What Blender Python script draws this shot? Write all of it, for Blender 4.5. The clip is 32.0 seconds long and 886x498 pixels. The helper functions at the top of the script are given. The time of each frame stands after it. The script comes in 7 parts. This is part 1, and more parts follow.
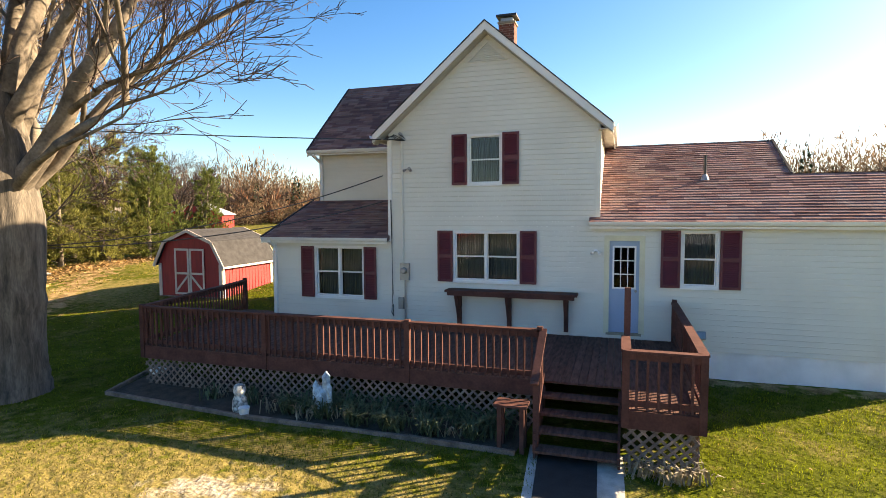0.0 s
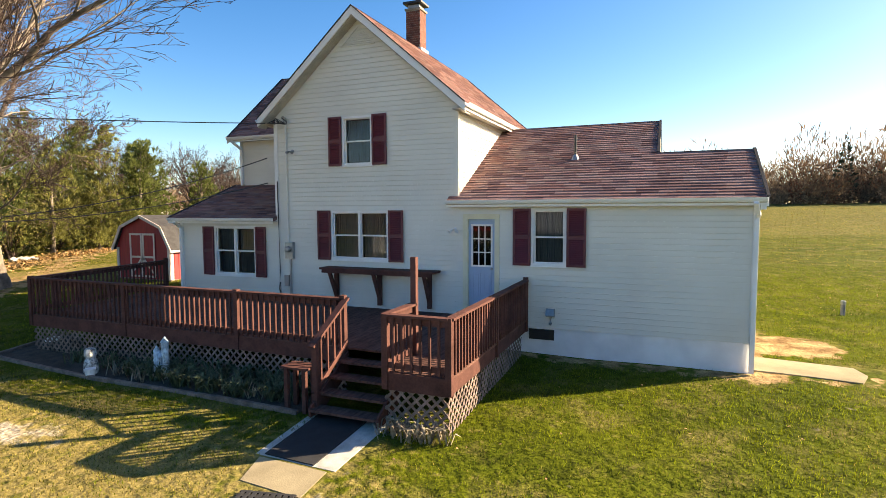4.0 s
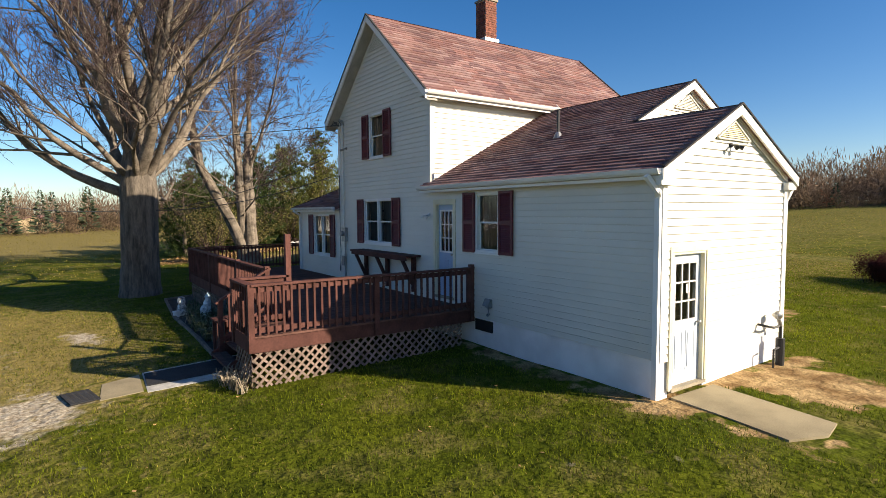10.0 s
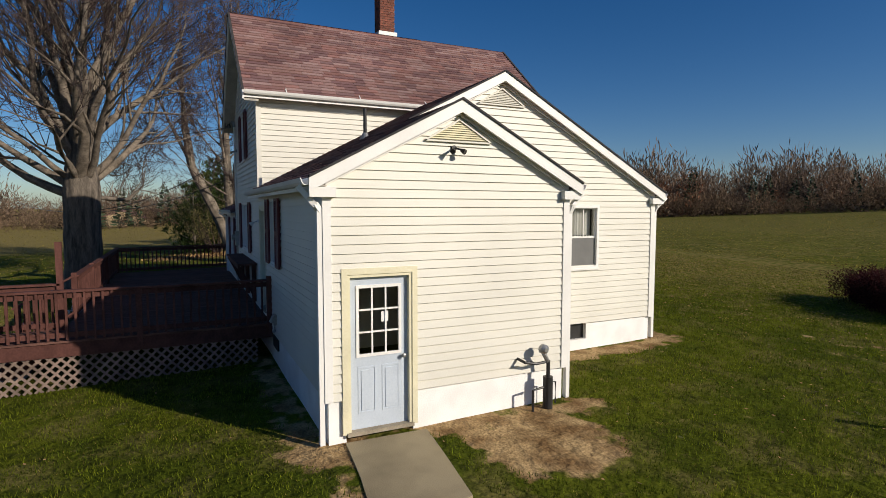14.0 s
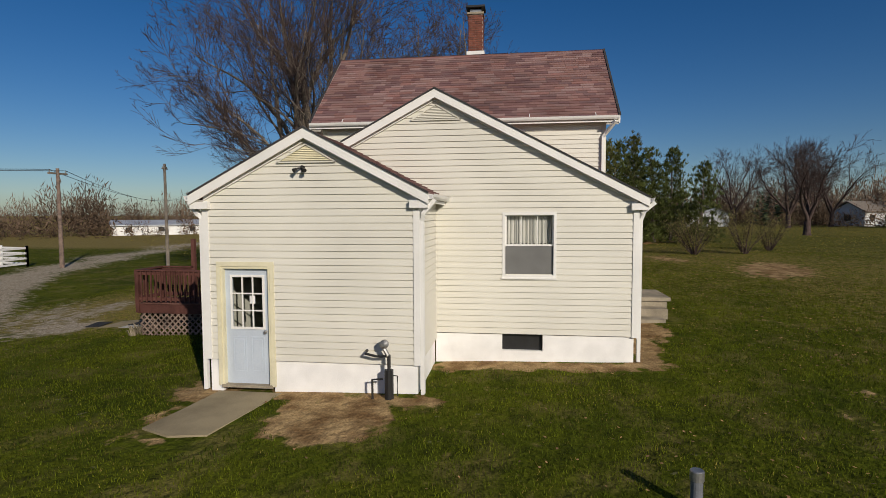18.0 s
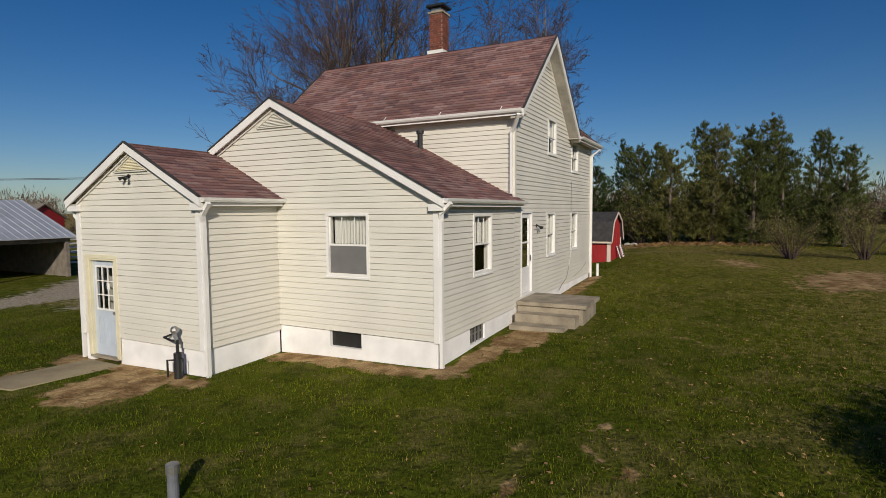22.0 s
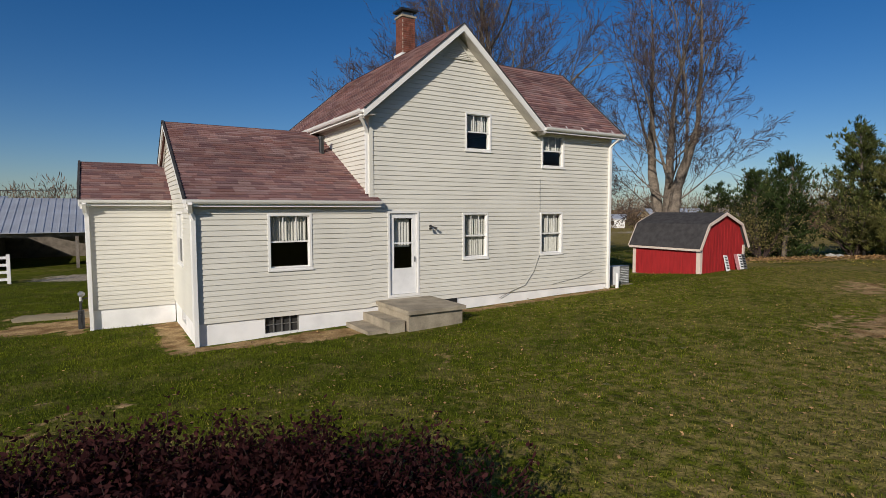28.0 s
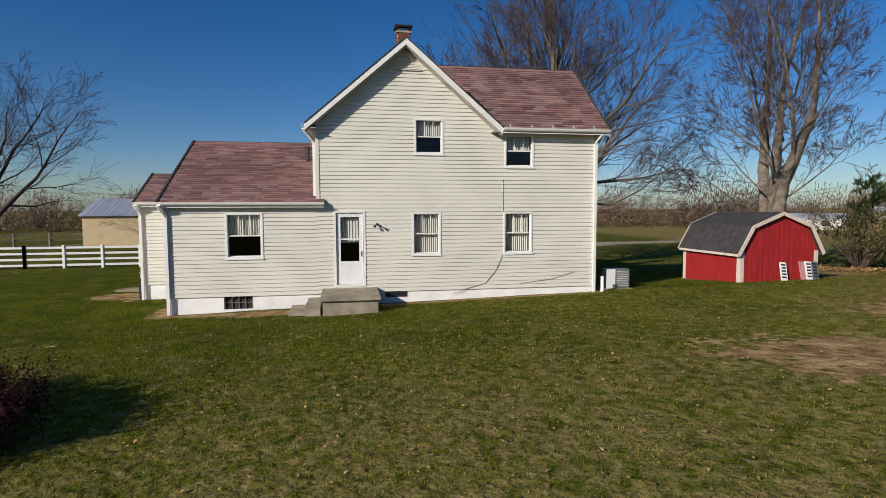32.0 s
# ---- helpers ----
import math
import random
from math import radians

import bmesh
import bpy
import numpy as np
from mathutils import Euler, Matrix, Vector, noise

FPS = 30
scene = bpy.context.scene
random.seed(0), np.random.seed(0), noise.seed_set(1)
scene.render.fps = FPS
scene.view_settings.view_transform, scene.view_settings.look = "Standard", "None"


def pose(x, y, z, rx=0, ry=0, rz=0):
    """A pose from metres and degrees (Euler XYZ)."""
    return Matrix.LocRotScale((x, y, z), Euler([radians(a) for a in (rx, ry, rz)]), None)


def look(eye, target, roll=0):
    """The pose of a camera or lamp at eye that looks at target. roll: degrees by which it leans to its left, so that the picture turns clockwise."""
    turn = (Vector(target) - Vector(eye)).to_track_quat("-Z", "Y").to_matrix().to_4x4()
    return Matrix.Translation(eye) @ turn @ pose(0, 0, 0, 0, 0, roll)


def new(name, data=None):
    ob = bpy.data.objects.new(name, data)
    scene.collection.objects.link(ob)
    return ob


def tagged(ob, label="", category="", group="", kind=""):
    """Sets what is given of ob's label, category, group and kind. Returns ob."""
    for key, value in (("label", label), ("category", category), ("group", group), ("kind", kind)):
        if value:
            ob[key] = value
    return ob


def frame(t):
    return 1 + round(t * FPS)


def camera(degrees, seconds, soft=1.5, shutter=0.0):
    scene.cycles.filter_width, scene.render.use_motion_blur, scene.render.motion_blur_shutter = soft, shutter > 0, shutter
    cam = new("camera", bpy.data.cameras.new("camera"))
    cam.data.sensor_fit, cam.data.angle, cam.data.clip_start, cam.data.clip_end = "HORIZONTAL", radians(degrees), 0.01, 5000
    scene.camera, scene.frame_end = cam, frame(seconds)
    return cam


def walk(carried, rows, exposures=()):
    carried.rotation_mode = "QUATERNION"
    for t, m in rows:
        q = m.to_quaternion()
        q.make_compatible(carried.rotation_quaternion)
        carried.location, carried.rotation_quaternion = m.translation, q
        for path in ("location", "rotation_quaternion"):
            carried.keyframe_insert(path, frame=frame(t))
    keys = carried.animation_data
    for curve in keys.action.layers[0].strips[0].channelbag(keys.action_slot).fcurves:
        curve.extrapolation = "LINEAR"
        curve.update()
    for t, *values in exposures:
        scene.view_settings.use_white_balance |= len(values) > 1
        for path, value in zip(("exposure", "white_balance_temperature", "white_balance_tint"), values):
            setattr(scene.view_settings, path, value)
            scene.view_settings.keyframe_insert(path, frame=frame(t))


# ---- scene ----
cam = camera(77.81, 32.0, soft=0.8)
# seconds, eye x y z, yaw, pitch, roll
PATH = [
    (0.0, 0.329, -13.068, 3.690, 17.92, -3.89, -0.31),
    (0.5, 0.765, -12.923, 3.669, 18.44, -3.99, -0.32),
    (1.0, 1.186, -12.732, 3.626, 18.70, -3.96, -0.27),
    (1.5, 1.649, -12.540, 3.570, 18.84, -4.07, -0.24),
    (2.0, 2.152, -12.374, 3.510, 19.08, -4.08, -0.14),
    (2.5, 2.697, -12.219, 3.468, 19.85, -4.15, -0.13),
    (3.0, 3.213, -12.169, 3.393, 20.08, -4.14, -0.14),
    (3.5, 3.792, -12.071, 3.315, 20.97, -4.13, -0.16),
    (5.5, 6.116, -11.959, 3.020, 30.48, -3.90, -0.34),
    (6.0, 6.665, -11.693, 2.977, 35.46, -3.79, -0.23),
    (6.5, 7.270, -11.285, 2.949, 39.67, -3.78, -0.12),
    (7.0, 7.821, -10.833, 2.908, 41.56, -3.71, -0.11),
    (7.5, 8.385, -10.319, 2.900, 42.56, -3.83, -0.16),
    (8.0, 8.931, -9.761, 2.884, 44.45, -3.78, -0.17),
    (8.5, 9.455, -9.180, 2.886, 47.63, -3.82, -0.25),
    (9.0, 9.970, -8.557, 2.857, 50.92, -3.85, -0.20),
    (9.5, 10.426, -7.878, 2.852, 53.15, -3.89, -0.30),
    (10.0, 10.770, -7.194, 2.842, 55.41, -3.86, -0.32),
    (10.5, 11.059, -6.444, 2.897, 57.54, -3.91, -0.27),
    (11.0, 11.307, -5.815, 2.982, 58.38, -4.06, -0.30),
    (11.5, 11.555, -5.247, 2.985, 58.64, -4.02, -0.25),
    (12.0, 11.784, -4.631, 3.013, 59.09, -4.09, -0.21),
    (12.5, 12.012, -3.957, 3.035, 60.32, -4.15, -0.21),
    (13.0, 12.260, -3.249, 3.049, 61.46, -4.18, -0.13),
    (13.5, 12.528, -2.471, 3.060, 63.13, -4.19, -0.10),
    (14.0, 12.828, -1.649, 3.074, 64.31, -4.23, 0.06),
    (14.5, 13.129, -0.809, 3.075, 65.10, -4.21, 0.01),
    (16.5, 14.391, 2.705, 3.053, 77.24, -3.90, -0.36),
    (17.0, 14.651, 3.553, 3.051, 86.73, -3.72, -0.41),
    (17.5, 14.838, 4.489, 3.089, 94.52, -3.69, -0.22),
    (18.0, 14.915, 5.378, 3.115, 97.65, -3.67, -0.23),
    (18.5, 14.905, 6.280, 3.146, 101.53, -3.76, -0.19),
    (19.0, 14.792, 7.195, 3.149, 104.81, -3.71, -0.31),
    (19.5, 14.612, 8.091, 3.147, 106.87, -3.72, -0.24),
    (20.0, 14.385, 8.900, 3.149, 108.54, -3.70, -0.27),
    (20.5, 14.081, 9.763, 3.187, 109.96, -3.98, -0.37),
    (21.0, 13.729, 10.642, 3.184, 111.67, -4.05, -0.34),
    (21.5, 13.354, 11.522, 3.184, 115.28, -4.04, -0.40),
    (22.0, 12.936, 12.359, 3.175, 117.16, -4.01, -0.41),
    (22.5, 12.439, 13.221, 3.173, 118.65, -4.04, -0.33),
    (23.0, 11.921, 14.082, 3.184, 120.82, -4.11, -0.37),
    (23.5, 11.404, 14.913, 3.199, 122.11, -4.17, -0.40),
    (24.0, 10.856, 15.737, 3.200, 124.85, -4.15, -0.44),
    (24.5, 10.293, 16.526, 3.181, 130.05, -4.05, -0.53),
    (26.5, 7.712, 19.060, 3.146, 143.42, -3.88, -0.20),
    (27.0, 7.024, 19.579, 3.173, 145.56, -3.99, -0.19),
    (27.5, 6.297, 20.033, 3.191, 147.68, -4.05, -0.16),
    (28.0, 5.572, 20.443, 3.182, 148.41, -4.10, -0.07),
    (28.5, 4.814, 20.899, 3.187, 149.09, -4.14, -0.07),
    (29.0, 4.054, 21.308, 3.172, 149.87, -4.08, -0.12),
    (29.5, 3.258, 21.732, 3.169, 150.85, -4.08, -0.14),
    (30.0, 2.447, 22.218, 3.161, 152.32, -4.08, -0.12),
    (30.5, 1.620, 22.721, 3.135, 156.11, -4.01, -0.20),
    (31.0, 0.715, 23.249, 3.122, 162.42, -3.99, -0.22),
    (31.5, -0.150, 23.696, 3.160, 166.76, -4.10, -0.18),
    (32.0, -0.972, 24.110, 3.200, 170.02, -4.20, -0.17),
]


def heading(x, y, z, yaw, pitch, roll):
    a, b = radians(yaw), radians(pitch)
    return look((x, y, z), (x - math.sin(a) * math.cos(b), y + math.cos(a) * math.cos(b), z + math.sin(b)), roll)


EXPOSE = [(0.0, 2.34, 9800, 12), (3.0, 2.24, 9500, 12), (6.0, 2.06, 8700, 12), (9.0, 1.52, 8000, 11), (13.0, 0.36, 6850, 11), (17.0, -0.22, 6850, 11), (24.0, -0.17, 6750, 11), (30.0, 0.12, 6550, 11), (32.0, 0.2, 6550, 11)]
walk(cam, [(row[0], heading(*row[1:])) for row in PATH], EXPOSE)

# ---- light ----
SUN = Vector((0.747, 0.528, 0.404)).normalized()
world = bpy.data.worlds.new("sky")
scene.world = world
world.use_nodes = True
wn = world.node_tree
sky = wn.nodes.new("ShaderNodeTexSky")
sky.sky_type = "NISHITA"
sky.sun_disc = False
sky.sun_elevation = math.asin(SUN.z)
sky.sun_rotation = math.atan2(SUN.x, SUN.y)
sky.air_density, sky.dust_density, sky.ozone_density = 0.8, 0.6, 3.0
wn.nodes["Background"].inputs["Strength"].default_value = 0.066
deep = wn.nodes.new("ShaderNodeHueSaturation")
deep.inputs["Hue"].default_value = 0.507
deep.inputs["Saturation"].default_value, deep.inputs["Value"].default_value = 1.34, 1.12
wn.links.new(sky.outputs["Color"], deep.inputs["Color"])
wn.links.new(deep.outputs["Color"], wn.nodes["Background"].inputs["Color"])
sun_data = bpy.data.lights.new("sun", "SUN")
sun_data.energy, sun_data.angle, sun_data.color = 4.0, radians(0.53), (1.0, 0.93, 0.82)
sun_lamp = new("sun", sun_data)
sun_lamp.matrix_world = look((30, 21, 25), Vector((30, 21, 25)) - SUN)


# ---- materials ----
def material(name, base, rough=0.6, metal=0.0, spots=0.12, scale=3.0, fine=40.0, bump=0.15, stretch=(1, 1, 1), other=None, each=0.0, spec=0.5, island=0.0):
    """A painted, wooden or mineral surface: two sizes of variation, fine relief, and a change from piece to piece."""
    m = bpy.data.materials.new(name)
    m.use_nodes = True
    nt = m.node_tree
    b = nt.nodes["Principled BSDF"]
    b.inputs["Roughness"].default_value, b.inputs["Metallic"].default_value = rough, metal
    b.inputs["Specular IOR Level"].default_value = spec
    tc, mp = nt.nodes.new("ShaderNodeTexCoord"), nt.nodes.new("ShaderNodeMapping")
    mp.inputs["Scale"].default_value = stretch
    nt.links.new(tc.outputs["Object"], mp.inputs["Vector"])
    n1, n2 = nt.nodes.new("ShaderNodeTexNoise"), nt.nodes.new("ShaderNodeTexNoise")
    n1.inputs["Scale"].default_value, n1.inputs["Detail"].default_value = scale, 5
    n2.inputs["Scale"].default_value, n2.inputs["Detail"].default_value = fine, 3
    for n in (n1, n2):
        nt.links.new(mp.outputs["Vector"], n.inputs["Vector"])
    mix = nt.nodes.new("ShaderNodeMix")
    mix.data_type = "RGBA"
    dark = other or tuple(c * (1 - 2.2 * spots) for c in base)
    light = tuple(min(1, c * (1 + 0.8 * spots)) for c in base)
    mix.inputs["A"].default_value, mix.inputs["B"].default_value = (*dark, 1), (*light, 1)
    ramp = nt.nodes.new("ShaderNodeMapRange")
    ramp.inputs["From Min"].default_value, ramp.inputs["From Max"].default_value = 0.32, 0.62
    nt.links.new(n1.outputs["Fac"], ramp.inputs["Value"])
    nt.links.new(ramp.outputs["Result"], mix.inputs["Factor"])
    grain = nt.nodes.new("ShaderNodeMix")
    grain.data_type, grain.blend_type = "RGBA", "OVERLAY"
    grain.inputs["Factor"].default_value = min(1, 2.2 * spots + 0.08)
    nt.links.new(mix.outputs["Result"], grain.inputs["A"])
    nt.links.new(n2.outputs["Fac"], grain.inputs["B"])
    out = grain.outputs["Result"]
    if each:
        info, hsv, mr = nt.nodes.new("ShaderNodeObjectInfo"), nt.nodes.new("ShaderNodeHueSaturation"), nt.nodes.new("ShaderNodeMapRange")
        mr.inputs["To Min"].default_value, mr.inputs["To Max"].default_value = 1 - each, 1 + each
        nt.links.new(info.outputs["Random"], mr.inputs["Value"])
        nt.links.new(mr.outputs["Result"], hsv.inputs["Value"])
        nt.links.new(out, hsv.inputs["Color"])
        out = hsv.outputs["Color"]
    if island:
        geo, hsv, mr = nt.nodes.new("ShaderNodeNewGeometry"), nt.nodes.new("ShaderNodeHueSaturation"), nt.nodes.new("ShaderNodeMapRange")
        mr.inputs["To Min"].default_value, mr.inputs["To Max"].default_value = 1 - island, 1 + island
        nt.links.new(geo.outputs["Random Per Island"], mr.inputs["Value"])
        nt.links.new(mr.outputs["Result"], hsv.inputs["Value"])
        nt.links.new(out, hsv.inputs["Color"])
        out = hsv.outputs["Color"]
    nt.links.new(out, b.inputs["Base Color"])
    if bump:
        bp = nt.nodes.new("ShaderNodeBump")
        bp.inputs["Strength"].default_value, bp.inputs["Distance"].default_value = bump, 0.01
        nt.links.new(n2.outputs["Fac"], bp.inputs["Height"])
        nt.links.new(bp.outputs["Normal"], b.inputs["Normal"])
    return m


SIDING = material("cream_vinyl_siding", (0.70, 0.678, 0.60), 0.5, spots=0.035, scale=0.7, fine=60, bump=0.04, each=0.015)
TRIM = material("white_aluminium_trim", (0.80, 0.79, 0.76), 0.45, spots=0.03, scale=1.5, fine=30, bump=0.03)
# Darker than the trim: the shade under the eaves is in this colour.
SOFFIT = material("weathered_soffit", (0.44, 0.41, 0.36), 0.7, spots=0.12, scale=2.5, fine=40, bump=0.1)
FOUND = material("white_painted_block", (0.85, 0.845, 0.83), 0.75, spots=0.05, scale=2.0, fine=50, bump=0.3)
SHUTTER = material("burgundy_shutter", (0.125, 0.018, 0.026), 0.5, spots=0.08, scale=4, fine=60, bump=0.05)
SHINGLE = material("red_brown_shingle", (0.27, 0.17, 0.16), 0.9, spots=0.09, scale=0.6, fine=90, bump=0.6, spec=0.08, island=0.14)
DECKPAINT = material("red_brown_deck_paint", (0.108, 0.046, 0.038), 0.75, spec=0.12, spots=0.13, scale=3.5, fine=30, bump=0.2, each=0.12)
DECKFLOOR = material("worn_deck_boards", (0.13, 0.066, 0.053), 0.85, spec=0.1, spots=0.2, scale=3, fine=35, bump=0.25, stretch=(6, 1, 6), each=0.15)
LATTICE = material("weathered_lattice", (0.21, 0.15, 0.12), 0.8, spots=0.2, scale=5, fine=40, bump=0.2, each=0.1)
DOORBLUE = material("pale_blue_door_paint", (0.50, 0.56, 0.635), 0.4, spots=0.03, scale=2, fine=40, bump=0.03)
DOORFRONT = material("sky_blue_door_paint", (0.31, 0.43, 0.58), 0.4, spots=0.03, scale=2, fine=40, bump=0.03)
BRICK = material("red_brick", (0.20, 0.066, 0.042), 0.85, spots=0.2, scale=6, fine=60, bump=0.5, each=0.25)
MORTAR = material("grey_mortar", (0.46, 0.41, 0.36), 0.95, spots=0.1, scale=8, fine=80, bump=0.4)
CONCRETE = material("grey_concrete", (0.33, 0.285, 0.215), 0.9, spec=0.15, spots=0.14, scale=2.5, fine=45, bump=0.4)
BARNRED = material("barn_red_paint", (0.34, 0.018, 0.02), 0.6, spots=0.1, scale=2.5, fine=50, bump=0.15, stretch=(4, 4, 0.6))
BARNTRIM = material("cream_barn_trim", (0.66, 0.55, 0.48), 0.6, spots=0.05, scale=3, fine=40, bump=0.1)
BARNROOF = material("grey_asphalt_shingle", (0.060, 0.058, 0.060), 0.95, spec=0.1, spots=0.12, scale=5, fine=80, bump=0.5, each=0.05, island=0.12)
BLACK = material("black_metal", (0.02, 0.02, 0.021), 0.45, spots=0.1, scale=6, fine=50, bump=0.1)
GREYMETAL = material("grey_metal", (0.35, 0.35, 0.34), 0.4, 0.7, spots=0.1, scale=6, fine=50, bump=0.08)
# Near-black base colour carries the darkness of unlit interiors.
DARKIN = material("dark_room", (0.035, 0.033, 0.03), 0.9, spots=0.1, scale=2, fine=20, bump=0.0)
SHEER = material("grey_green_sheer", (0.125, 0.13, 0.125), 0.9, spots=0.08, scale=5, fine=60, bump=0.1, stretch=(6, 6, 0.5))
CURTAIN = material("white_curtain", (0.66, 0.64, 0.60), 0.9, spots=0.06, scale=5, fine=60, bump=0.1, stretch=(6, 6, 0.5))
WHITE = material("white_plastic", (0.8, 0.8, 0.79), 0.4, spots=0.03, scale=5, fine=50, bump=0.02)


def thin_leaf(m, share):
    """Lets light through a leaf or blade."""
    nt = m.node_tree
    b, out = nt.nodes["Principled BSDF"], nt.nodes["Material Output"]
    tr, mx = nt.nodes.new("ShaderNodeBsdfTranslucent"), nt.nodes.new("ShaderNodeMixShader")
    mx.inputs["Fac"].default_value = share
    nt.links.new(b.inputs["Base Color"].links[0].from_socket, tr.inputs["Color"])
    nt.links.new(b.outputs["BSDF"], mx.inputs[1])
    nt.links.new(tr.outputs["BSDF"], mx.inputs[2])
    nt.links.new(mx.outputs["Shader"], out.inputs["Surface"])


def glass_material():
    m = bpy.data.materials.new("window_glass")
    m.use_nodes = True
    nt = m.node_tree
    nt.nodes.remove(nt.nodes["Principled BSDF"])
    out = nt.nodes["Material Output"]
    tr, gl, mx, fr = (nt.nodes.new("ShaderNode" + k) for k in ("BsdfTransparent", "BsdfGlossy", "MixShader", "Fresnel"))
    tr.inputs["Color"].default_value = (0.80, 0.84, 0.84, 1)
    gl.inputs["Roughness"].default_value = 0.01
    fr.inputs["IOR"].default_value = 1.5
    nz, bp = nt.nodes.new("ShaderNodeTexNoise"), nt.nodes.new("ShaderNodeBump")
    nz.inputs["Scale"].default_value = 2.5
    bp.inputs["Strength"].default_value, bp.inputs["Distance"].default_value = 0.06, 0.02
    nt.links.new(nz.outputs["Fac"], bp.inputs["Height"])
    nt.links.new(bp.outputs["Normal"], gl.inputs["Normal"])
    nt.links.new(fr.outputs["Fac"], mx.inputs["Fac"])
    nt.links.new(tr.outputs["BSDF"], mx.inputs[1])
    nt.links.new(gl.outputs["BSDF"], mx.inputs[2])
    nt.links.new(mx.outputs["Shader"], out.inputs["Surface"])
    return m


GLASS = glass_material()


def speckle(m, tones):
    """Gives each shingle one of several tones."""
    nt = m.node_tree
    b = nt.nodes["Principled BSDF"]
    geo, info = nt.nodes.new("ShaderNodeNewGeometry"), nt.nodes.new("ShaderNodeObjectInfo")
    add, frac = nt.nodes.new("ShaderNodeMath"), nt.nodes.new("ShaderNodeMath")
    add.operation, frac.operation = "ADD", "FRACT"
    nt.links.new(geo.outputs["Random Per Island"], add.inputs[0])
    nt.links.new(info.outputs["Random"], add.inputs[1])
    nt.links.new(add.outputs["Value"], frac.inputs[0])
    ramp = nt.nodes.new("ShaderNodeValToRGB")
    ramp.color_ramp.interpolation = "CONSTANT"
    while len(ramp.color_ramp.elements) < len(tones):
        ramp.color_ramp.elements.new(0.5)
    for k, tone in enumerate(tones):
        ramp.color_ramp.elements[k].position = k / len(tones)
        ramp.color_ramp.elements[k].color = (*tone, 1)
    mix = nt.nodes.new("ShaderNodeMix")
    mix.data_type, mix.blend_type = "RGBA", "MULTIPLY"
    mix.inputs["Factor"].default_value = 1.0
    nt.links.new(frac.outputs["Value"], ramp.inputs["Fac"])
    nt.links.new(b.inputs["Base Color"].links[0].from_socket, mix.inputs["A"])
    nt.links.new(ramp.outputs["Color"], mix.inputs["B"])
    nt.links.new(mix.outputs["Result"], b.inputs["Base Color"])


speckle(SHINGLE, [(1.0, 1.0, 1.0), (0.80, 0.70, 0.70), (1.0, 0.92, 0.90), (0.62, 0.56, 0.60), (1.05, 1.10, 1.10), (0.95, 0.80, 0.76), (1.12, 1.05, 1.0), (0.74, 0.72, 0.76)])


# ---- mesh helpers ----
def thing(name, label, category, at=(0, 0, 0), group="", kind="", turn=0.0):
    ob = new(name)
    ob.empty_display_size = 0.1
    ob.matrix_basis = pose(*at, 0, 0, turn)
    return tagged(ob, label, category, group, kind)


def part(name, bm, mat, parent=None, label="", smooth=False):
    """Links a bmesh as one mesh object under a thing or a part; the mesh is in the thing's own coordinates."""
    me = bpy.data.meshes.new(name)
    bm.to_mesh(me)
    bm.free()
    me.materials.append(mat)
    if smooth:
        me.polygons.foreach_set("use_smooth", [True] * len(me.polygons))
    ob = new(name, me)
    ob.parent = parent
    if label:
        ob["label"] = label
    return ob


def share(name, mesh, parent, m):
    ob = new(name, mesh)
    ob.parent = parent
    ob.matrix_basis = m
    return ob


def box(bm, x0, x1, y0, y1, z0, z1, m=None):
    vs = [bm.verts.new((x, y, z)) for z in (z0, z1) for x, y in ((x0, y0), (x1, y0), (x1, y1), (x0, y1))]
    if m is not None:
        for v in vs:
            v.co = m @ v.co
    for f in ((3, 2, 1, 0), (4, 5, 6, 7), (0, 1, 5, 4), (1, 2, 6, 5), (2, 3, 7, 6), (3, 0, 4, 7)):
        bm.faces.new([vs[i] for i in f])
    return vs


def boxes(*dims):
    bm = bmesh.new()
    for d in dims:
        box(bm, *d)
    return bm


def prism(bm, outline, depth, m=None):
    """An outline (list of 3D points) pushed along the vector depth."""
    d = Vector(depth)
    a = [bm.verts.new(p) for p in outline]
    b = [bm.verts.new(Vector(p) + d) for p in outline]
    if m is not None:
        for v in a + b:
            v.co = m @ v.co
    n = len(a)
    bm.faces.new(a[::-1])
    bm.faces.new(b)
    for i in range(n):
        bm.faces.new((a[i], a[(i + 1) % n], b[(i + 1) % n], b[i]))
    return bm


def tube(bm, points, radius, sides=8, radii=None, cap=True):
    rings = []
    pts = [Vector(p) for p in points]
    for i, p in enumerate(pts):
        d = (pts[min(i + 1, len(pts) - 1)] - pts[max(i - 1, 0)]).normalized()
        u = d.cross(Vector((0, 0, 1)))
        if u.length < 1e-3:
            u = Vector((1, 0, 0))
        u.normalize()
        v = d.cross(u)
        r = radii[i] if radii else radius
        rings.append([bm.verts.new(p + r * (math.cos(a) * u + math.sin(a) * v)) for a in (2 * math.pi * k / sides for k in range(sides))])
    for a, b in zip(rings, rings[1:]):
        for k in range(sides):
            bm.faces.new((a[k], a[(k + 1) % sides], b[(k + 1) % sides], b[k]))
    if cap:
        bm.faces.new(rings[0][::-1])
        bm.faces.new(rings[-1])
    return bm


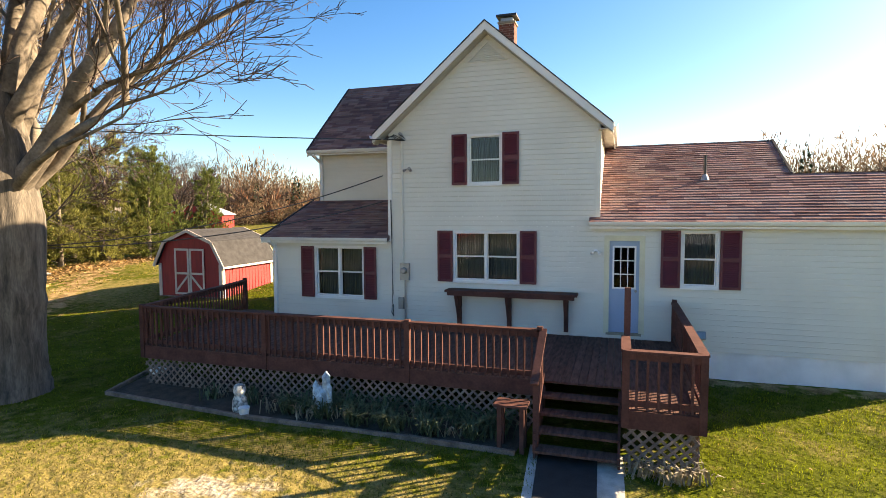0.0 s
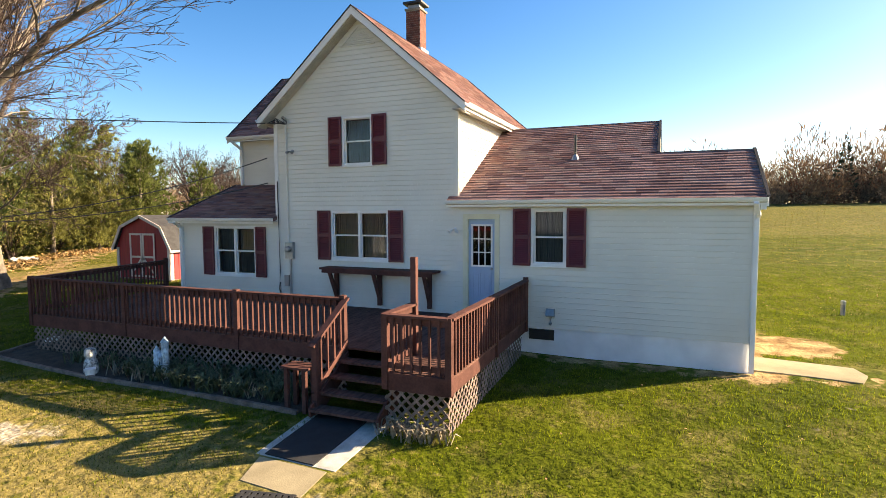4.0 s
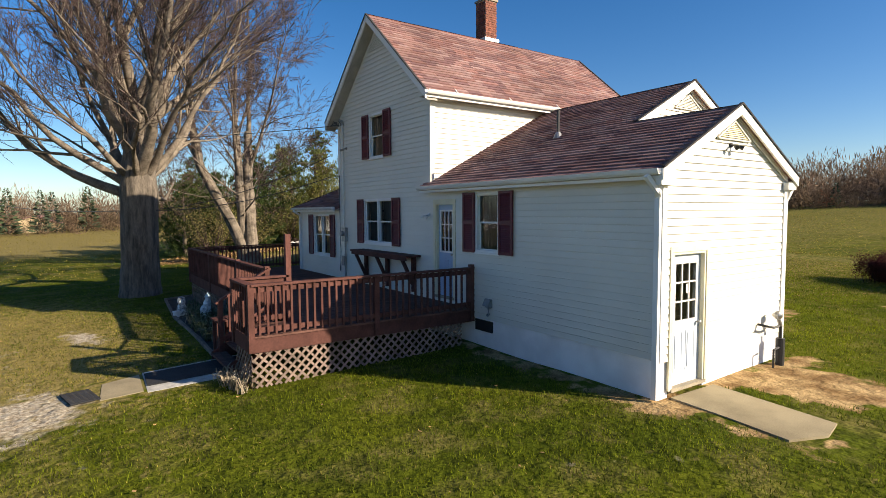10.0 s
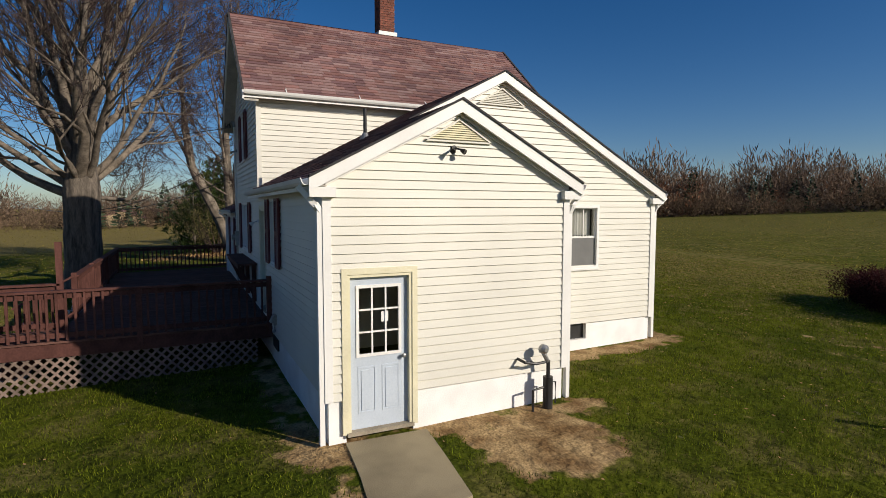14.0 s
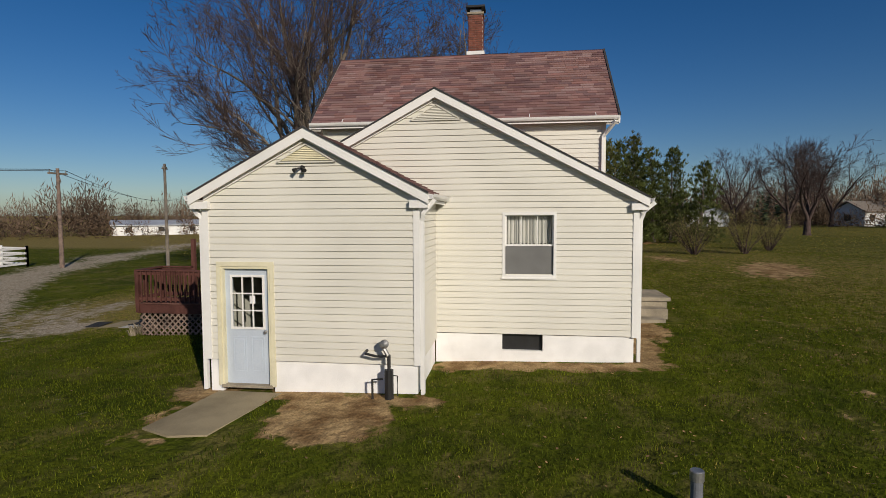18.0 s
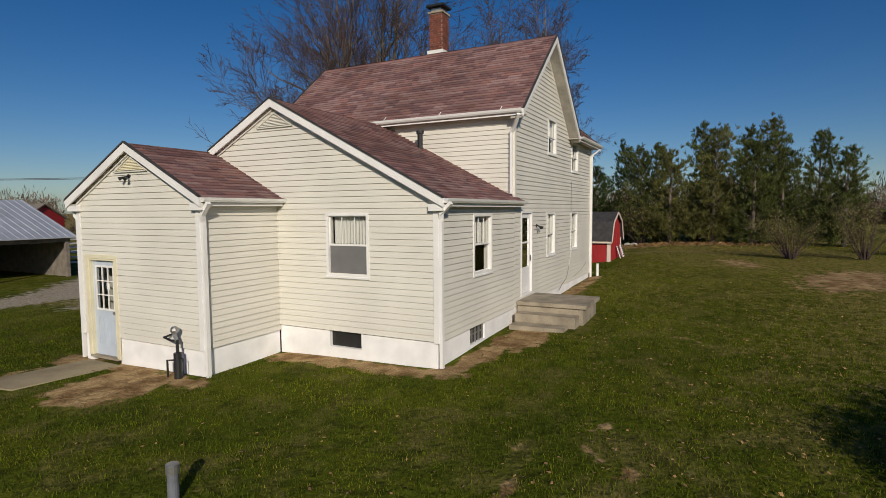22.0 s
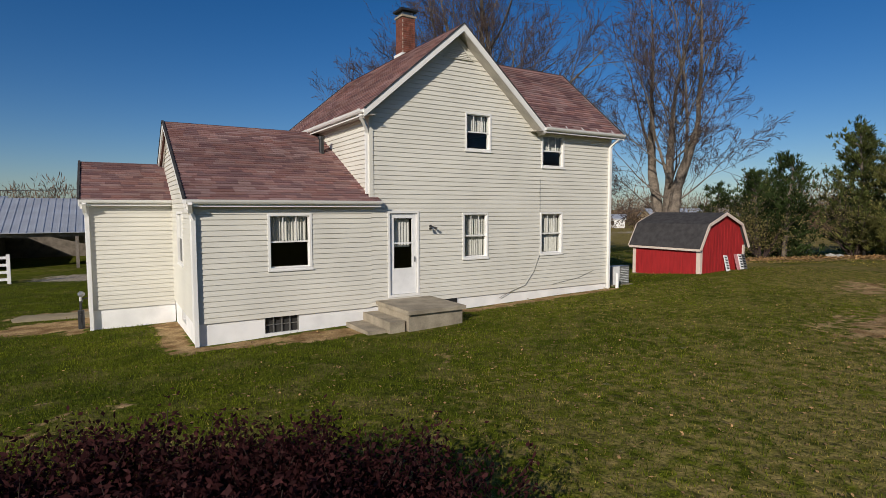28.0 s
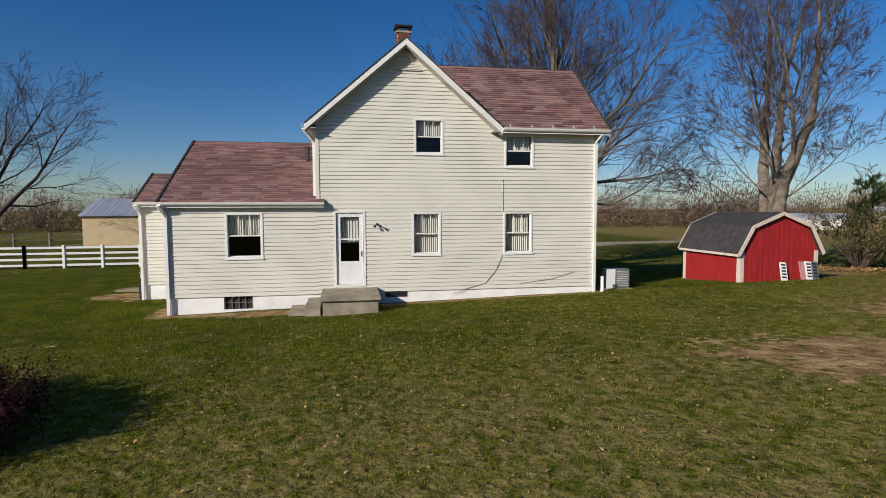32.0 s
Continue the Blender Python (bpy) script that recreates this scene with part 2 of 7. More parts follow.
def beam(bm, a, b, w, h, up=(0, 0, 1)):
    """A squared timber from a to b, w wide and h high."""
    a, b = Vector(a), Vector(b)
    d = (b - a).normalized()
    s = d.cross(Vector(up)).normalized()
    t = s.cross(d)
    vs = [bm.verts.new(p + s * (i * w / 2) + t * (j * h / 2)) for p in (a, b) for i, j in ((-1, -1), (1, -1), (1, 1), (-1, 1))]
    for f in ((3, 2, 1, 0), (4, 5, 6, 7), (0, 1, 5, 4), (1, 2, 6, 5), (2, 3, 7, 6), (3, 0, 4, 7)):
        bm.faces.new([vs[i] for i in f])
    return bm


def land(x, y):
    """Height of the ground."""
    yy = max(-14.0, min(9.0, y))
    xx = max(-16.0, min(9.0, x))
    near = 0.028 * yy + max(0.0, yy) / 7.7 * 0.0245 * (4 - xx)
    k = max(0.0, min(1.0, (0.5 * x + 0.87 * y - 20) / 110))
    return near + 4.2 * k * k * (3 - 2 * k)

# ---- the house: outline ----
MX0, MX1, RX = -5.33, -0.15, -2.75      # two-storey gable block
WX0, WY0, WYR = -8.80, 2.55, 5.10       # two-storey west wing
EX1, EYR = 4.03, 3.78                   # single-storey east wing
PX1, PY1, PYR = 5.98, 3.76, 1.87        # entry at the end of the east wing
BY = 7.66                               # back wall
SLOPE, LOW = 0.86, 0.527                # roof pitches
RIDGE = 8.13
COURSE = 0.1195

house = thing("farmhouse", "cream vinyl-sided two-storey farmhouse with red-brown shingle roofs", "house")


def gable(axis_mid, ridge, slope):
    return lambda u: ridge - slope * abs(u - axis_mid)


def cut(spans, a, b):
    out = []
    for s, e in spans:
        if b <= s or a >= e:
            out.append((s, e))
            continue
        if a > s:
            out.append((s, a))
        if b < e:
            out.append((b, e))
    return out


def wall(name, at, along, outward, u0, u1, z0, top, holes, label="cream vinyl lap siding", low=None, thick=0.16):
    """A wall with real openings, clad in lapped siding courses that are pieces of their own. at: a point of its outer face at u = 0."""
    at, along, outward = Vector(at), Vector(along), Vector(outward)
    body = bmesh.new()
    tops = top if callable(top) else (lambda u: top)
    cuts = sorted({u0, u1, *[h[0] for h in holes], *[h[1] for h in holes], *(low or [])})
    cuts = [c for c in cuts if u0 <= c <= u1]
    for a, b in zip(cuts, cuts[1:]):
        zs = [z0]
        blocked = sorted((h[2], h[3]) for h in holes if h[0] <= a and h[1] >= b)
        lo = z0
        for h0, h1 in blocked + [(None, None)]:
            hi_a, hi_b = (tops(a), tops(b)) if h0 is None else (h0, h0)
            if hi_a > lo + 1e-4 or hi_b > lo + 1e-4:
                prism(body, [at + along * a + Vector((0, 0, lo)), at + along * b + Vector((0, 0, lo)), at + along * b + Vector((0, 0, max(hi_b, lo + 1e-3))), at + along * a + Vector((0, 0, max(hi_a, lo + 1e-3)))], -outward * thick)
            lo = h1 if h1 is not None else lo
    bmesh.ops.recalc_face_normals(body, faces=body.faces)
    w = part(name, body, SIDING, house, label)
    return w, (at, along, outward, u0, u1, z0, tops, holes)


def clad(w, spec):
    at, along, outward, u0, u1, z0, tops, holes = spec
    z, steps = z0, 60
    highest = max(tops(u0 + (u1 - u0) * i / steps) for i in range(steps + 1))
    while z < highest - 0.02:
        zt = z + COURSE
        spans = [(u0, u1)]
        for h in holes:
            if h[2] < zt - 0.03 and h[3] > z + 0.03:
                spans = cut(spans, h[0], h[1])
        us = [u0 + (u1 - u0) * i / steps for i in range(steps + 1)]
        for s, e in spans:
            inside = [u for u in us if s <= u <= e and tops(u) > z + 0.03]
            if not inside:
                continue
            if tops(s) <= z + 0.03:
                s = inside[0]
            if tops(e) <= z + 0.03:
                e = inside[-1]
            if e - s < 0.03:
                continue
            p = lambda u, o, h: at + along * u + outward * o + Vector((0, 0, h))
            bm = bmesh.new()
            prism(bm, [p(s, 0.002, z + 0.002), p(s, 0.025, z + 0.002), p(s, 0.024, z + 0.010), p(s, 0.012, zt - 0.015), p(s, 0.003, zt - 0.015), p(s, 0.003, zt + 0.004), p(s, 0.002, zt + 0.004)], along * (e - s))
            bmesh.ops.recalc_face_normals(bm, faces=bm.faces)
            part("siding_course", bm, SIDING, w)
        z = zt


def roof_slab(name, corners, thick=0.09, label=""):
    """The roof deck under the shingles; corners go round its top face."""
    c = [Vector(p) for p in corners]
    n = (c[1] - c[0]).cross(c[2] - c[0]).normalized()
    if n.z < 0:
        n = -n
    bm = prism(bmesh.new(), [p - n * 0.03 for p in c], -n * thick)
    bmesh.ops.recalc_face_normals(bm, faces=bm.faces)
    return part(name, bm, SHINGLE, house, label)


def inside(p, poly):
    hit = False
    for (x0, y0), (x1, y1) in zip(poly, poly[1:] + poly[:1]):
        if (y0 > p[1]) != (y1 > p[1]) and p[0] < (x1 - x0) * (p[1] - y0) / (y1 - y0) + x0:
            hit = not hit
    return hit


def span_at(poly, y):
    xs = sorted((x1 - x0) * (y - y0) / (y1 - y0) + x0 for (x0, y0), (x1, y1) in zip(poly, poly[1:] + poly[:1]) if (y0 > y) != (y1 > y))
    return list(zip(xs[::2], xs[1::2]))


singles = [0]


def shingle_rows(slab, origin, right, up, poly, mat=None, row=0.135, wide=0.30, near=False):
    """Overlapping courses of shingle tabs on a slope. poly: the slope's outline as (right, up) lengths from origin."""
    o, r, u = Vector(origin), Vector(right).normalized(), Vector(up).normalized()
    n = r.cross(u)
    if n.z < 0:
        n = -n
    low, high = min(p[1] for p in poly), max(p[1] for p in poly)
    k, y = 0, low
    rng = random.Random(len(slab.name) * 31 + int(high * 100))
    tabs = {}
    while y < high - 0.02:
        t = min(y + row, high)
        for s, e in span_at(poly, min(y + row * 0.5, high - 0.005)):
            x = s
            first = True
            while x < e - 0.01:
                w = wide * rng.uniform(0.8, 1.7) if not first else wide * rng.uniform(0.3, 1.0)
                first = False
                xe = min(x + w, e)
                tabs.setdefault(k, []).append((x, xe - 0.004, y - 0.012, t + 0.02, rng.uniform(0.0, 0.004)))
                x = xe
        k, y = k + 1, t
    rest = bmesh.new()
    for k, row_tabs in tabs.items():
        for x0, x1, y0, y1, lift in row_tabs:
            single = near and singles[0] < 290
            bm = bmesh.new() if single else rest
            pt = lambda a, b, h: o + r * a + u * b + n * h
            vs = [bm.verts.new(pt(*q)) for q in ((x0, y0, -0.028), (x1, y0, -0.028), (x1, y0, -0.006 + lift), (x0, y0, -0.006 + lift), (x1, y1, -0.028), (x0, y1, -0.028))]
            for f in ((0, 1, 2, 3), (3, 2, 4, 5), (1, 4, 2), (0, 3, 5)):
                bm.faces.new([vs[i] for i in f])
            if single:
                singles[0] += 1
                part("shingle", bm, mat or SHINGLE, slab)
    if len(rest.faces):
        tagged(part("shingles", rest, mat or SHINGLE, slab), kind="stuff")
    else:
        rest.free()
# ---- the house: openings ----
S_HOLES = [(-3.58, -2.0, 2.0, 3.18), (-3.21, -2.43, 4.38, 5.52)]
SE_HOLES = [(1.64, 2.33, 2.03, 3.21), (0.06, 0.79, 0.86, 3.05)]
SW_HOLES = [(-7.5, -6.11, 1.45, 2.76)]
N_HOLES = [(-3.76, -2.96, 1.84, 3.06), (-6.66, -5.81, 1.84, 3.06), (-3.85, -3.04, 4.86, 5.84), (-6.69, -5.83, 4.50, 5.44), (-1.48, -0.66, 0.93, 3.10)]
NE_HOLES = [(1.43, 2.38, 1.83, 3.06)]
E2_HOLES = [(5.14, 6.11, 1.89, 3.10)]
E1_HOLES = [(0.27, 1.17, 0.10, 2.22)]
X, Y = (1, 0, 0), (0, 1, 0)
main_top = gable(RX, RIDGE - 0.13, SLOPE)
wing_top = gable(WYR, RIDGE - 0.13, SLOPE)
east_top = gable(EYR, 5.57 - 0.10, LOW)
entry_top = gable(PYR, 4.53 - 0.10, LOW)
WALLS = [
    wall("wall", (0, 0, 0), X, (0, -1, 0), MX0, MX1, 0.60, main_top, S_HOLES, low=[RX]),
    wall("wall", (0, 0, 0), X, (0, -1, 0), MX1, PX1, 0.60, 3.40, SE_HOLES),
    wall("wall", (0, 0, 0), X, (0, -1, 0), WX0, MX0, 0.60, 2.95, SW_HOLES),
    wall("wall", (MX1, 0, 0), Y, (1, 0, 0), 0, BY, 3.40, 5.72, []),
    wall("wall", (MX0, 0, 0), Y, (-1, 0, 0), 0, WY0, 3.0, 5.72, []),
    wall("wall", (0, WY0, 0), X, (0, -1, 0), WX0, MX0, 3.9, 5.72, []),
    wall("wall", (WX0, 0, 0), Y, (-1, 0, 0), 0, BY, 0.75, lambda u: 2.95 + 0.379 * u if u < WY0 else wing_top(u), [], low=[WY0 - 0.01, WY0, WYR]),
    wall("wall", (0, BY, 0), X, (0, 1, 0), WX0, MX1, 0.72, lambda u: max(main_top(u), 5.60 if u < RX else 0), N_HOLES, low=[-5.5, RX]),
    wall("wall", (0, BY, 0), X, (0, 1, 0), MX1, EX1 - 0.03, 0.70, 3.38, NE_HOLES),
    wall("wall", (EX1 - 0.03, 0, 0), Y, (1, 0, 0), 0.0, BY, 0.72, east_top, E2_HOLES, low=[EYR]),
    wall("wall", (PX1, 0, 0), Y, (1, 0, 0), 0.0, PY1, 0.58, entry_top, E1_HOLES, low=[PYR]),
    wall("wall", (0, PY1, 0), X, (0, 1, 0), EX1 - 0.03, PX1, 0.60, 3.38, []),
]

# foundation
for f in ((MX0, PX1 - 0.02, 0.02, 0.20, -0.5, 0.60), (WX0 + 0.02, MX0, 0.02, 0.2, -0.5, 0.60), (PX1 - 0.2, PX1 - 0.02, 1.2, PY1 - 0.02, -0.5, 0.58), (PX1 - 0.2, PX1 - 0.02, 0.2, 0.25, -0.5, 0.58),
          (EX1 - 0.03, PX1 - 0.2, PY1 - 0.2, PY1 - 0.02, -0.5, 0.60), (EX1 - 0.23, EX1 - 0.05, PY1, 5.10, -0.5, 0.70), (EX1 - 0.23, EX1 - 0.05, 5.9, BY - 0.02, -0.5, 0.70),
          (EX1 - 0.23, EX1 - 0.05, 5.10, 5.9, -0.5, 0.38), (WX0 + 0.02, 1.72, BY - 0.2, BY - 0.02, -0.5, 0.71), (2.52, EX1 - 0.23, BY - 0.2, BY - 0.02, -0.5, 0.70), (1.72, 2.52, BY - 0.2, BY - 0.02, -0.5, 0.32),
          (WX0 + 0.02, WX0 + 0.2, 0.2, BY - 0.2, -0.5, 0.75)):
    part("foundation", boxes(f), FOUND, house, "white-painted block foundation")

# inside: added floors, ceilings and partitions, near-black to stand for unlit rooms
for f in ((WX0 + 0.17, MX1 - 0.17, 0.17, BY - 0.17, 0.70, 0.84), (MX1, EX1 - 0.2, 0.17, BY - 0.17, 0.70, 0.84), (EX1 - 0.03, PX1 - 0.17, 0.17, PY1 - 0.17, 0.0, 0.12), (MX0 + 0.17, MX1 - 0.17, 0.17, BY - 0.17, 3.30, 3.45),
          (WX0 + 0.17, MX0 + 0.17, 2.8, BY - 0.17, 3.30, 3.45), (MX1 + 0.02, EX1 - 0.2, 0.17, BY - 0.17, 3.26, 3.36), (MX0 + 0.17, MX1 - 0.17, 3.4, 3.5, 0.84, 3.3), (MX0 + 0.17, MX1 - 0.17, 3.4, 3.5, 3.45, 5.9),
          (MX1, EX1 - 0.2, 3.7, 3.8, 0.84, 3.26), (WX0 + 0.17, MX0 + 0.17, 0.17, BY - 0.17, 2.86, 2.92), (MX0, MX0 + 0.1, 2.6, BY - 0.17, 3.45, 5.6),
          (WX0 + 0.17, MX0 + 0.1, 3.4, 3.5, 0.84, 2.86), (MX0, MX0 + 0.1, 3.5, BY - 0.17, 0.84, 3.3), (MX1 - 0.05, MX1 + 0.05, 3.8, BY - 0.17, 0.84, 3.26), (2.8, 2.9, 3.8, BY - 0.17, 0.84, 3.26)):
    part("inner_floor", boxes(f), DARKIN, house, "near-black panel standing for unlit rooms")


def frame_bars(bm, p, a, b, z0, z1, w, o0, o1):
    """Four bars round an opening. p maps along, out, height to a place."""
    def bar(u0, u1, h0, h1):
        prism(bm, [p(u0, o0, h0), p(u1, o0, h0), p(u1, o0, h1), p(u0, o0, h1)], p(0, o1, 0) - p(0, o0, 0))
    bar(a, b, z0, z0 + w)
    bar(a, b, z1 - w, z1)
    bar(a, a + w, z0 + w, z1 - w)
    bar(b - w, b, z0 + w, z1 - w)


SCREEN = material("grey_insect_screen", (0.16, 0.16, 0.155), 0.8, spots=0.05, scale=3, fine=200, bump=0.1)


def window(at, along, outward, a, b, z0, z1, double=False, curtain="valance", grid=False, screen=False):
    """A white vinyl sash window: casing, sashes, panes, sill and curtain. a, b, z0, z1: outside of the casing."""
    at, along, outward = Vector(at), Vector(along), Vector(outward)
    p = lambda u, o, h: at + along * u + outward * o + Vector((0, 0, h))
    win = part("window", bmesh.new(), TRIM, house)
    win.data.materials.clear()
    bm = bmesh.new()
    frame_bars(bm, p, a, b, z0, z1, 0.055, -0.10, 0.035)
    bmesh.ops.recalc_face_normals(bm, faces=bm.faces)
    tagged(part("window_frame", bm, TRIM, win), "white vinyl window casing")
    bm = bmesh.new()
    prism(bm, [p(a - 0.015, 0.0, z0 - 0.03), p(b + 0.015, 0.0, z0 - 0.03), p(b + 0.015, 0.055, z0 - 0.03), p(a - 0.015, 0.055, z0 - 0.03)], (0, 0, 0.034))
    bmesh.ops.recalc_face_normals(bm, faces=bm.faces)
    part("sill", bm, TRIM, win)
    mid = (a + b) / 2
    lights = [(a + 0.055, mid - 0.025), (mid + 0.025, b - 0.055)] if double else [(a + 0.055, b - 0.055)]
    if double:
        bm = bmesh.new()
        prism(bm, [p(mid - 0.03, -0.1, z0 + 0.05), p(mid + 0.03, -0.1, z0 + 0.05), p(mid + 0.03, -0.1, z1 - 0.05), p(mid - 0.03, -0.1, z1 - 0.05)], outward * 0.13)
        bmesh.ops.recalc_face_normals(bm, faces=bm.faces)
        part("mullion", bm, TRIM, win)
    zm = (z0 + z1) / 2
    for u0, u1 in lights:
        for lo, hi, o in ((z0 + 0.05, zm + 0.02, -0.05), (zm - 0.02, z1 - 0.05, -0.025)):
            bm = bmesh.new()
            frame_bars(bm, p, u0, u1, lo, hi, 0.027, o - 0.02, o + 0.012)
            if grid and lo > zm - 0.1:
                for k in (1, 2):
                    c = u0 + (u1 - u0) * k / 3
                    prism(bm, [p(c - 0.009, o - 0.006, lo), p(c + 0.009, o - 0.006, lo), p(c + 0.009, o - 0.006, hi), p(c - 0.009, o - 0.006, hi)], outward * 0.012)
            bmesh.ops.recalc_face_normals(bm, faces=bm.faces)
            part("sash", bm, TRIM, win)
            bm = bmesh.new()
            face = bm.faces.new([bm.verts.new(p(u, o - 0.004, h)) for u, h in ((u0 + 0.022, lo + 0.022), (u1 - 0.022, lo + 0.022), (u1 - 0.022, hi - 0.022), (u0 + 0.022, hi - 0.022))])
            face.normal_update()
            if face.normal.dot(outward) < 0:
                face.normal_flip()
            pane = part("pane", bm, GLASS, win)
            pane.visible_shadow = False
        if screen:
            bm = bmesh.new()
            bm.faces.new([bm.verts.new(p(u, -0.02, h)) for u, h in ((u0 + 0.01, z0 + 0.06), (u1 - 0.01, z0 + 0.06), (u1 - 0.01, zm), (u0 + 0.01, zm))])
            part("insect_screen", bm, SCREEN, win, "grey insect screen")
        if curtain:
            low = {"valance": zm + 0.02, "full": z0 + 0.08, "dim": z0 + 0.07}[curtain]
            bm = bmesh.new()
            n = 36
            row = []
            for i in range(n + 1):
                u = u0 + 0.02 + (u1 - u0 - 0.04) * i / n
                o = -0.15 + 0.022 * math.sin(i * 1.9 + u * 7) + 0.008 * math.sin(i * 0.7)
                row.append((bm.verts.new(p(u, o, z1 - 0.08)), bm.verts.new(p(u, o * 1.02, low + 0.015 * math.sin(i * 2.1)))))
            for (t0, b0), (t1, b1) in zip(row, row[1:]):
                bm.faces.new((t0, b0, b1, t1))
            part("curtain", bm, SHEER if curtain == "dim" else CURTAIN, win, "grey-green sheer curtain" if curtain == "dim" else "gathered white curtain")
    return win


def shutter(a, b, z0, z1):
    """A louvred panel shutter on the front wall."""
    bm = bmesh.new()
    p = lambda u, o, h: Vector((u, -o - 0.032, h))
    frame_bars(bm, p, a, b, z0, z1, 0.05, 0.012, 0.045)
    zm = (z0 + z1) / 2
    prism(bm, [p(a + 0.05, 0.012, zm - 0.04), p(b - 0.05, 0.012, zm - 0.04), p(b - 0.05, 0.012, zm + 0.04), p(a + 0.05, 0.012, zm + 0.04)], (0, -0.033, 0))
    louvres = []
    h = z0 + 0.06
    while h < z1 - 0.08:
        if abs(h + 0.02 - zm) > 0.06:
            louvres.append(prism(bmesh.new(), [p(a + 0.05, 0.014, h + 0.036), p(a + 0.05, 0.036, h), p(a + 0.05, 0.040, h + 0.004), p(a + 0.05, 0.018, h + 0.040)], (b - a - 0.10, 0, 0)))
        h += 0.045
    prism(bm, [p(a + 0.04, -0.020, z0 + 0.04), p(b - 0.04, -0.020, z0 + 0.04), p(b - 0.04, -0.020, z1 - 0.04), p(a + 0.04, -0.020, z1 - 0.04)], (0, -0.038, 0))
    bmesh.ops.recalc_face_normals(bm, faces=bm.faces)
    panel = part("shutter", bm, SHUTTER, house, "burgundy louvred shutter")
    for lv in louvres:
        bmesh.ops.recalc_face_normals(lv, faces=lv.faces)
        part("louvre", lv, SHUTTER, panel)


FRONT = ((0, 0, 0), X, (0, -1, 0))
BACK = ((0, BY, 0), X, (0, 1, 0))
window(*FRONT, -3.62, -1.96, 1.96, 3.22, double=True, curtain="dim")
window(*FRONT, -3.25, -2.39, 4.34, 5.56, curtain="dim")
window(*FRONT, 1.60, 2.37, 1.99, 3.25, curtain="dim")
window(*FRONT, -7.54, -6.07, 1.41, 2.80, double=True, curtain="dim")
for a, b, z0, z1 in ((-4.02, -3.63, 1.95, 3.22), (-1.95, -1.55, 1.95, 3.22), (-3.64, -3.26, 4.34, 5.57), (-2.38, -1.98, 4.34, 5.57), (1.19, 1.59, 1.98, 3.25), (2.38, 2.79, 1.98, 3.25), (-7.94, -7.55, 1.40, 2.78), (-6.06, -5.71, 1.40, 2.78)):
    shutter(a, b, z0, z1)
window(*BACK, -3.80, -2.92, 1.80, 3.10, curtain="full", grid=True)
window(*BACK, -6.70, -5.77, 1.80, 3.10, curtain="full", grid=True)
window(*BACK, -3.89, -3.00, 4.82, 5.88, grid=True)
window(*BACK, -6.73, -5.79, 4.46, 5.48, grid=True)
window(*BACK, 1.39, 2.42, 1.79, 3.10, grid=True)
window((EX1 - 0.03, 0, 0), Y, (1, 0, 0), 5.10, 6.15, 1.85, 3.14, grid=True, screen=True)

# ---- the house: roofs ----
K, KL = math.hypot(1, SLOPE), math.hypot(1, LOW)
E, HI = 2.90, RIDGE
EZ = HI - SLOPE * E
FY, NY = -0.30, 7.97
up_w, up_e = (1, 0, SLOPE), (-1, 0, SLOPE)
SHINGLED = []


def slope(corners, origin, right, up, poly, label="red-brown asphalt shingle roof", mat=None):
    slab = roof_slab("roof", corners, label=label)
    SHINGLED.append((slab, origin, right, up, poly, mat))
    return slab


L = NY - FY
slope([(RX + E, FY, EZ), (RX + E, NY, EZ), (RX, NY, HI), (RX, FY, HI)], (RX + E, FY, EZ), Y, up_e, [(0, 0), (L, 0), (L, E * K), (0, E * K)])
slope([(RX - E, FY, EZ), (RX - E, WYR - E, EZ), (RX, WYR, HI), (RX, FY, HI)], (RX - E, FY, EZ), Y, up_w, [(0, 0), (WYR - E - FY, 0), (WYR - FY, E * K), (0, E * K)])
slope([(RX, WYR, HI), (RX - NY + WYR, NY, HI - SLOPE * (NY - WYR)), (RX, NY, HI)], (RX - E, FY, EZ), Y, up_w, [(WYR - FY, E * K), (L, (E - NY + WYR) * K), (L, E * K)])
WE = WX0 - 0.26
slope([(WE, WYR - E, EZ), (RX - E, WYR - E, EZ), (RX, WYR, HI), (WE, WYR, HI)], (WE, WYR - E, EZ), X, (0, 1, SLOPE), [(0, 0), (RX - E - WE, 0), (RX - WE, E * K), (0, E * K)])
slope([(WE, WYR + E, EZ), (RX - E, WYR + E, EZ), (RX, WYR, HI), (WE, WYR, HI)], (WE, WYR + E, EZ), X, (0, -1, SLOPE), [(0, 0), (RX - E - WE, 0), (RX - WE, E * K), (0, E * K)])
slope([(WE, -0.22, 3.04), (MX0, -0.22, 3.04), (MX0, WY0, 4.09), (WE, WY0, 4.09)], (WE, -0.22, 3.04), X, (0, 1, 0.379), [(0, 0), (MX0 - WE, 0), (MX0 - WE, 2.962), (0, 2.962)])
EW, EE, PE = MX1, EX1 + 0.10, PX1 + 0.12
e0, el = -0.22, 5.57 - LOW * (EYR + 0.22)
pr = el + LOW * (PYR - e0)
slope([(EW - 0.2, e0, el), (PE, e0, el), (PE, PYR, pr), (EE, PYR, pr), (EE, EYR, 5.57), (EW, EYR, 5.57), (EW, 0.0, el + LOW * 0.22), (EW - 0.2, 0.0, el + LOW * 0.22)], (EW, e0, el), X, (0, 1, LOW),
      [(-0.2, 0), (PE - EW, 0), (PE - EW, (PYR - e0) * KL), (EE - EW, (PYR - e0) * KL), (EE - EW, (EYR - e0) * KL), (0, (EYR - e0) * KL), (0, 0.22 * KL), (-0.2, 0.22 * KL)])
n0 = 2 * EYR + 0.22 + 0.08
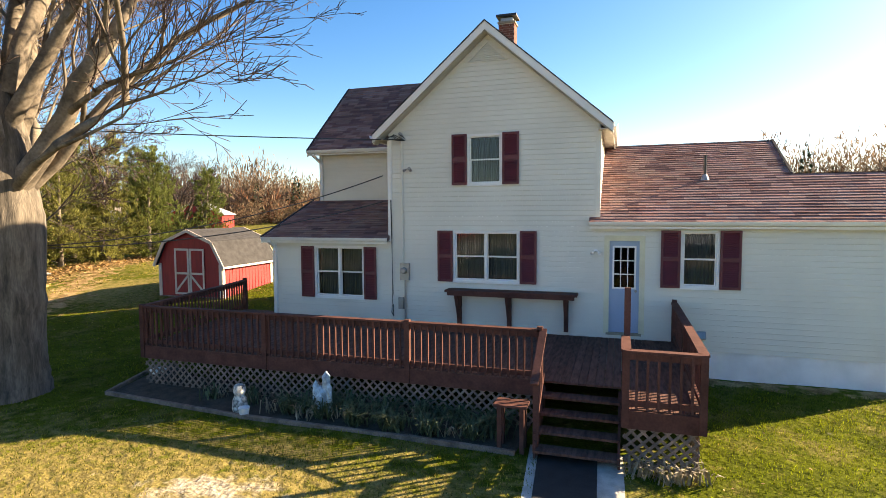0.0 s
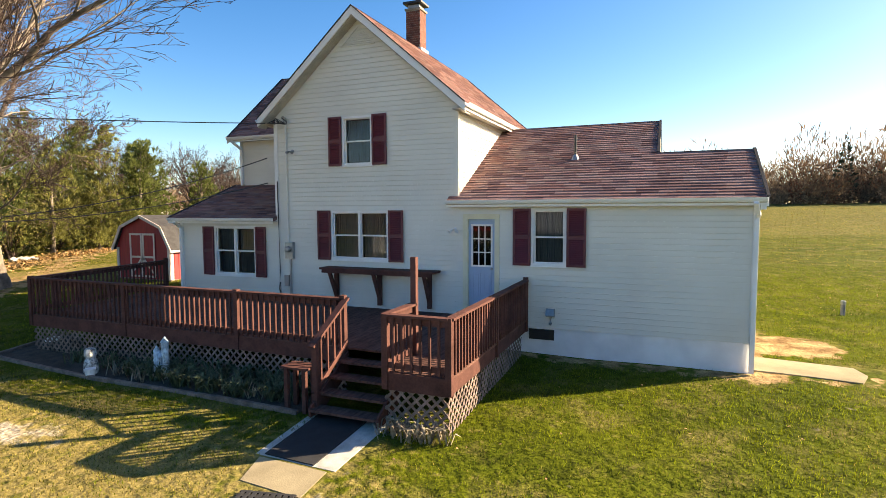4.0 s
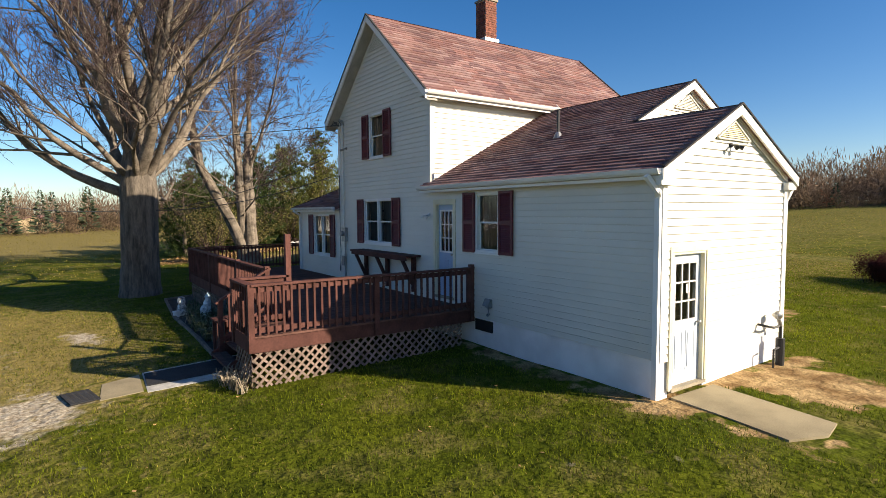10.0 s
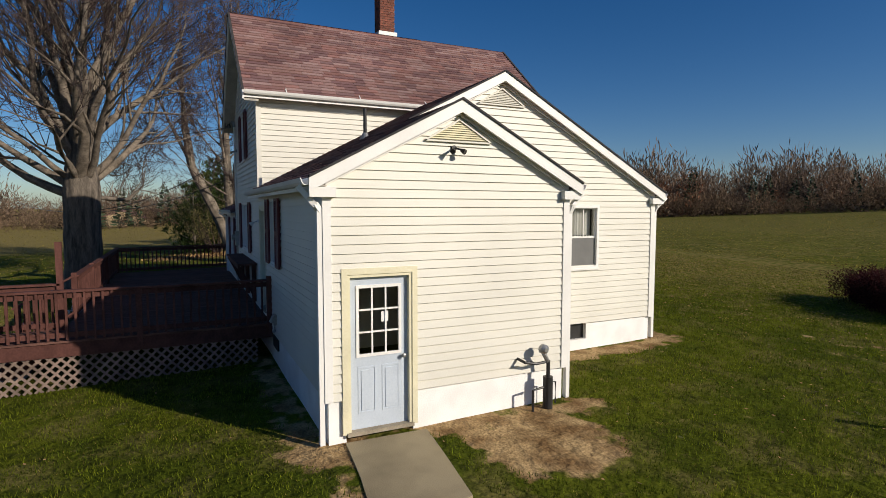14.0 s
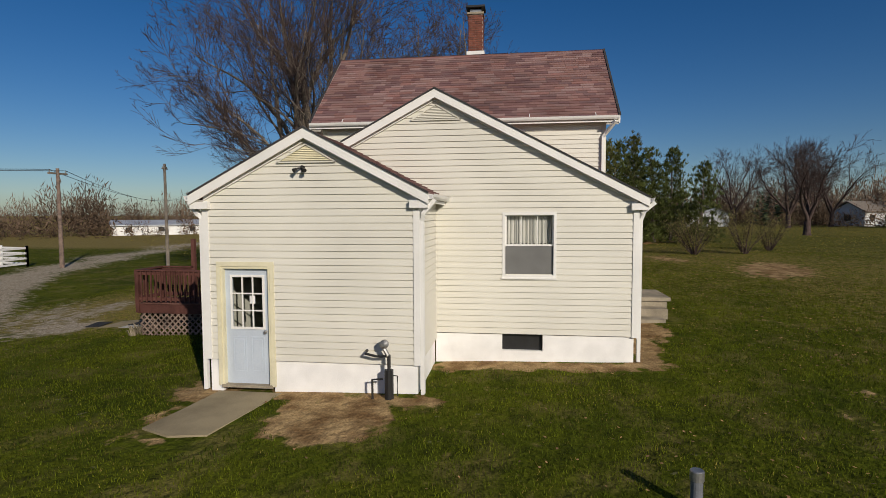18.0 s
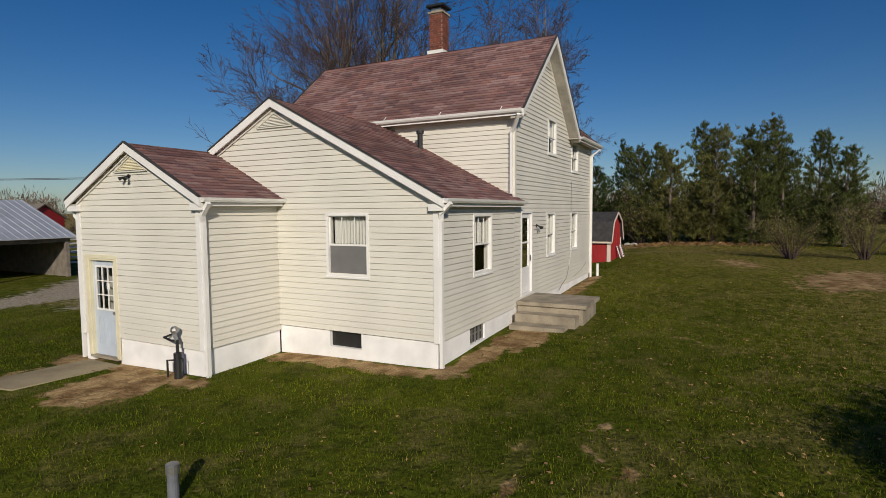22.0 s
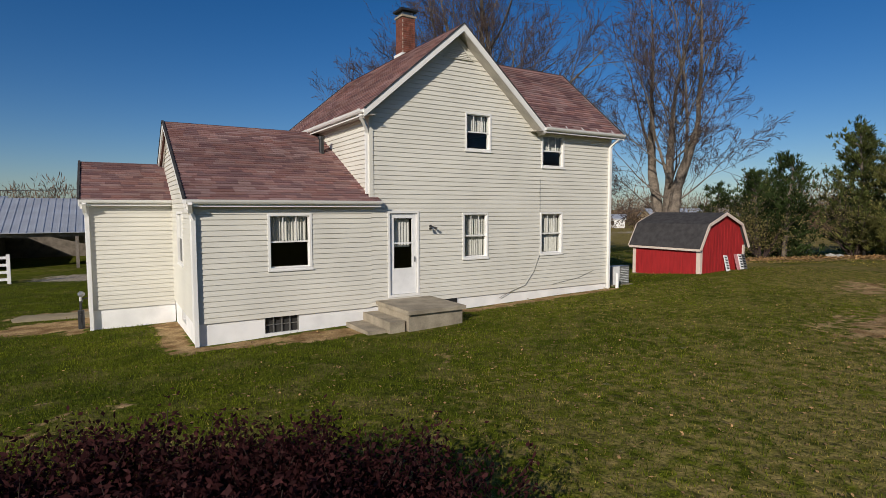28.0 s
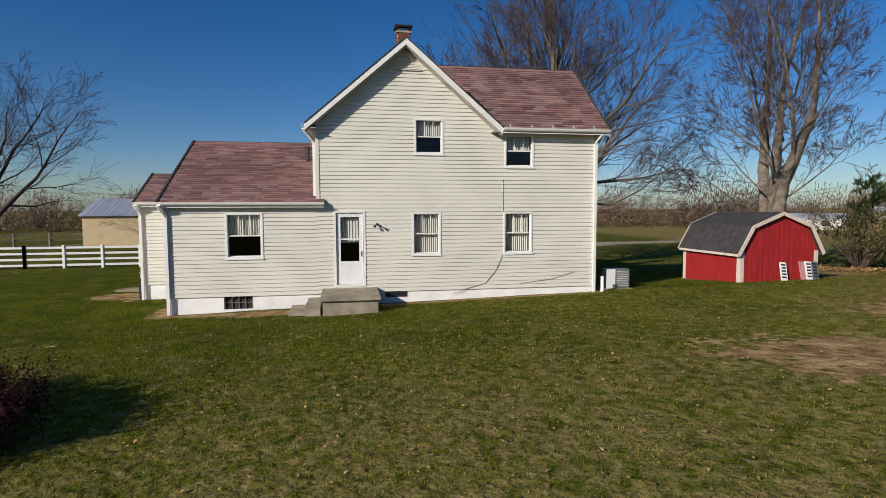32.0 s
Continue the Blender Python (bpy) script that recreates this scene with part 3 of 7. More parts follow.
slope([(EW - 0.2, n0, 5.57 - LOW * (n0 - EYR)), (EE, n0, 5.57 - LOW * (n0 - EYR)), (EE, EYR, 5.57), (EW, EYR, 5.57), (EW, BY, 5.57 - LOW * (BY - EYR)), (EW - 0.2, BY, 5.57 - LOW * (BY - EYR))], (EW, n0, 5.57 - LOW * (n0 - EYR)), X, (0, -1, LOW),
      [(-0.2, 0), (EE - EW, 0), (EE - EW, (n0 - EYR) * KL), (0, (n0 - EYR) * KL), (0, (n0 - BY) * KL), (-0.2, (n0 - BY) * KL)])
p0 = 2 * PYR - e0
slope([(EX1 - 0.03, p0, el), (PE, p0, el), (PE, PYR, pr), (EX1 - 0.03, PYR, pr)], (EX1 - 0.03, p0, el), X, (0, -1, LOW), [(0, 0), (PE - EX1 + 0.03, 0), (PE - EX1 + 0.03, (p0 - PYR) * KL), (0, (p0 - PYR) * KL)])


def rake(points, face, wide=0.17, thick=0.035, name="rake_board"):
    """White boards that follow a gable's edge; face: the way they look."""
    for a, b in zip(points, points[1:]):
        a, b, d = Vector(a), Vector(b), Vector(face)
        bm = prism(bmesh.new(), [a + Vector((0, 0, -0.02)), b + Vector((0, 0, -0.02)), b + Vector((0, 0, -0.02 - wide)), a + Vector((0, 0, -0.02 - wide))], d * thick)
        bmesh.ops.recalc_face_normals(bm, faces=bm.faces)
        part(name, bm, TRIM, house, "white gable trim board")
        if name == "rake_board":
            bm = prism(bmesh.new(), [a + Vector((0, 0, 0.014)), b + Vector((0, 0, 0.014)), b + Vector((0, 0, -0.018)), a + Vector((0, 0, -0.018))], d * (thick + 0.02))
            bmesh.ops.recalc_face_normals(bm, faces=bm.faces)
            part("shingle_edge", bm, BARNROOF, house, "dark edge of the roof shingles")


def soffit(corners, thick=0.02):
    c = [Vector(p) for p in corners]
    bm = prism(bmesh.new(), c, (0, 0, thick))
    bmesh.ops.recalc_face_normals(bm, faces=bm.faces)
    part("soffit", bm, SOFFIT, house, "grey-white soffit panel with eave shade in its colour")


def gutter(a, b, out, name="gutter"):
    """An open K-style gutter along an eave."""
    a, b, o = Vector(a), Vector(b), Vector(out)
    prof = [(0, 0), (0, -0.085), (0.058, -0.085), (0.085, -0.05), (0.10, 0.0), (0.09, 0.0), (0.075, -0.045), (0.055, -0.075), (0.008, -0.075), (0.008, 0)]
    bm = prism(bmesh.new(), [a + o * u + Vector((0, 0, v)) for u, v in prof], b - a)
    bmesh.ops.recalc_face_normals(bm, faces=bm.faces)
    part(name, bm, TRIM, house, "white aluminium gutter")


def downspout(points, name="downspout"):
    bm = bmesh.new()
    for a, b in zip(points, points[1:]):
        d = (Vector(b) - Vector(a)).normalized()
        beam(bm, Vector(a) - d * 0.02, Vector(b) + d * 0.02, 0.085, 0.065, up=(0, 1, 0.1) if abs(d.z) > 0.9 else (0, 0, 1))
    part(name, bm, TRIM, house, "white downspout")


W = 0.20
for y, f in ((FY, (0, -1, 0)), (NY, (0, 1, 0))):
    rake([(RX - E, y, EZ), (RX, y, HI), (RX + E, y, EZ)] if y == FY else [(RX - E, y, EZ), (RX, y, HI), (RX + E, y, EZ)], f, 0.19)
rake([(WE, WYR - E, EZ), (WE, WYR, HI), (WE, WYR + E, EZ)], (-1, 0, 0), 0.2)
rake([(WE, e0, 3.04), (WE, WY0, 4.09)], (-1, 0, 0), 0.16)
rake([(EE, PYR, pr), (EE, EYR, 5.57), (EE, n0, 5.57 - LOW * (n0 - EYR))], (1, 0, 0), 0.165)
rake([(PE, e0, el), (PE, PYR, pr), (PE, p0, el)], (1, 0, 0), 0.165)
# frieze boards on the low gables, and the boxed returns at their eaves
rake([(EX1 + 0.0, PYR, pr - 0.10), (EX1 + 0.0, EYR, 5.47), (EX1 + 0.0, BY, 5.47 - LOW * (BY - EYR))], (1, 0, 0), 0.10, 0.03, "frieze_board")
rake([(PX1 + 0.025, 0.0, el + LOW * 0.22 - 0.10), (PX1 + 0.025, PYR, pr - 0.10), (PX1 + 0.025, PY1, el + LOW * 0.22 - 0.10)], (1, 0, 0), 0.10, 0.03, "frieze_board")
for b in ((PX1 + 0.024, PE, e0 + 0.01, 0.12, el - 0.25, el - 0.125), (PX1 + 0.024, PE, PY1 - 0.12, p0 - 0.01, el - 0.25, el - 0.125), (EX1 - 0.005, EE, BY - 0.12, n0 - 0.01, 5.57 - LOW * (n0 - EYR) - 0.25, 5.57 - LOW * (n0 - EYR) - 0.125)):
    part("eave_return", boxes(b), TRIM, house, "white boxed eave return")
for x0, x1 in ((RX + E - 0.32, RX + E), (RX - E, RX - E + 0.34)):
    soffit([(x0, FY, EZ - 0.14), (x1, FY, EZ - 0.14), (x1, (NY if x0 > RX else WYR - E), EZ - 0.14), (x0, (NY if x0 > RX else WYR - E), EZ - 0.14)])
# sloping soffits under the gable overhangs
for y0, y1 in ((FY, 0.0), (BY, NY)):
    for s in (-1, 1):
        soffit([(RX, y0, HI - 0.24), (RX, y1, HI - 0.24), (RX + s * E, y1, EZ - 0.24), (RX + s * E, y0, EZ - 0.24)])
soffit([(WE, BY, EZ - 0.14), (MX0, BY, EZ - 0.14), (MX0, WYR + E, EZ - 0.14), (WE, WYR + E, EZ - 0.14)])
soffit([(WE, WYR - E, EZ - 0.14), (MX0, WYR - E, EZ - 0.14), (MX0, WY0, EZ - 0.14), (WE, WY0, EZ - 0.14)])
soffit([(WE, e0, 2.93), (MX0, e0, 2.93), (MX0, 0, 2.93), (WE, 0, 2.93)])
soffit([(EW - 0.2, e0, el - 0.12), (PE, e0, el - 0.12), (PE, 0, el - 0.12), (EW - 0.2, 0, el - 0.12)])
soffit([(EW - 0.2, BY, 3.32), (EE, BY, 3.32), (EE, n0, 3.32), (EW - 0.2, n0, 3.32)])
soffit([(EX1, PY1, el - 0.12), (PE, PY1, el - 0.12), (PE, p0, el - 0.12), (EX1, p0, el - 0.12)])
nz = 5.57 - LOW * (n0 - EYR)
for a, b, o in (((RX + E, FY, EZ - 0.02), (RX + E, NY, EZ - 0.02), (1, 0, 0)), ((RX - E, FY, EZ - 0.02), (RX - E, WYR - E, EZ - 0.02), (-1, 0, 0)), ((WE, WYR + E, EZ - 0.02), (RX - E, WYR + E, EZ - 0.02), (0, 1, 0)),
                ((WE, WYR - E, EZ - 0.02), (RX - E, WYR - E, EZ - 0.02), (0, -1, 0)), ((WE, e0, 3.02), (MX0, e0, 3.02), (0, -1, 0)), ((EW - 0.2, e0, el - 0.02), (PE, e0, el - 0.02), (0, -1, 0)),
                ((EW - 0.2, n0, nz - 0.02), (EE, n0, nz - 0.02), (0, 1, 0)), ((EX1, p0, el - 0.02), (PE, p0, el - 0.02), (0, 1, 0))):
    gutter(a, b, o)
    d = Vector(o)
    bm = prism(bmesh.new(), [Vector(a) - d * 0.02, Vector(b) - d * 0.02, Vector(b) - d * 0.02 - Vector((0, 0, 0.15)), Vector(a) - d * 0.02 - Vector((0, 0, 0.15))], d * 0.018)
    bmesh.ops.recalc_face_normals(bm, faces=bm.faces)
    part("fascia", bm, TRIM, house, "white fascia board")

# corner posts of the siding
for x, y, z0, z1, w in ((MX1, 0, 3.45, 5.5, 1), (MX0, 0, 2.95, 5.5, 1), (MX1, BY, 3.5, 5.5, 1), (PX1, 0, 0.58, 3.35, 1), (PX1, PY1, 0.58, 3.35, 1), (EX1 - 0.03, BY, 0.7, 3.35, 1), (WX0, 0, 0.6, 2.95, 1), (WX0, BY, 0.7, 5.5, 1), (WX0, WY0, 4.0, 5.5, 1)):
    sx = 1 if x in (MX1, PX1, EX1 - 0.03) else -1
    sy = 1 if y in (BY, PY1) else -1
    bm = boxes(tuple(sorted((x - sx * 0.07, x + sx * 0.036)) + sorted((y + sy * 0.001, y + sy * 0.036)) + [z0, z1]), tuple(sorted((x + sx * 0.001, x + sx * 0.036)) + sorted((y - sy * 0.07, y + sy * 0.001)) + [z0, z1]))
    part("corner_post", bm, SIDING if z0 > 3 else TRIM, house)

# chimney
chim = part("chimney", boxes((-3.30, -2.84, 3.84, 4.28, 7.4, 9.42)), MORTAR, house, "red brick chimney with a metal cap")
for k in range(21):
    z = 8.0 + k * 0.069
    if z < 9.38:
        for side in range(4):
            n = 2
            for j in range(-1, n):
                off = 0.11 if k % 2 else 0.0
                L0, L1 = 0.0, (0.46 if side % 2 == 0 else 0.44)
                s, e = max(L0, j * 0.22 + off), min(L1, j * 0.22 + off + 0.212)
                if e - s < 0.03:
                    continue
                bm = bmesh.new()
                if side == 0:
                    box(bm, -3.30 + s, -3.30 + e, 3.828, 3.842, z, z + 0.059)
                elif side == 2:
                    box(bm, -3.30 + s, -3.30 + e, 4.278, 4.292, z, z + 0.059)
                elif side == 1:
                    box(bm, -2.842, -2.828, 3.84 + s, 3.84 + e, z, z + 0.059)
                else:
                    box(bm, -3.312, -3.298, 3.84 + s, 3.84 + e, z, z + 0.059)
                part("brick", bm, BRICK, chim)
part("crown", boxes((-3.34, -2.80, 3.80, 4.32, 9.40, 9.46)), CONCRETE, chim)
part("flashing", boxes((-3.36, -2.78, 3.78, 4.34, 7.7, 8.25)), TRIM, chim, "white metal flashing")
bm = boxes((-3.26, -2.88, 3.88, 4.24, 9.46, 9.58))
part("flue", bm, GREYMETAL, chim)
part("cap", boxes((-3.38, -2.76, 3.76, 4.36, 9.60, 9.66)), BLACK, chim, "dark metal chimney cap")

# ---- the house: doors ----
def panel_door(at, along, outward, a, b, z0, z1, trim, paint=DOORBLUE):
    """A steel door with nine lights above and two raised panels below, in its casing."""
    at, along, outward = Vector(at), Vector(along), Vector(outward)
    p = lambda u, o, h: at + along * u + outward * o + Vector((0, 0, h))

    def slab(bm, u0, u1, h0, h1, o0, o1):
        prism(bm, [p(u0, o0, h0), p(u1, o0, h0), p(u1, o0, h1), p(u0, o0, h1)], outward * (o1 - o0))

    def done(name, bm, mat, parent, label=""):
        bmesh.ops.recalc_face_normals(bm, faces=bm.faces)
        return part(name, bm, mat, parent, label)

    door = part("door", bmesh.new(), paint, house, "pale blue door with nine panes")
    w, h = b - a, z1 - z0
    ga, gb, g0, g1 = a + 0.15 * w, b - 0.15 * w, z0 + 0.49 * h, z0 + 0.93 * h
    bm = bmesh.new()
    for q in ((a, ga, z0, z1), (gb, b, z0, z1), (ga, gb, z0, g0), (ga, gb, g1, z1)):
        slab(bm, *q, -0.10, -0.055)
    done("leaf", bm, paint, door)
    bm = bmesh.new()
    frame_bars(bm, p, ga - 0.03, gb + 0.03, g0 - 0.03, g1 + 0.03, 0.04, -0.056, -0.040)
    for k in (1, 2):
        c = ga + (gb - ga) * k / 3
        slab(bm, c - 0.011, c + 0.011, g0, g1, -0.07, -0.045)
        c = g0 + (g1 - g0) * k / 3
        slab(bm, ga, gb, c - 0.011, c + 0.011, -0.0695, -0.0455)
    done("muntins", bm, TRIM, door)
    for i in range(3):
        for j in range(3):
            bm = bmesh.new()
            u0, u1 = ga + (gb - ga) * i / 3, ga + (gb - ga) * (i + 1) / 3
            h0, h1 = g0 + (g1 - g0) * j / 3, g0 + (g1 - g0) * (j + 1) / 3
            bm.faces.new([bm.verts.new(p(u, -0.062, hh)) for u, hh in ((u0, h0), (u1, h0), (u1, h1), (u0, h1))])
            pane = part("pane", bm, GLASS, door)
            pane.visible_shadow = False
    for c0, c1 in ((a + 0.14 * w, a + 0.45 * w), (a + 0.55 * w, b - 0.14 * w)):
        bm = bmesh.new()
        frame_bars(bm, p, c0, c1, z0 + 0.10 * h, z0 + 0.41 * h, 0.025, -0.056, -0.048)
        slab(bm, c0 + 0.045, c1 - 0.045, z0 + 0.10 * h + 0.045, z0 + 0.41 * h - 0.045, -0.056, -0.045)
        done("raised_panel", bm, paint, door)
    bm = bmesh.new()
    k = p(b - 0.07, -0.055, z0 + 0.46 * h)
    tube(bm, [k, k + outward * 0.04], 0.012, 8)
    tube(bm, [k + outward * 0.035, k + outward * 0.05, k + outward * 0.07, k + outward * 0.078], 0.0, 10, radii=[0.02, 0.032, 0.03, 0.012])
    done("knob", bm, GREYMETAL, door, "metal door knob")
    bm = bmesh.new()
    slab(bm, a - 0.04, a, z0 - 0.02, z1 + 0.04, -0.14, 0.02)
    slab(bm, b, b + 0.04, z0 - 0.02, z1 + 0.04, -0.14, 0.02)
    slab(bm, a, b, z1, z1 + 0.04, -0.14, 0.02)
    slab(bm, a - 0.115, a - 0.04, z0 - 0.02, z1 + 0.12, 0.0, 0.035)
    slab(bm, b + 0.04, b + 0.115, z0 - 0.02, z1 + 0.12, 0.0, 0.035)
    slab(bm, a - 0.04, b + 0.04, z1 + 0.04, z1 + 0.12, 0.0, 0.0345)
    done("door_frame", bm, trim, door, "painted door casing")
    bm = bmesh.new()
    slab(bm, a - 0.06, b + 0.06, z0 - 0.05, z0, -0.15, 0.05)
    done("threshold", bm, CONCRETE, door)
    return door


YELLOWTRIM = material("cream_yellow_trim", (0.72, 0.67, 0.48), 0.55, spots=0.05, scale=2, fine=40, bump=0.05)
panel_door(*FRONT, 0.10, 0.75, 0.90, 3.01, YELLOWTRIM, DOORFRONT)
side_door = panel_door((PX1, 0, 0), Y, (1, 0, 0), 0.31, 1.13, 0.14, 2.18, YELLOWTRIM)
part("paper_note", boxes((PX1 - 0.0605, PX1 - 0.058, 0.755, 0.855, 1.56, 1.70)), WHITE, side_door, "white paper note behind the glass")

# white storm door at the back
storm = part("storm_door", bmesh.new(), WHITE, house, "white aluminium storm door with a tall window")
bm = boxes((-1.46, -1.34, 7.60, 7.645, 0.97, 3.08), (-0.80, -0.68, 7.60, 7.645, 0.97, 3.08), (-1.34, -0.80, 7.60, 7.645, 0.97, 1.65), (-1.34, -0.80, 7.60, 7.645, 2.96, 3.08), (-1.34, -0.80, 7.61, 7.64, 2.29, 2.33))
part("leaf", bm, WHITE, storm)
for z0, z1 in ((1.65, 2.29), (2.33, 2.96)):
    bm = bmesh.new()
    bm.faces.new([bm.verts.new((x, 7.625, z)) for x, z in ((-1.34, z0), (-0.80, z0), (-0.80, z1), (-1.34, z1))])
    part("pane", bm, GLASS, storm).visible_shadow = False
bm = bmesh.new()
frame_bars(bm, lambda u, o, h: Vector((u, BY + o, h)), -1.53, -0.61, 0.90, 3.15, 0.06, -0.06, 0.035)
bmesh.ops.recalc_face_normals(bm, faces=bm.faces)
part("door_frame", bm, TRIM, storm)
bm = bmesh.new()
beam(bm, (-1.40, 7.675, 1.80), (-1.40, 7.675, 1.95), 0.02, 0.02, up=(0, 1, 0))
part("handle", bm, BLACK, storm, "dark handle")
bm = bmesh.new()
for i in range(19):
    u0, u1 = -1.33 + i * 0.028, -1.33 + (i + 1) * 0.028
    o = 7.50 + 0.015 * math.sin(i * 2.0)
    o1 = 7.50 + 0.015 * math.sin((i + 1) * 2.0)
    bm.faces.new([bm.verts.new(v) for v in ((u0, o, 2.2), (u1, o1, 2.2), (u1, o1, 2.93), (u0, o, 2.93))])
part("curtain", bm, CURTAIN, storm, "white half curtain")

# small cellar windows and grilles
bm = boxes((EX1 - 0.20, EX1 - 0.14, 5.10, 5.9, 0.38, 0.70))
part("cellar_opening", bm, BLACK, house, "dark open cellar window")
cellar = part("cellar_window", boxes((1.72, 2.52, 7.54, 7.56, 0.32, 0.70)), DARKIN, house, "glass cellar window with glazing bars")
bm = bmesh.new()
for i in range(5):
    x = 1.74 + i * 0.19
    box(bm, x - 0.012, x + 0.012, 7.56, 7.60, 0.32, 0.70)
box(bm, 1.72, 2.52, 7.56, 7.59, 0.50, 0.52)
part("glazing_bars", bm, GREYMETAL, cellar)
bm = boxes((1.56, 2.12, -0.012, 0.02, 0.33, 0.56))
part("foundation_vent", bm, BLACK, house, "dark foundation vent")
part("cellar_opening", boxes((-2.75, -2.1, 7.645, 7.66, 0.55, 0.72)), BLACK, house, "dark gap under the siding")


def gable_vent(p, half, height, mat):
    """A triangular louvre under a ridge. p maps along, out, height."""
    bm = bmesh.new()
    k = half / height
    for i in range(8):
        h0 = height * i / 8
        h1 = h0 + height / 8 * 0.85
        a0, a1 = half - k * h0, max(0.01, half - k * h1)
        prism(bm, [p(-a0, 0.05, h0), p(a0, 0.05, h0), p(a1, 0.03, h1), p(-a1, 0.03, h1)], p(0, -0.03, 0) - p(0, 0, 0))
    bmesh.ops.recalc_face_normals(bm, faces=bm.faces)
    v = part("gable_vent", bm, mat, house, "triangular louvred gable vent")
    bm = bmesh.new()
    for a, b in (((-half - 0.05, -0.03), (half + 0.05, -0.03)), ((half + 0.05, -0.03), (0, height + 0.03)), ((0, height + 0.03), (-half - 0.05, -0.03))):
        beam(bm, p(a[0], 0.045, a[1]), p(b[0], 0.045, b[1]), 0.022, 0.03, up=p(0, 1, 0) - p(0, 0, 0))
    part("vent_frame", bm, SIDING, v)


gable_vent(lambda u, o, h: Vector((RX + u, -o, 7.30 + h)), 0.42, 0.38, SIDING)
gable_vent(lambda u, o, h: Vector((RX + u, BY + o, 7.30 + h)), 0.42, 0.38, SIDING)
gable_vent(lambda u, o, h: Vector((EX1 - 0.03 + o, EYR + u, 5.00 + h)), 0.45, 0.24, SIDING)
gable_vent(lambda u, o, h: Vector((PX1 + o, PYR + u, 4.02 + h)), 0.46, 0.24, YELLOWTRIM)

# downspouts
for pts in ([(PX1 - 0.06, -0.30, 3.33), (PX1 + 0.0, -0.12, 3.12), (PX1 - 0.02, -0.07, 3.05), (PX1 - 0.02, -0.07, 0.05)], [(PX1 + 0.03, PY1 + 0.28, 3.33), (PX1 + 0.02, PY1 + 0.10, 3.12), (PX1 - 0.02, PY1 + 0.07, 3.0), (PX1 - 0.02, PY1 + 0.07, 0.1)],
            [(EX1 + 0.03, BY + 0.30, 3.30), (EX1, BY + 0.10, 3.12), (EX1 - 0.05, BY + 0.07, 3.0), (EX1 - 0.05, BY + 0.07, 0.25)], [(WX0 - 0.05, BY + 0.33, 5.47), (WX0 + 0.03, BY + 0.10, 5.28), (WX0 + 0.04, BY + 0.07, 5.2), (WX0 + 0.04, BY + 0.07, 0.55)],
            [(MX1 + 0.34, BY + 0.22, 5.47), (MX1 + 0.1, BY + 0.02, 5.2), (MX1 + 0.07, BY - 0.05, 5.1), (MX1 + 0.07, BY - 0.05, 3.6)], [(WX0 - 0.05, WYR - E - 0.05, 5.47), (WX0 + 0.05, WY0 - 0.08, 5.25), (WX0 + 0.05, WY0 - 0.07, 4.1)], [(WX0 + 0.02, -0.30, 2.9), (WX0 + 0.03, -0.07, 2.75), (WX0 + 0.03, -0.07, 0.8)]):
    downspout(pts)

# gutter straps on the roof edge
for a, b, up in (((RX + E - 0.02, 0.6, EZ), (RX + E - 0.02, 7.4, EZ), Vector((-1, 0, SLOPE))), ((-8.6, WYR + E - 0.02, EZ), (-5.9, WYR + E - 0.02, EZ), Vector((0, -1, SLOPE)))):
    a, b = Vector(a), Vector(b)
    for i in range(5):
        q = a + (b - a) * i / 4
        part("gutter_strap", beam(bmesh.new(), q + Vector((0, 0, 0.01)), q + up.normalized() * 0.14 + Vector((0, 0, 0.01)), 0.02, 0.012), WHITE, house)

# roof pipe and flue stub
bm = bmesh.new()
tube(bm, [(2.27, 1.72, 4.35), (2.27, 1.72, 5.03)], 0.035, 10)
part("vent_pipe", bm, BLACK, house, "dark plumbing vent pipe")
part("flashing", tube(bmesh.new(), [(2.27, 1.72, 4.42), (2.27, 1.72, 4.56)], 0.0, 12, radii=[0.12, 0.045]), GREYMETAL, house)
bm = bmesh.new()
tube(bm, [(0.25, 5.2, 4.6), (0.25, 5.2, 5.18)], 0.07, 12)
tube(bm, [(0.25, 5.2, 5.18), (0.25, 5.2, 5.26)], 0.1, 12)
part("flue_stub", bm, BLACK, house, "dark metal flue stub")

# outdoor lamps
def wall_lamp(at, out, along, mat):
    at, out, along = Vector(at), Vector(out), Vector(along)
    lamp = part("wall_lamp", tube(bmesh.new(), [at, at + out * 0.03], 0.04, 12), mat, house, "small outdoor floodlight")
    for s in (-1, 1):
        bm = bmesh.new()
        a = at + out * 0.03
        b = a + out * 0.07 + along * (0.05 * s) + Vector((0, 0, -0.02))
        tube(bm, [a, b], 0.014, 6)
        d = (out * 0.8 + along * 0.5 * s + Vector((0, 0, -0.5))).normalized()
        tube(bm, [b, b + d * 0.03, b + d * 0.09, b + d * 0.094], 0, 10, radii=[0.014, 0.026, 0.04, 0.036])
        part("lamp_head", bm, mat, lamp)
    return lamp


wall_lamp((PX1 + 0.01, 1.8, 3.9), (1, 0, 0), Y, BLACK)
wall_lamp((-0.2, -0.02, 2.78), (0, -1, 0), X, WHITE)
wall_lamp((-1.88, BY + 0.02, 2.74), (0, 1, 0), X, BLACK)
wall_lamp((-4.77, -0.02, 4.78), (0, -1, 0), X, GREYMETAL)

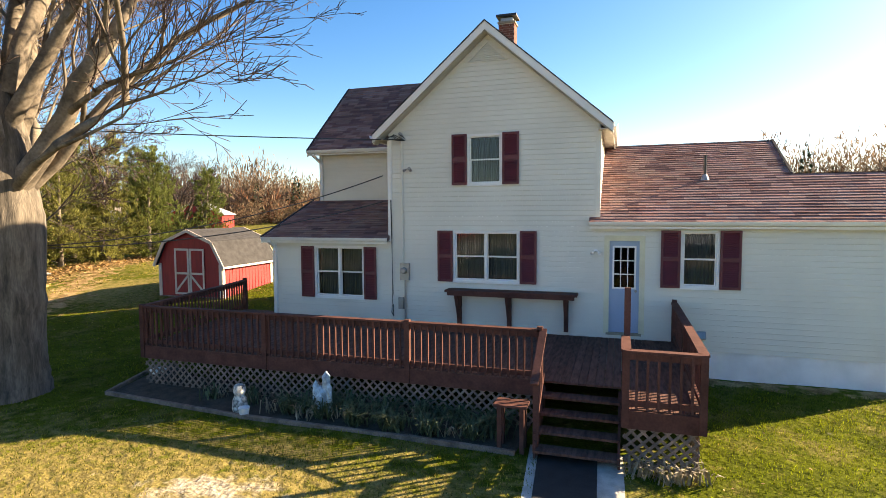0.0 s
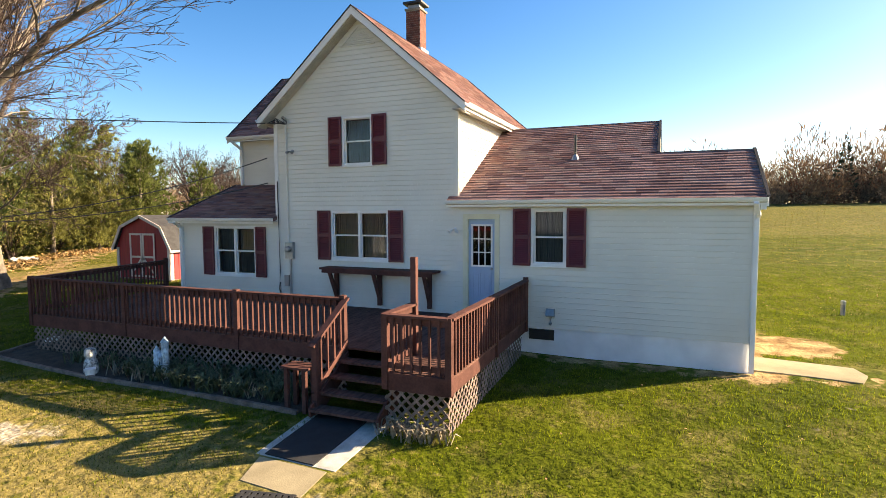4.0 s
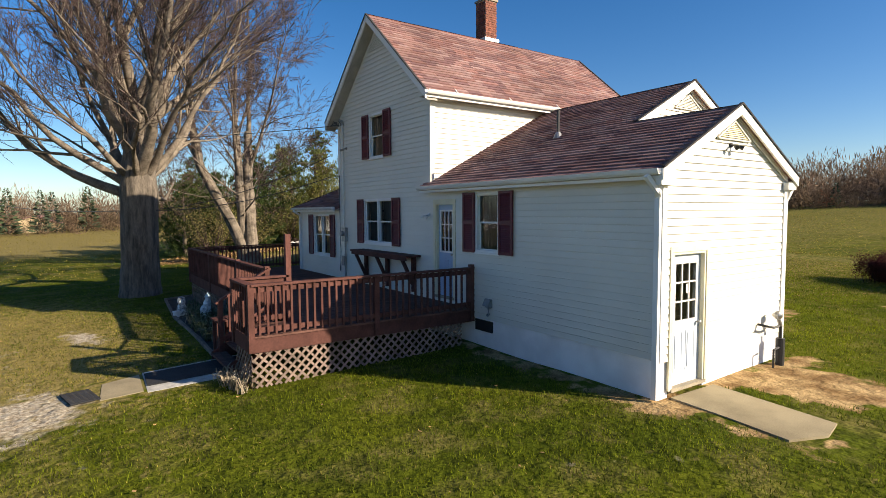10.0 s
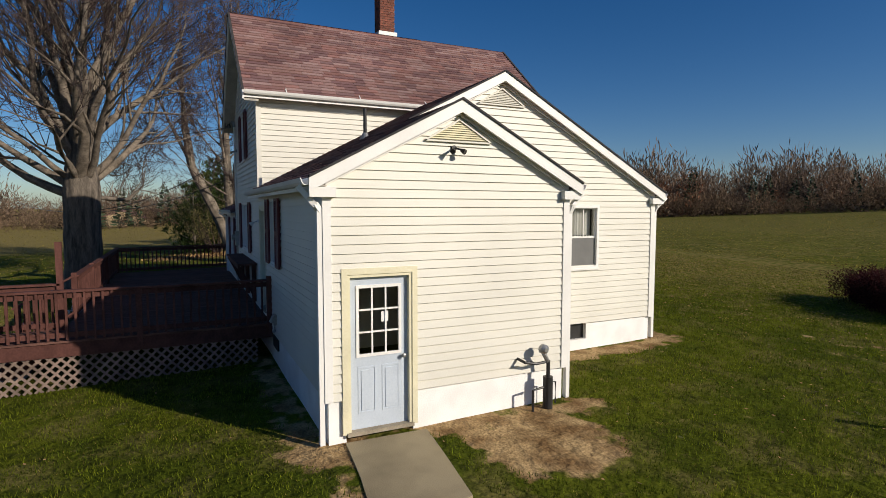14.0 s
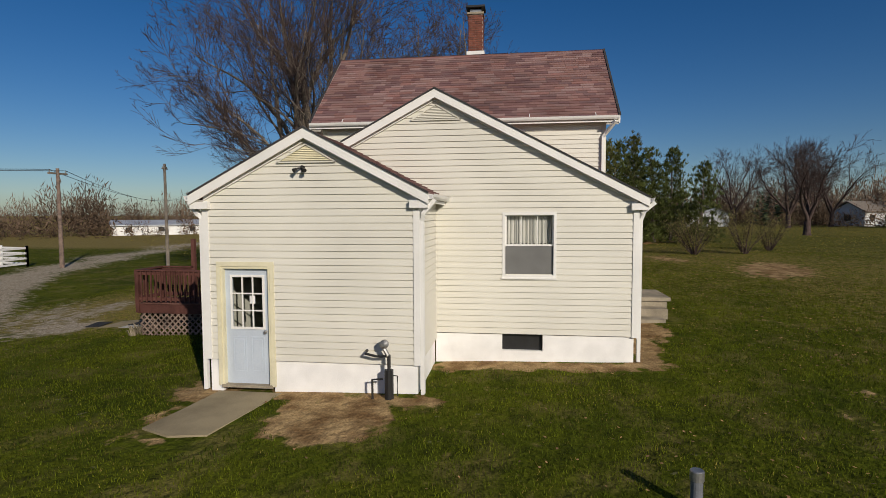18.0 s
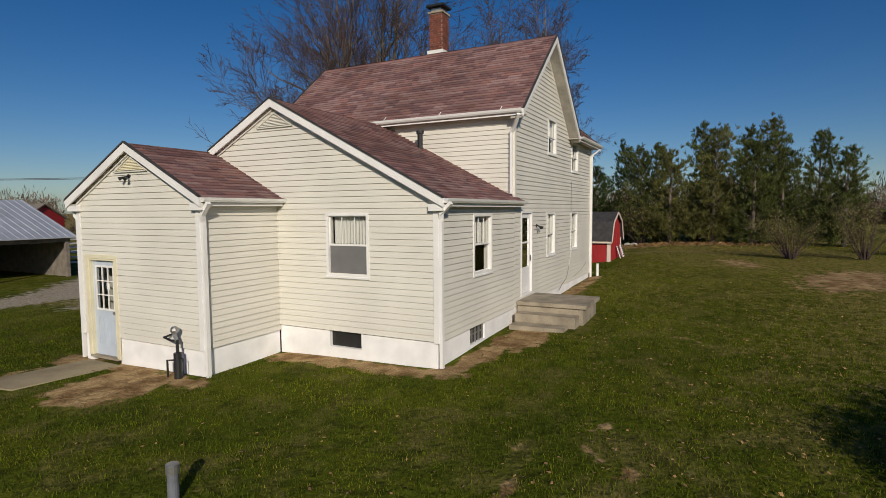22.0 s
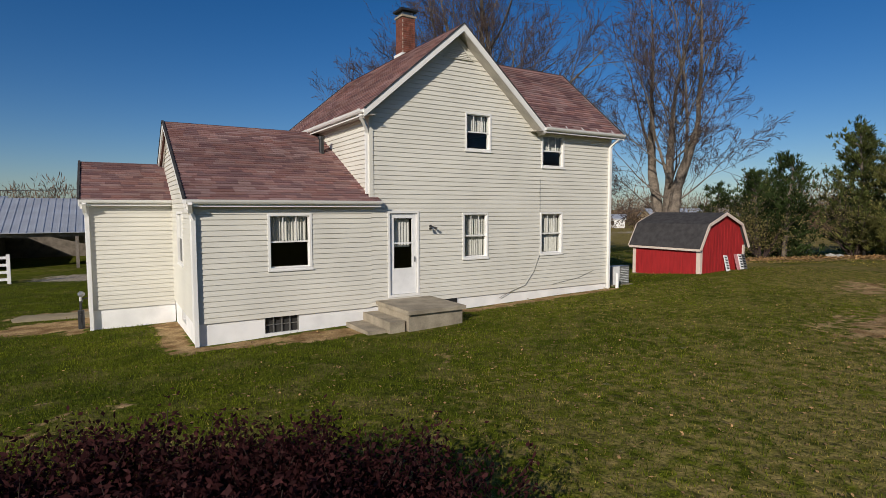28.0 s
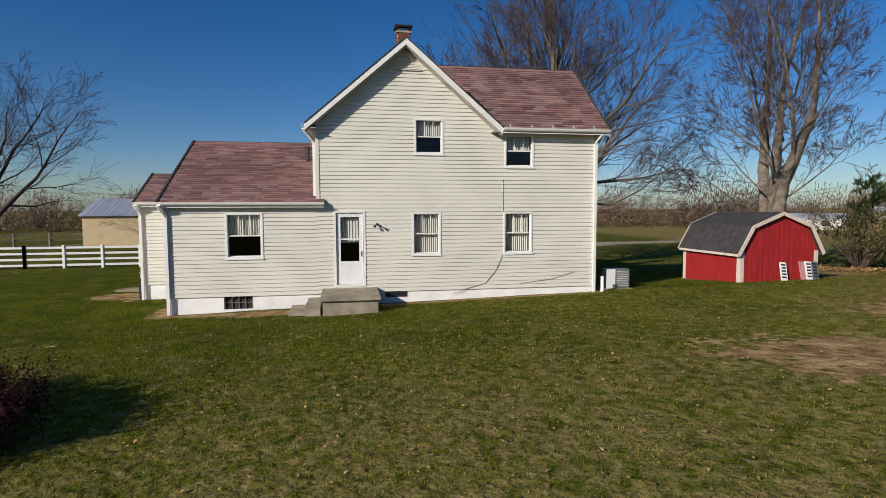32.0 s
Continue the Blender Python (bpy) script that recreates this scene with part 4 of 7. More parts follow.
# electric service on the front wall
meter = part("electric_meter", boxes((-5.02, -4.78, -0.12, -0.02, 1.95, 2.38)), GREYMETAL, house, "grey electric meter with conduit")
part("meter_glass", tube(bmesh.new(), [(-4.90, -0.12, 2.2), (-4.90, -0.2, 2.2), (-4.90, -0.22, 2.2)], 0, 14, radii=[0.085, 0.08, 0.05]), GREYMETAL, meter)
part("conduit", tube(bmesh.new(), [(-4.95, -0.06, 2.38), (-4.97, -0.06, 5.55)], 0.027, 8), SIDING, meter)
part("conduit", tube(bmesh.new(), [(-4.90, -0.06, 1.95), (-4.90, -0.06, 0.75)], 0.027, 8), GREYMETAL, meter)
part("weather_head", tube(bmesh.new(), [(-4.97, -0.06, 5.5), (-4.97, -0.08, 5.62), (-4.97, -0.16, 5.64)], 0.05, 8), GREYMETAL, meter)
part("switch_box", boxes((-5.08, -4.94, -0.10, -0.02, 1.2, 1.5)), GREYMETAL, meter)
for k in range(3):
    pts = [Vector((-4.97, -0.18, 5.62)) + Vector((math.sin(a * 1.3 + k) * 0.16, -0.06 * k, -0.16 * abs(math.sin(a * 0.8 + k)))) for a in [i * 0.5 for i in range(9)]]
    part("wire_loop", tube(bmesh.new(), pts + [Vector((-5.35, -0.3, 5.5))], 0.011, 5), BLACK, meter, "looped black service wire")
bm = bmesh.new()
tube(bm, [(-5.28, -0.05, 4.0), (-5.26, -0.06, 3.1), (-5.25, -0.05, 1.6), (-5.28, -0.06, 1.1), (-5.22, -0.08, 1.0), (-5.24, -0.06, 1.3)], 0.014, 6)
part("cable", bm, BLACK, house, "black cable on the wall")
for a, b in (((-5.74, 4.1), (-5.745, 3.1)), ((-5.75, 1.78), (-5.2, 0.9))):
    part("cable", tube(bmesh.new(), [(a[0], BY + 0.03, a[1]), ((a[0] * 0.6 + b[0] * 0.4), BY + 0.03, (a[1] + b[1]) / 2 - 0.05), (b[0], BY + 0.03, b[1])], 0.009, 5), GREYMETAL, house)
part("cable", tube(bmesh.new(), [(-5.2, BY + 0.03, 0.9), (-4.6, BY + 0.035, 0.74), (-4.2, BY + 0.05, 0.6)], 0.009, 5), GREYMETAL, house)
part("cable", tube(bmesh.new(), [(-8.1, BY + 0.03, 1.18), (-7.4, BY + 0.03, 0.98), (-6.3, BY + 0.03, 0.85)], 0.007, 5), GREYMETAL, house)
# dryer vent
hood = part("dryer_vent", boxes((1.95, 2.14, -0.07, -0.02, 0.86, 1.04)), GREYMETAL, house, "grey vent hood on the wall")
part("hood_lip", prism(bmesh.new(), [(1.95, -0.07, 1.04), (1.95, -0.14, 0.90), (1.95, -0.07, 0.90)], (0.19, 0, 0)), GREYMETAL, hood)
part("hood_pipe", tube(bmesh.new(), [(2.05, -0.05, 0.86), (2.05, -0.05, 0.72), (2.05, -0.09, 0.7)], 0.03, 8), GREYMETAL, hood)

# ---- ground ----
def ground_material():
    m = bpy.data.materials.new("lawn_ground")
    m.use_nodes = True
    nt = m.node_tree
    b = nt.nodes["Principled BSDF"]
    b.inputs["Roughness"].default_value = 0.95
    b.inputs["Specular IOR Level"].default_value = 0.03
    tc = nt.nodes.new("ShaderNodeTexCoord")

    def noise_at(scale, detail=4):
        n = nt.nodes.new("ShaderNodeTexNoise")
        n.inputs["Scale"].default_value, n.inputs["Detail"].default_value = scale, detail
        nt.links.new(tc.outputs["Object"], n.inputs["Vector"])
        return n.outputs["Fac"]

    def mixed(fac, a, b_):
        x = nt.nodes.new("ShaderNodeMix")
        x.data_type = "RGBA"
        for name, v in (("A", a), ("B", b_)):
            if isinstance(v, tuple):
                x.inputs[name].default_value = (*v, 1)
            else:
                nt.links.new(v, x.inputs[name])
        nt.links.new(fac, x.inputs["Factor"])
        return x.outputs["Result"]

    def ranged(v, a, b_, c=0.0, d=1.0):
        r = nt.nodes.new("ShaderNodeMapRange")
        r.inputs["From Min"].default_value, r.inputs["From Max"].default_value = a, b_
        r.inputs["To Min"].default_value, r.inputs["To Max"].default_value = c, d
        nt.links.new(v, r.inputs["Value"])
        return r.outputs["Result"]

    grass = mixed(ranged(noise_at(0.35), 0.35, 0.65), (0.066, 0.082, 0.008), (0.098, 0.112, 0.010))
    dry = (0.20, 0.155, 0.06)
    col = nt.nodes.new("ShaderNodeAttribute")
    col.attribute_name = "cover"
    sep = nt.nodes.new("ShaderNodeSeparateColor")
    nt.links.new(col.outputs["Color"], sep.inputs["Color"])

    def patchy(channel, scale, lo=0.42, hi=0.62):
        """A cover that breaks up at its edges."""
        add = nt.nodes.new("ShaderNodeMath")
        add.operation = "ADD"
        nt.links.new(sep.outputs[channel], add.inputs[0])
        nt.links.new(ranged(noise_at(scale, 6), 0.25, 0.75, -0.5, 0.5), add.inputs[1])
        return ranged(add.outputs["Value"], lo, hi)

    grass = mixed(ranged(noise_at(0.22, 5), 0.50, 0.64, 0, 0.6), grass, (0.045, 0.064, 0.006))
    base = mixed(ranged(noise_at(1.1, 8), 0.50, 0.66, 0, 0.5), grass, dry)
    base = mixed(ranged(noise_at(3.1, 7), 0.52, 0.64, 0, 0.6), base, (0.030, 0.038, 0.006))
    base = mixed(patchy("Red", 5.0, 0.30, 0.85), base, (0.23, 0.18, 0.065))
    base = mixed(patchy("Green", 2.5), base, mixed(ranged(noise_at(2.2, 8), 0.36, 0.62), (0.20, 0.120, 0.055), (0.42, 0.29, 0.145)))
    base = mixed(patchy("Blue", 3.0, 0.38, 0.80), base, mixed(ranged(noise_at(14, 5), 0.35, 0.65), (0.27, 0.21, 0.14), (0.50, 0.44, 0.34)))
    grain = nt.nodes.new("ShaderNodeMix")
    grain.data_type, grain.blend_type = "RGBA", "OVERLAY"
    grain.inputs["Factor"].default_value = 0.8
    nt.links.new(base, grain.inputs["A"])
    nt.links.new(noise_at(30, 4), grain.inputs["B"])
    nt.links.new(grain.outputs["Result"], b.inputs["Base Color"])
    bp = nt.nodes.new("ShaderNodeBump")
    bp.inputs["Strength"].default_value, bp.inputs["Distance"].default_value = 1.0, 0.07
    nt.links.new(noise_at(7, 9), bp.inputs["Height"])
    nt.links.new(bp.outputs["Normal"], b.inputs["Normal"])
    return m


GROUND = ground_material()


def soft_edge(d, w):
    return max(0.0, min(1.0, 0.5 - d / w))


def blob(x, y, cx, cy, rx, ry, turn=0.0, w=0.8):
    c, s = math.cos(radians(turn)), math.sin(radians(turn))
    u, v = (x - cx) * c + (y - cy) * s, -(x - cx) * s + (y - cy) * c
    r = math.hypot(u / rx, v / ry)
    return soft_edge((r - 1) * min(rx, ry), w)


def strip(x, y, points, half, w=0.8):
    best = 1e9
    for (x0, y0), (x1, y1) in zip(points, points[1:]):
        dx, dy = x1 - x0, y1 - y0
        k = max(0, min(1, ((x - x0) * dx + (y - y0) * dy) / (dx * dx + dy * dy)))
        best = min(best, math.hypot(x - x0 - k * dx, y - y0 - k * dy))
    return soft_edge(best - half, w)


def cover(x, y):
    """How much of the ground is dry grass, soil, and gravel."""
    dry = 0.10
    if y > 8:
        dry = 0.12 + 0.28 * max(0.0, min(1.0, (2 - x) / 8))
    dry = max(dry, 0.58 * blob(x, y, -6, 20, 14, 8, 0, 8), 0.85 * blob(x, y, -4.5, -8.6, 8.5, 3.4, 0, 3), 0.95 * strip(x, y, [(-25, -1.5), (-26.5, 6), (-28, 13)], 1.6, 1.5), 0.7 * strip(x, y, [(-18, 3.5), (-20, 11), (-20, 16)], 2.0, 3), 0.8 * blob(x, y, -21.5, 3.5, 4.5, 2.6, 55, 2), 0.85 * strip(x, y, [(-40, -7), (-55, -20)], 4, 6), 0.6 * blob(x, y, -18, 14, 10, 7, 20, 5))
    if x > 1.5 and y < 4:
        dry = min(dry, 0.20)
    if abs(x) > 45 or abs(y) > 45:
        dry = 0.5
    if x < -34 and y < 4:
        dry = max(dry, min(0.95, (-34 - x) / 6))
    soil = max(blob(x, y, 7.0, 2.6, 1.15, 0.95, 0, 0.6), blob(x, y, 6.2, 0.2, 0.5, 0.5, 0, 0.5), strip(x, y, [(6.0, 1.4), (6.4, 3.9)], 0.25, 0.4),
               strip(x, y, [(4.25, 4.0), (4.3, 7.95), (0.5, 8.3)], 0.30, 0.4), blob(x, y, 1.4, 8.4, 1.1, 0.55, 0, 0.5), strip(x, y, [(-2, 8.0), (-8.7, 7.95)], 0.28, 0.35),
               0.9 * blob(x, y, -10.2, 16.3, 3.0, 1.5, -25, 1.4), blob(x, y, 7.1, 10.2, 0.55, 0.10, 10, 0.25), 0.8 * blob(x, y, 5.4, 11.0, 0.3, 0.2, 30, 0.3), 0.8 * blob(x, y, 6.4, 11.1, 0.35, 0.15, 60, 0.3), 0.75 * blob(x, y, 0.2, 11.8, 0.5, 0.22, 20, 0.4),
               0.7 * strip(x, y, [(-19.5, 0.5), (-23.3, 5.8), (-28, 12), (-31, 18)], 1.1, 1.6), 0.62 * blob(x, y, -14.2, 13.0, 1.8, 0.9, 15, 1.0), 0.9 * blob(x, y, 6.0, -0.35, 0.5, 0.25, 0, 0.4), 0.9 * strip(x, y, [(1.6, -0.2), (6.0, -0.25)], 0.20, 0.35), 0.85 * strip(x, y, [(6.2, -0.02), (7.9, -0.15), (8.15, 0.5)], 0.10, 0.3))
    gravel = max(0.85 * strip(x, y, [(1.4, -8.5), (-1.5, -9.2), (-4, -9.4)], 0.7, 1.6), 0.9 * blob(x, y, 0.4, -7.9, 1.2, 0.9, 20, 0.8), blob(x, y, -5.1, -6.9, 0.9, 0.32, 10, 0.5),
                 strip(x, y, [(7, -14.2), (3, -13.0), (0, -12.8), (-6, -18), (-14, -23.3), (-30, -29), (-70, -38)], 1.8, 1.4), 0.6 * blob(x, y, -1.5, -10.6, 3.5, 1.6, 20, 2))
    return dry, soil, gravel


def roughness(x, y):
    """Small unevenness of the lawn, none under the front walk."""
    return 0.0 if -1.5 < x < 0.9 and -7.6 < y < -4.0 else 0.03 * noise.noise((x * 0.5, y * 0.5, 0))


def ground_sheet():
    def steps(lo, hi, fine_lo, fine_hi):
        out, v = [], fine_lo
        while v <= fine_hi + 1e-6:
            out.append(v)
            v += 0.3
        g, s = fine_hi, 0.5
        while g < hi:
            g += s
            s *= 1.25
            out.append(min(g, hi))
        g, s = fine_lo, 0.5
        while g > lo:
            g -= s
            s *= 1.25
            out.insert(0, max(g, lo))
        return out
    xs, ys = steps(-2500, 2500, -24, 18), steps(-2500, 2500, -16, 26)
    verts, cols = [], []
    for y in ys:
        for x in xs:
            far = max(abs(x), abs(y))
            z = land(x, y) + (roughness(x, y) if far < 30 else 0)
            verts.append((x, y, z))
            cols.append((*cover(x, y), 1.0))
    n = len(xs)
    faces = [(j * n + i, j * n + i + 1, (j + 1) * n + i + 1, (j + 1) * n + i) for j in range(len(ys) - 1) for i in range(n - 1)]
    me = bpy.data.meshes.new("ground")
    me.from_pydata(verts, [], faces)
    att = me.color_attributes.new("cover", "FLOAT_COLOR", "POINT")
    att.data.foreach_set("color", [c for col in cols for c in col])
    me.materials.append(GROUND)
    me.polygons.foreach_set("use_smooth", [True] * len(me.polygons))
    return tagged(new("ground", me), "autumn lawn with dry and bare patches", "ground", kind="structure")


ground = ground_sheet()

# ---- deck ----
deck = thing("deck", "weathered red-brown wooden deck with railings and lattice skirt", "deck")
DZ, RZ = 0.77, 1.66
WCOR, WEND = (-9.72, -3.66), (-10.5, 0.85)


def rail_run(a, b, top=RZ, low=DZ, gap=0.135, posts=(), cap=True):
    a, b = Vector((a[0], a[1], 0)), Vector((b[0], b[1], 0))
    d = b - a
    n = max(1, int(d.length / gap))
    u = d.normalized()
    z = Vector((0, 0, 1))
    part("top_rail", beam(bmesh.new(), a + z * (top - 0.02), b + z * (top - 0.02), 0.14, 0.038), DECKPAINT, deck)
    part("rail", beam(bmesh.new(), a + z * (top - 0.10), b + z * (top - 0.10), 0.038, 0.09), DECKPAINT, deck)
    part("rail", beam(bmesh.new(), a + z * (low + 0.10), b + z * (low + 0.10), 0.038, 0.09), DECKPAINT, deck)
    side = u.cross(z) * 0.035
    for i in range(1, n):
        p = a + d * i / n + side
        part("baluster", beam(bmesh.new(), p + z * (low + 0.02), p + z * (top - 0.045), 0.036, 0.036, up=u), DECKPAINT, deck)


def post(x, y, z0, z1, w=0.09):
    part("post", boxes((x - w / 2, x + w / 2, y - w / 2, y + w / 2, z0, z1)), DECKPAINT, deck)


def lattice(a, b, z0a, z0b, z1):
    a, b = Vector((a[0], a[1], 0)), Vector((b[0], b[1], 0))
    d = (b - a).normalized()
    n = d.cross(Vector((0, 0, 1)))
    length, h = (b - a).length, z1 - min(z0a, z0b)
    z0 = min(z0a, z0b)
    step = 0.165
    panel = part("lattice_panel", boxes(), LATTICE, deck, "diagonal wooden lattice skirt")
    for s in (1, -1):
        k = -h
        while k < length + (0 if s > 0 else h):
            x0, x1 = (k, k + h) if s > 0 else (k + h, k)
            dx = x1 - x0
            lo, hi = sorted(((0 - x0) / dx, (length - x0) / dx))
            t0, t1 = max(0, lo), min(1, hi)
            if t1 - t0 > 0.05:
                o = n * (0.006 * s)
                beam_bm = beam(bmesh.new(), a + d * (x0 + dx * t0) + o + Vector((0, 0, z0 + h * t0)), a + d * (x0 + dx * t1) + o + Vector((0, 0, z0 + h * t1)), 0.010, 0.042, up=n.cross(d * dx + Vector((0, 0, h))))
                part("lattice_slat", beam_bm, LATTICE, panel)
            k += step


# floor boards run out from the house
x = -10.4
while x < 1.44:
    y0 = -3.68 if x < 0.38 else -4.68
    if x < -9.72:
        y0 = -3.66 + (WEND[1] + 3.66) * (-9.72 - x) / 0.78
    y1 = -0.02 if x > -8.85 else 0.8
    if y1 - y0 > 0.15:
        part("floor_board", boxes((x, x + 0.136, y0, y1, DZ - 0.035, DZ)), DECKFLOOR, deck)
    x += 0.142
# rim boards
for a, b in ((WCOR, (-0.95, -3.66)), ((0.4, -4.70), (1.47, -4.70)), ((1.47, -4.70), (1.47, -0.05)), (WCOR, WEND), ((0.40, -3.66), (0.40, -4.70)), (WEND, (-8.85, 0.85))):
    av, bv = Vector((*a, DZ - 0.15)), Vector((*b, DZ - 0.15))
    part("rim_board", beam(bmesh.new(), av, bv, 0.045, 0.27), DECKPAINT, deck)
rail_run(WCOR, (-6.55, -3.66))
rail_run((-6.55, -3.66), (-3.42, -3.66))
rail_run((-3.42, -3.66), (-0.96, -3.66))
rail_run((0.44, -4.70), (1.49, -4.70))
rail_run((1.49, -4.70), (1.49, -2.35))
rail_run((1.49, -2.35), (1.49, -0.06))
rail_run(WCOR, WEND)
rail_run((0.44, -3.70), (0.44, -4.70))
for x, y, z1 in ((WCOR[0], WCOR[1], RZ + 0.02), (-6.55, -3.66, RZ + 0.01), (-3.42, -3.66, RZ + 0.03), (-0.96, -3.68, RZ + 0.05), (0.44, -4.70, RZ), (1.49, -4.70, RZ), (1.49, -2.35, RZ - 0.02), (1.49, -0.06, RZ + 0.06), (0.46, -3.70, 2.44), (WEND[0], WEND[1], RZ + 0.06), (-9.25, 0.85, RZ + 0.06)):
    post(x, y, DZ - 0.27, z1, 0.10)
rail_run((-9.25, 0.85), (-8.87, 0.85))
# steps
for k in range(4):
    z = DZ - 0.19 * (k + 1) + 0.02
    y = -3.70 - 0.29 * k
    if z > 0:
        part("tread", boxes((-0.9, 0.36, y - 0.29, y - 0.155, z - 0.04, z), (-0.9, 0.36, y - 0.145, y - 0.01, z - 0.04, z)), DECKFLOOR, deck)
for x in (-0.9, 0.34):
    bm = prism(bmesh.new(), [(x, -3.68, 0.7), (x, -3.68, 0.35), (x, -4.5, -0.1), (x, -4.85, -0.1), (x, -4.85, 0.05)], (0.04, 0, 0))
    bmesh.ops.recalc_face_normals(bm, faces=bm.faces)
    part("stringer", bm, DECKPAINT, deck)
# sloping stair rail
post(-0.88, -4.66, -0.1, 1.08, 0.09)
part("stair_rail", beam(bmesh.new(), (-0.9, -3.66, RZ), (-0.9, -4.75, 1.02), 0.12, 0.04), DECKPAINT, deck)
part("stair_rail", beam(bmesh.new(), (-0.9, -3.66, DZ + 0.1), (-0.9, -4.7, 0.22), 0.04, 0.09), DECKPAINT, deck)
for i in range(1, 5):
    y = -3.68 - i * 0.2
    z = 0.59 * (y + 3.66)
    part("baluster", boxes((-0.92, -0.884, y - 0.018, y + 0.018, DZ + 0.1 + z, RZ - 0.03 + z)), DECKPAINT, deck)
lattice((-9.7, -3.64), (-0.95, -3.64), 0.02, -0.1, DZ - 0.28)
lattice((0.42, -4.68), (1.45, -4.68), -0.12, -0.12, DZ - 0.28)
lattice((1.45, -4.68), (1.45, -0.3), -0.12, 0.0, DZ - 0.28)

# ---- shed ----
shed = thing("garden_shed", "barn-red gambrel garden shed with grey shingles and cream trim", "shed")
SX0, SX1, SY0, SY1, SZ = -17.25, -14.22, 4.30, 7.46, 0.40
SXM = (SX0 + SX1) / 2
prof = [(SX0, SZ), (SX1, SZ), (SX1, 1.75), (SX1 - 0.42, 2.55), (SXM, 2.98), (SX0 + 0.42, 2.55), (SX0, 1.75)]
bm = prism(bmesh.new(), [(u, SY0, v) for u, v in prof], (0, SY1 - SY0, 0))
bmesh.ops.recalc_face_normals(bm, faces=bm.faces)
part("wall", bm, BARNRED, shed, "grooved red plywood walls")
edge = [(SX0 - 0.15, 1.62), (SX0 + 0.38, 2.58), (SXM, 3.03), (SX1 - 0.38, 2.58), (SX1 + 0.15, 1.62)]
for (u0, v0), (u1, v1) in zip(edge, edge[1:]):
    bm = bmesh.new()
    beam(bm, ((u0 + u1) / 2, SY0 - 0.12, (v0 + v1) / 2), ((u0 + u1) / 2, SY1 + 0.12, (v0 + v1) / 2), math.hypot(u1 - u0, v1 - v0), 0.05, up=(-(v1 - v0), 0, u1 - u0))
    part("roof", bm, BARNROOF, shed, "grey asphalt shingles")
    for y in (SY0 - 0.14, SY1 + 0.14):
        part("rake_trim", beam(bmesh.new(), (u0, y, v0 - 0.03), (u1, y, v1 - 0.03), 0.03, 0.12), BARNTRIM, shed)
# ---- on and round the deck ----
shelf = thing("wall_shelf", "dark-stained outdoor serving shelf on wooden brackets", "shelf")
part("shelf_board", boxes((-3.72, -0.58, -0.46, -0.03, 1.74, 1.79)), DECKPAINT, shelf)
part("apron", boxes((-3.66, -0.64, -0.44, -0.40, 1.66, 1.74)), DECKPAINT, shelf)
for x in (-3.45, -2.2, -0.85):
    bm = boxes((x - 0.05, x + 0.05, -0.12, -0.03, 0.86, 1.74))
    part("bracket_post", bm, DECKPAINT, shelf)
    part("brace", beam(bmesh.new(), (x, -0.40, 1.68), (x, -0.10, 1.05), 0.08, 0.07), DECKPAINT, shelf)

bench = thing("step_bench", "small weathered wooden bench beside the deck steps", "bench")
for k in range(3):
    part("slat", boxes((-1.55, -1.02, -4.72 + k * 0.13, -4.61 + k * 0.13, 0.60, 0.635)), DECKPAINT, bench)
for x in (-1.46, -1.10):
    for y in (-4.66, -4.42):
        part("leg", boxes((x - 0.035, x + 0.035, y - 0.035, y + 0.035, -0.14, 0.60)), DECKPAINT, bench)

RUBBER = material("black_rubber_mat", (0.018, 0.018, 0.02), 0.85, spots=0.15, scale=5, fine=120, bump=0.4)
STEPSTONE = material("pale_gravel_concrete", (0.48, 0.46, 0.42), 0.95, spec=0.15, spots=0.12, scale=5, fine=90, bump=0.5)


PATHTAN = material("worn_tan_concrete", (0.32, 0.265, 0.17), 0.95, spec=0.1, spots=0.13, scale=1.4, fine=60, bump=0.4)
MULCH = material("dark_bed_soil", (0.075, 0.055, 0.04), 0.98, spots=0.2, scale=5, fine=40, bump=0.9)


def slab_on_ground(outline, lift, thick):
    """A flat piece that follows the ground's slope."""
    bm = bmesh.new()
    prism(bm, [(x, y, land(x, y) + lift) for x, y in outline], (0, 0, -thick))
    bmesh.ops.recalc_face_normals(bm, faces=bm.faces)
    return bm


tagged(part("front_walk", slab_on_ground([(-1.02, -4.32), (0.42, -4.32), (0.46, -6.15), (-0.88, -6.10)], 0.006, 0.3), STEPSTONE), "pale concrete front walk", "path", kind="structure")
tagged(part("rubber_runner", slab_on_ground([(-0.87, -4.36), (0.04, -4.30), (0.10, -6.12), (-0.74, -6.08)], 0.022, 0.018), RUBBER), "black rubber runner on the front walk", "mat")
tagged(part("front_walk", slab_on_ground([(-0.76, -6.16), (0.36, -6.20), (0.42, -6.84), (-0.56, -6.76)], 0.010, 0.3), PATHTAN), "worn tan concrete end slab of the front walk", "path", kind="structure")
door_mat = thing("door_mat", "black perforated rubber mat at the end of the walk", "mat", at=(0.05, -7.10, land(0.05, -7.1) + 0.016), turn=12)
bm = bmesh.new()
for i in range(9):
    box(bm, -0.34 + i * 0.08, -0.29 + i * 0.08, -0.21, 0.21, 0, 0.022)
for j in range(5):
    box(bm, -0.36, 0.36, -0.21 + j * 0.095, -0.17 + j * 0.095, 0.002, 0.02)
part("grid", bm, RUBBER, door_mat)
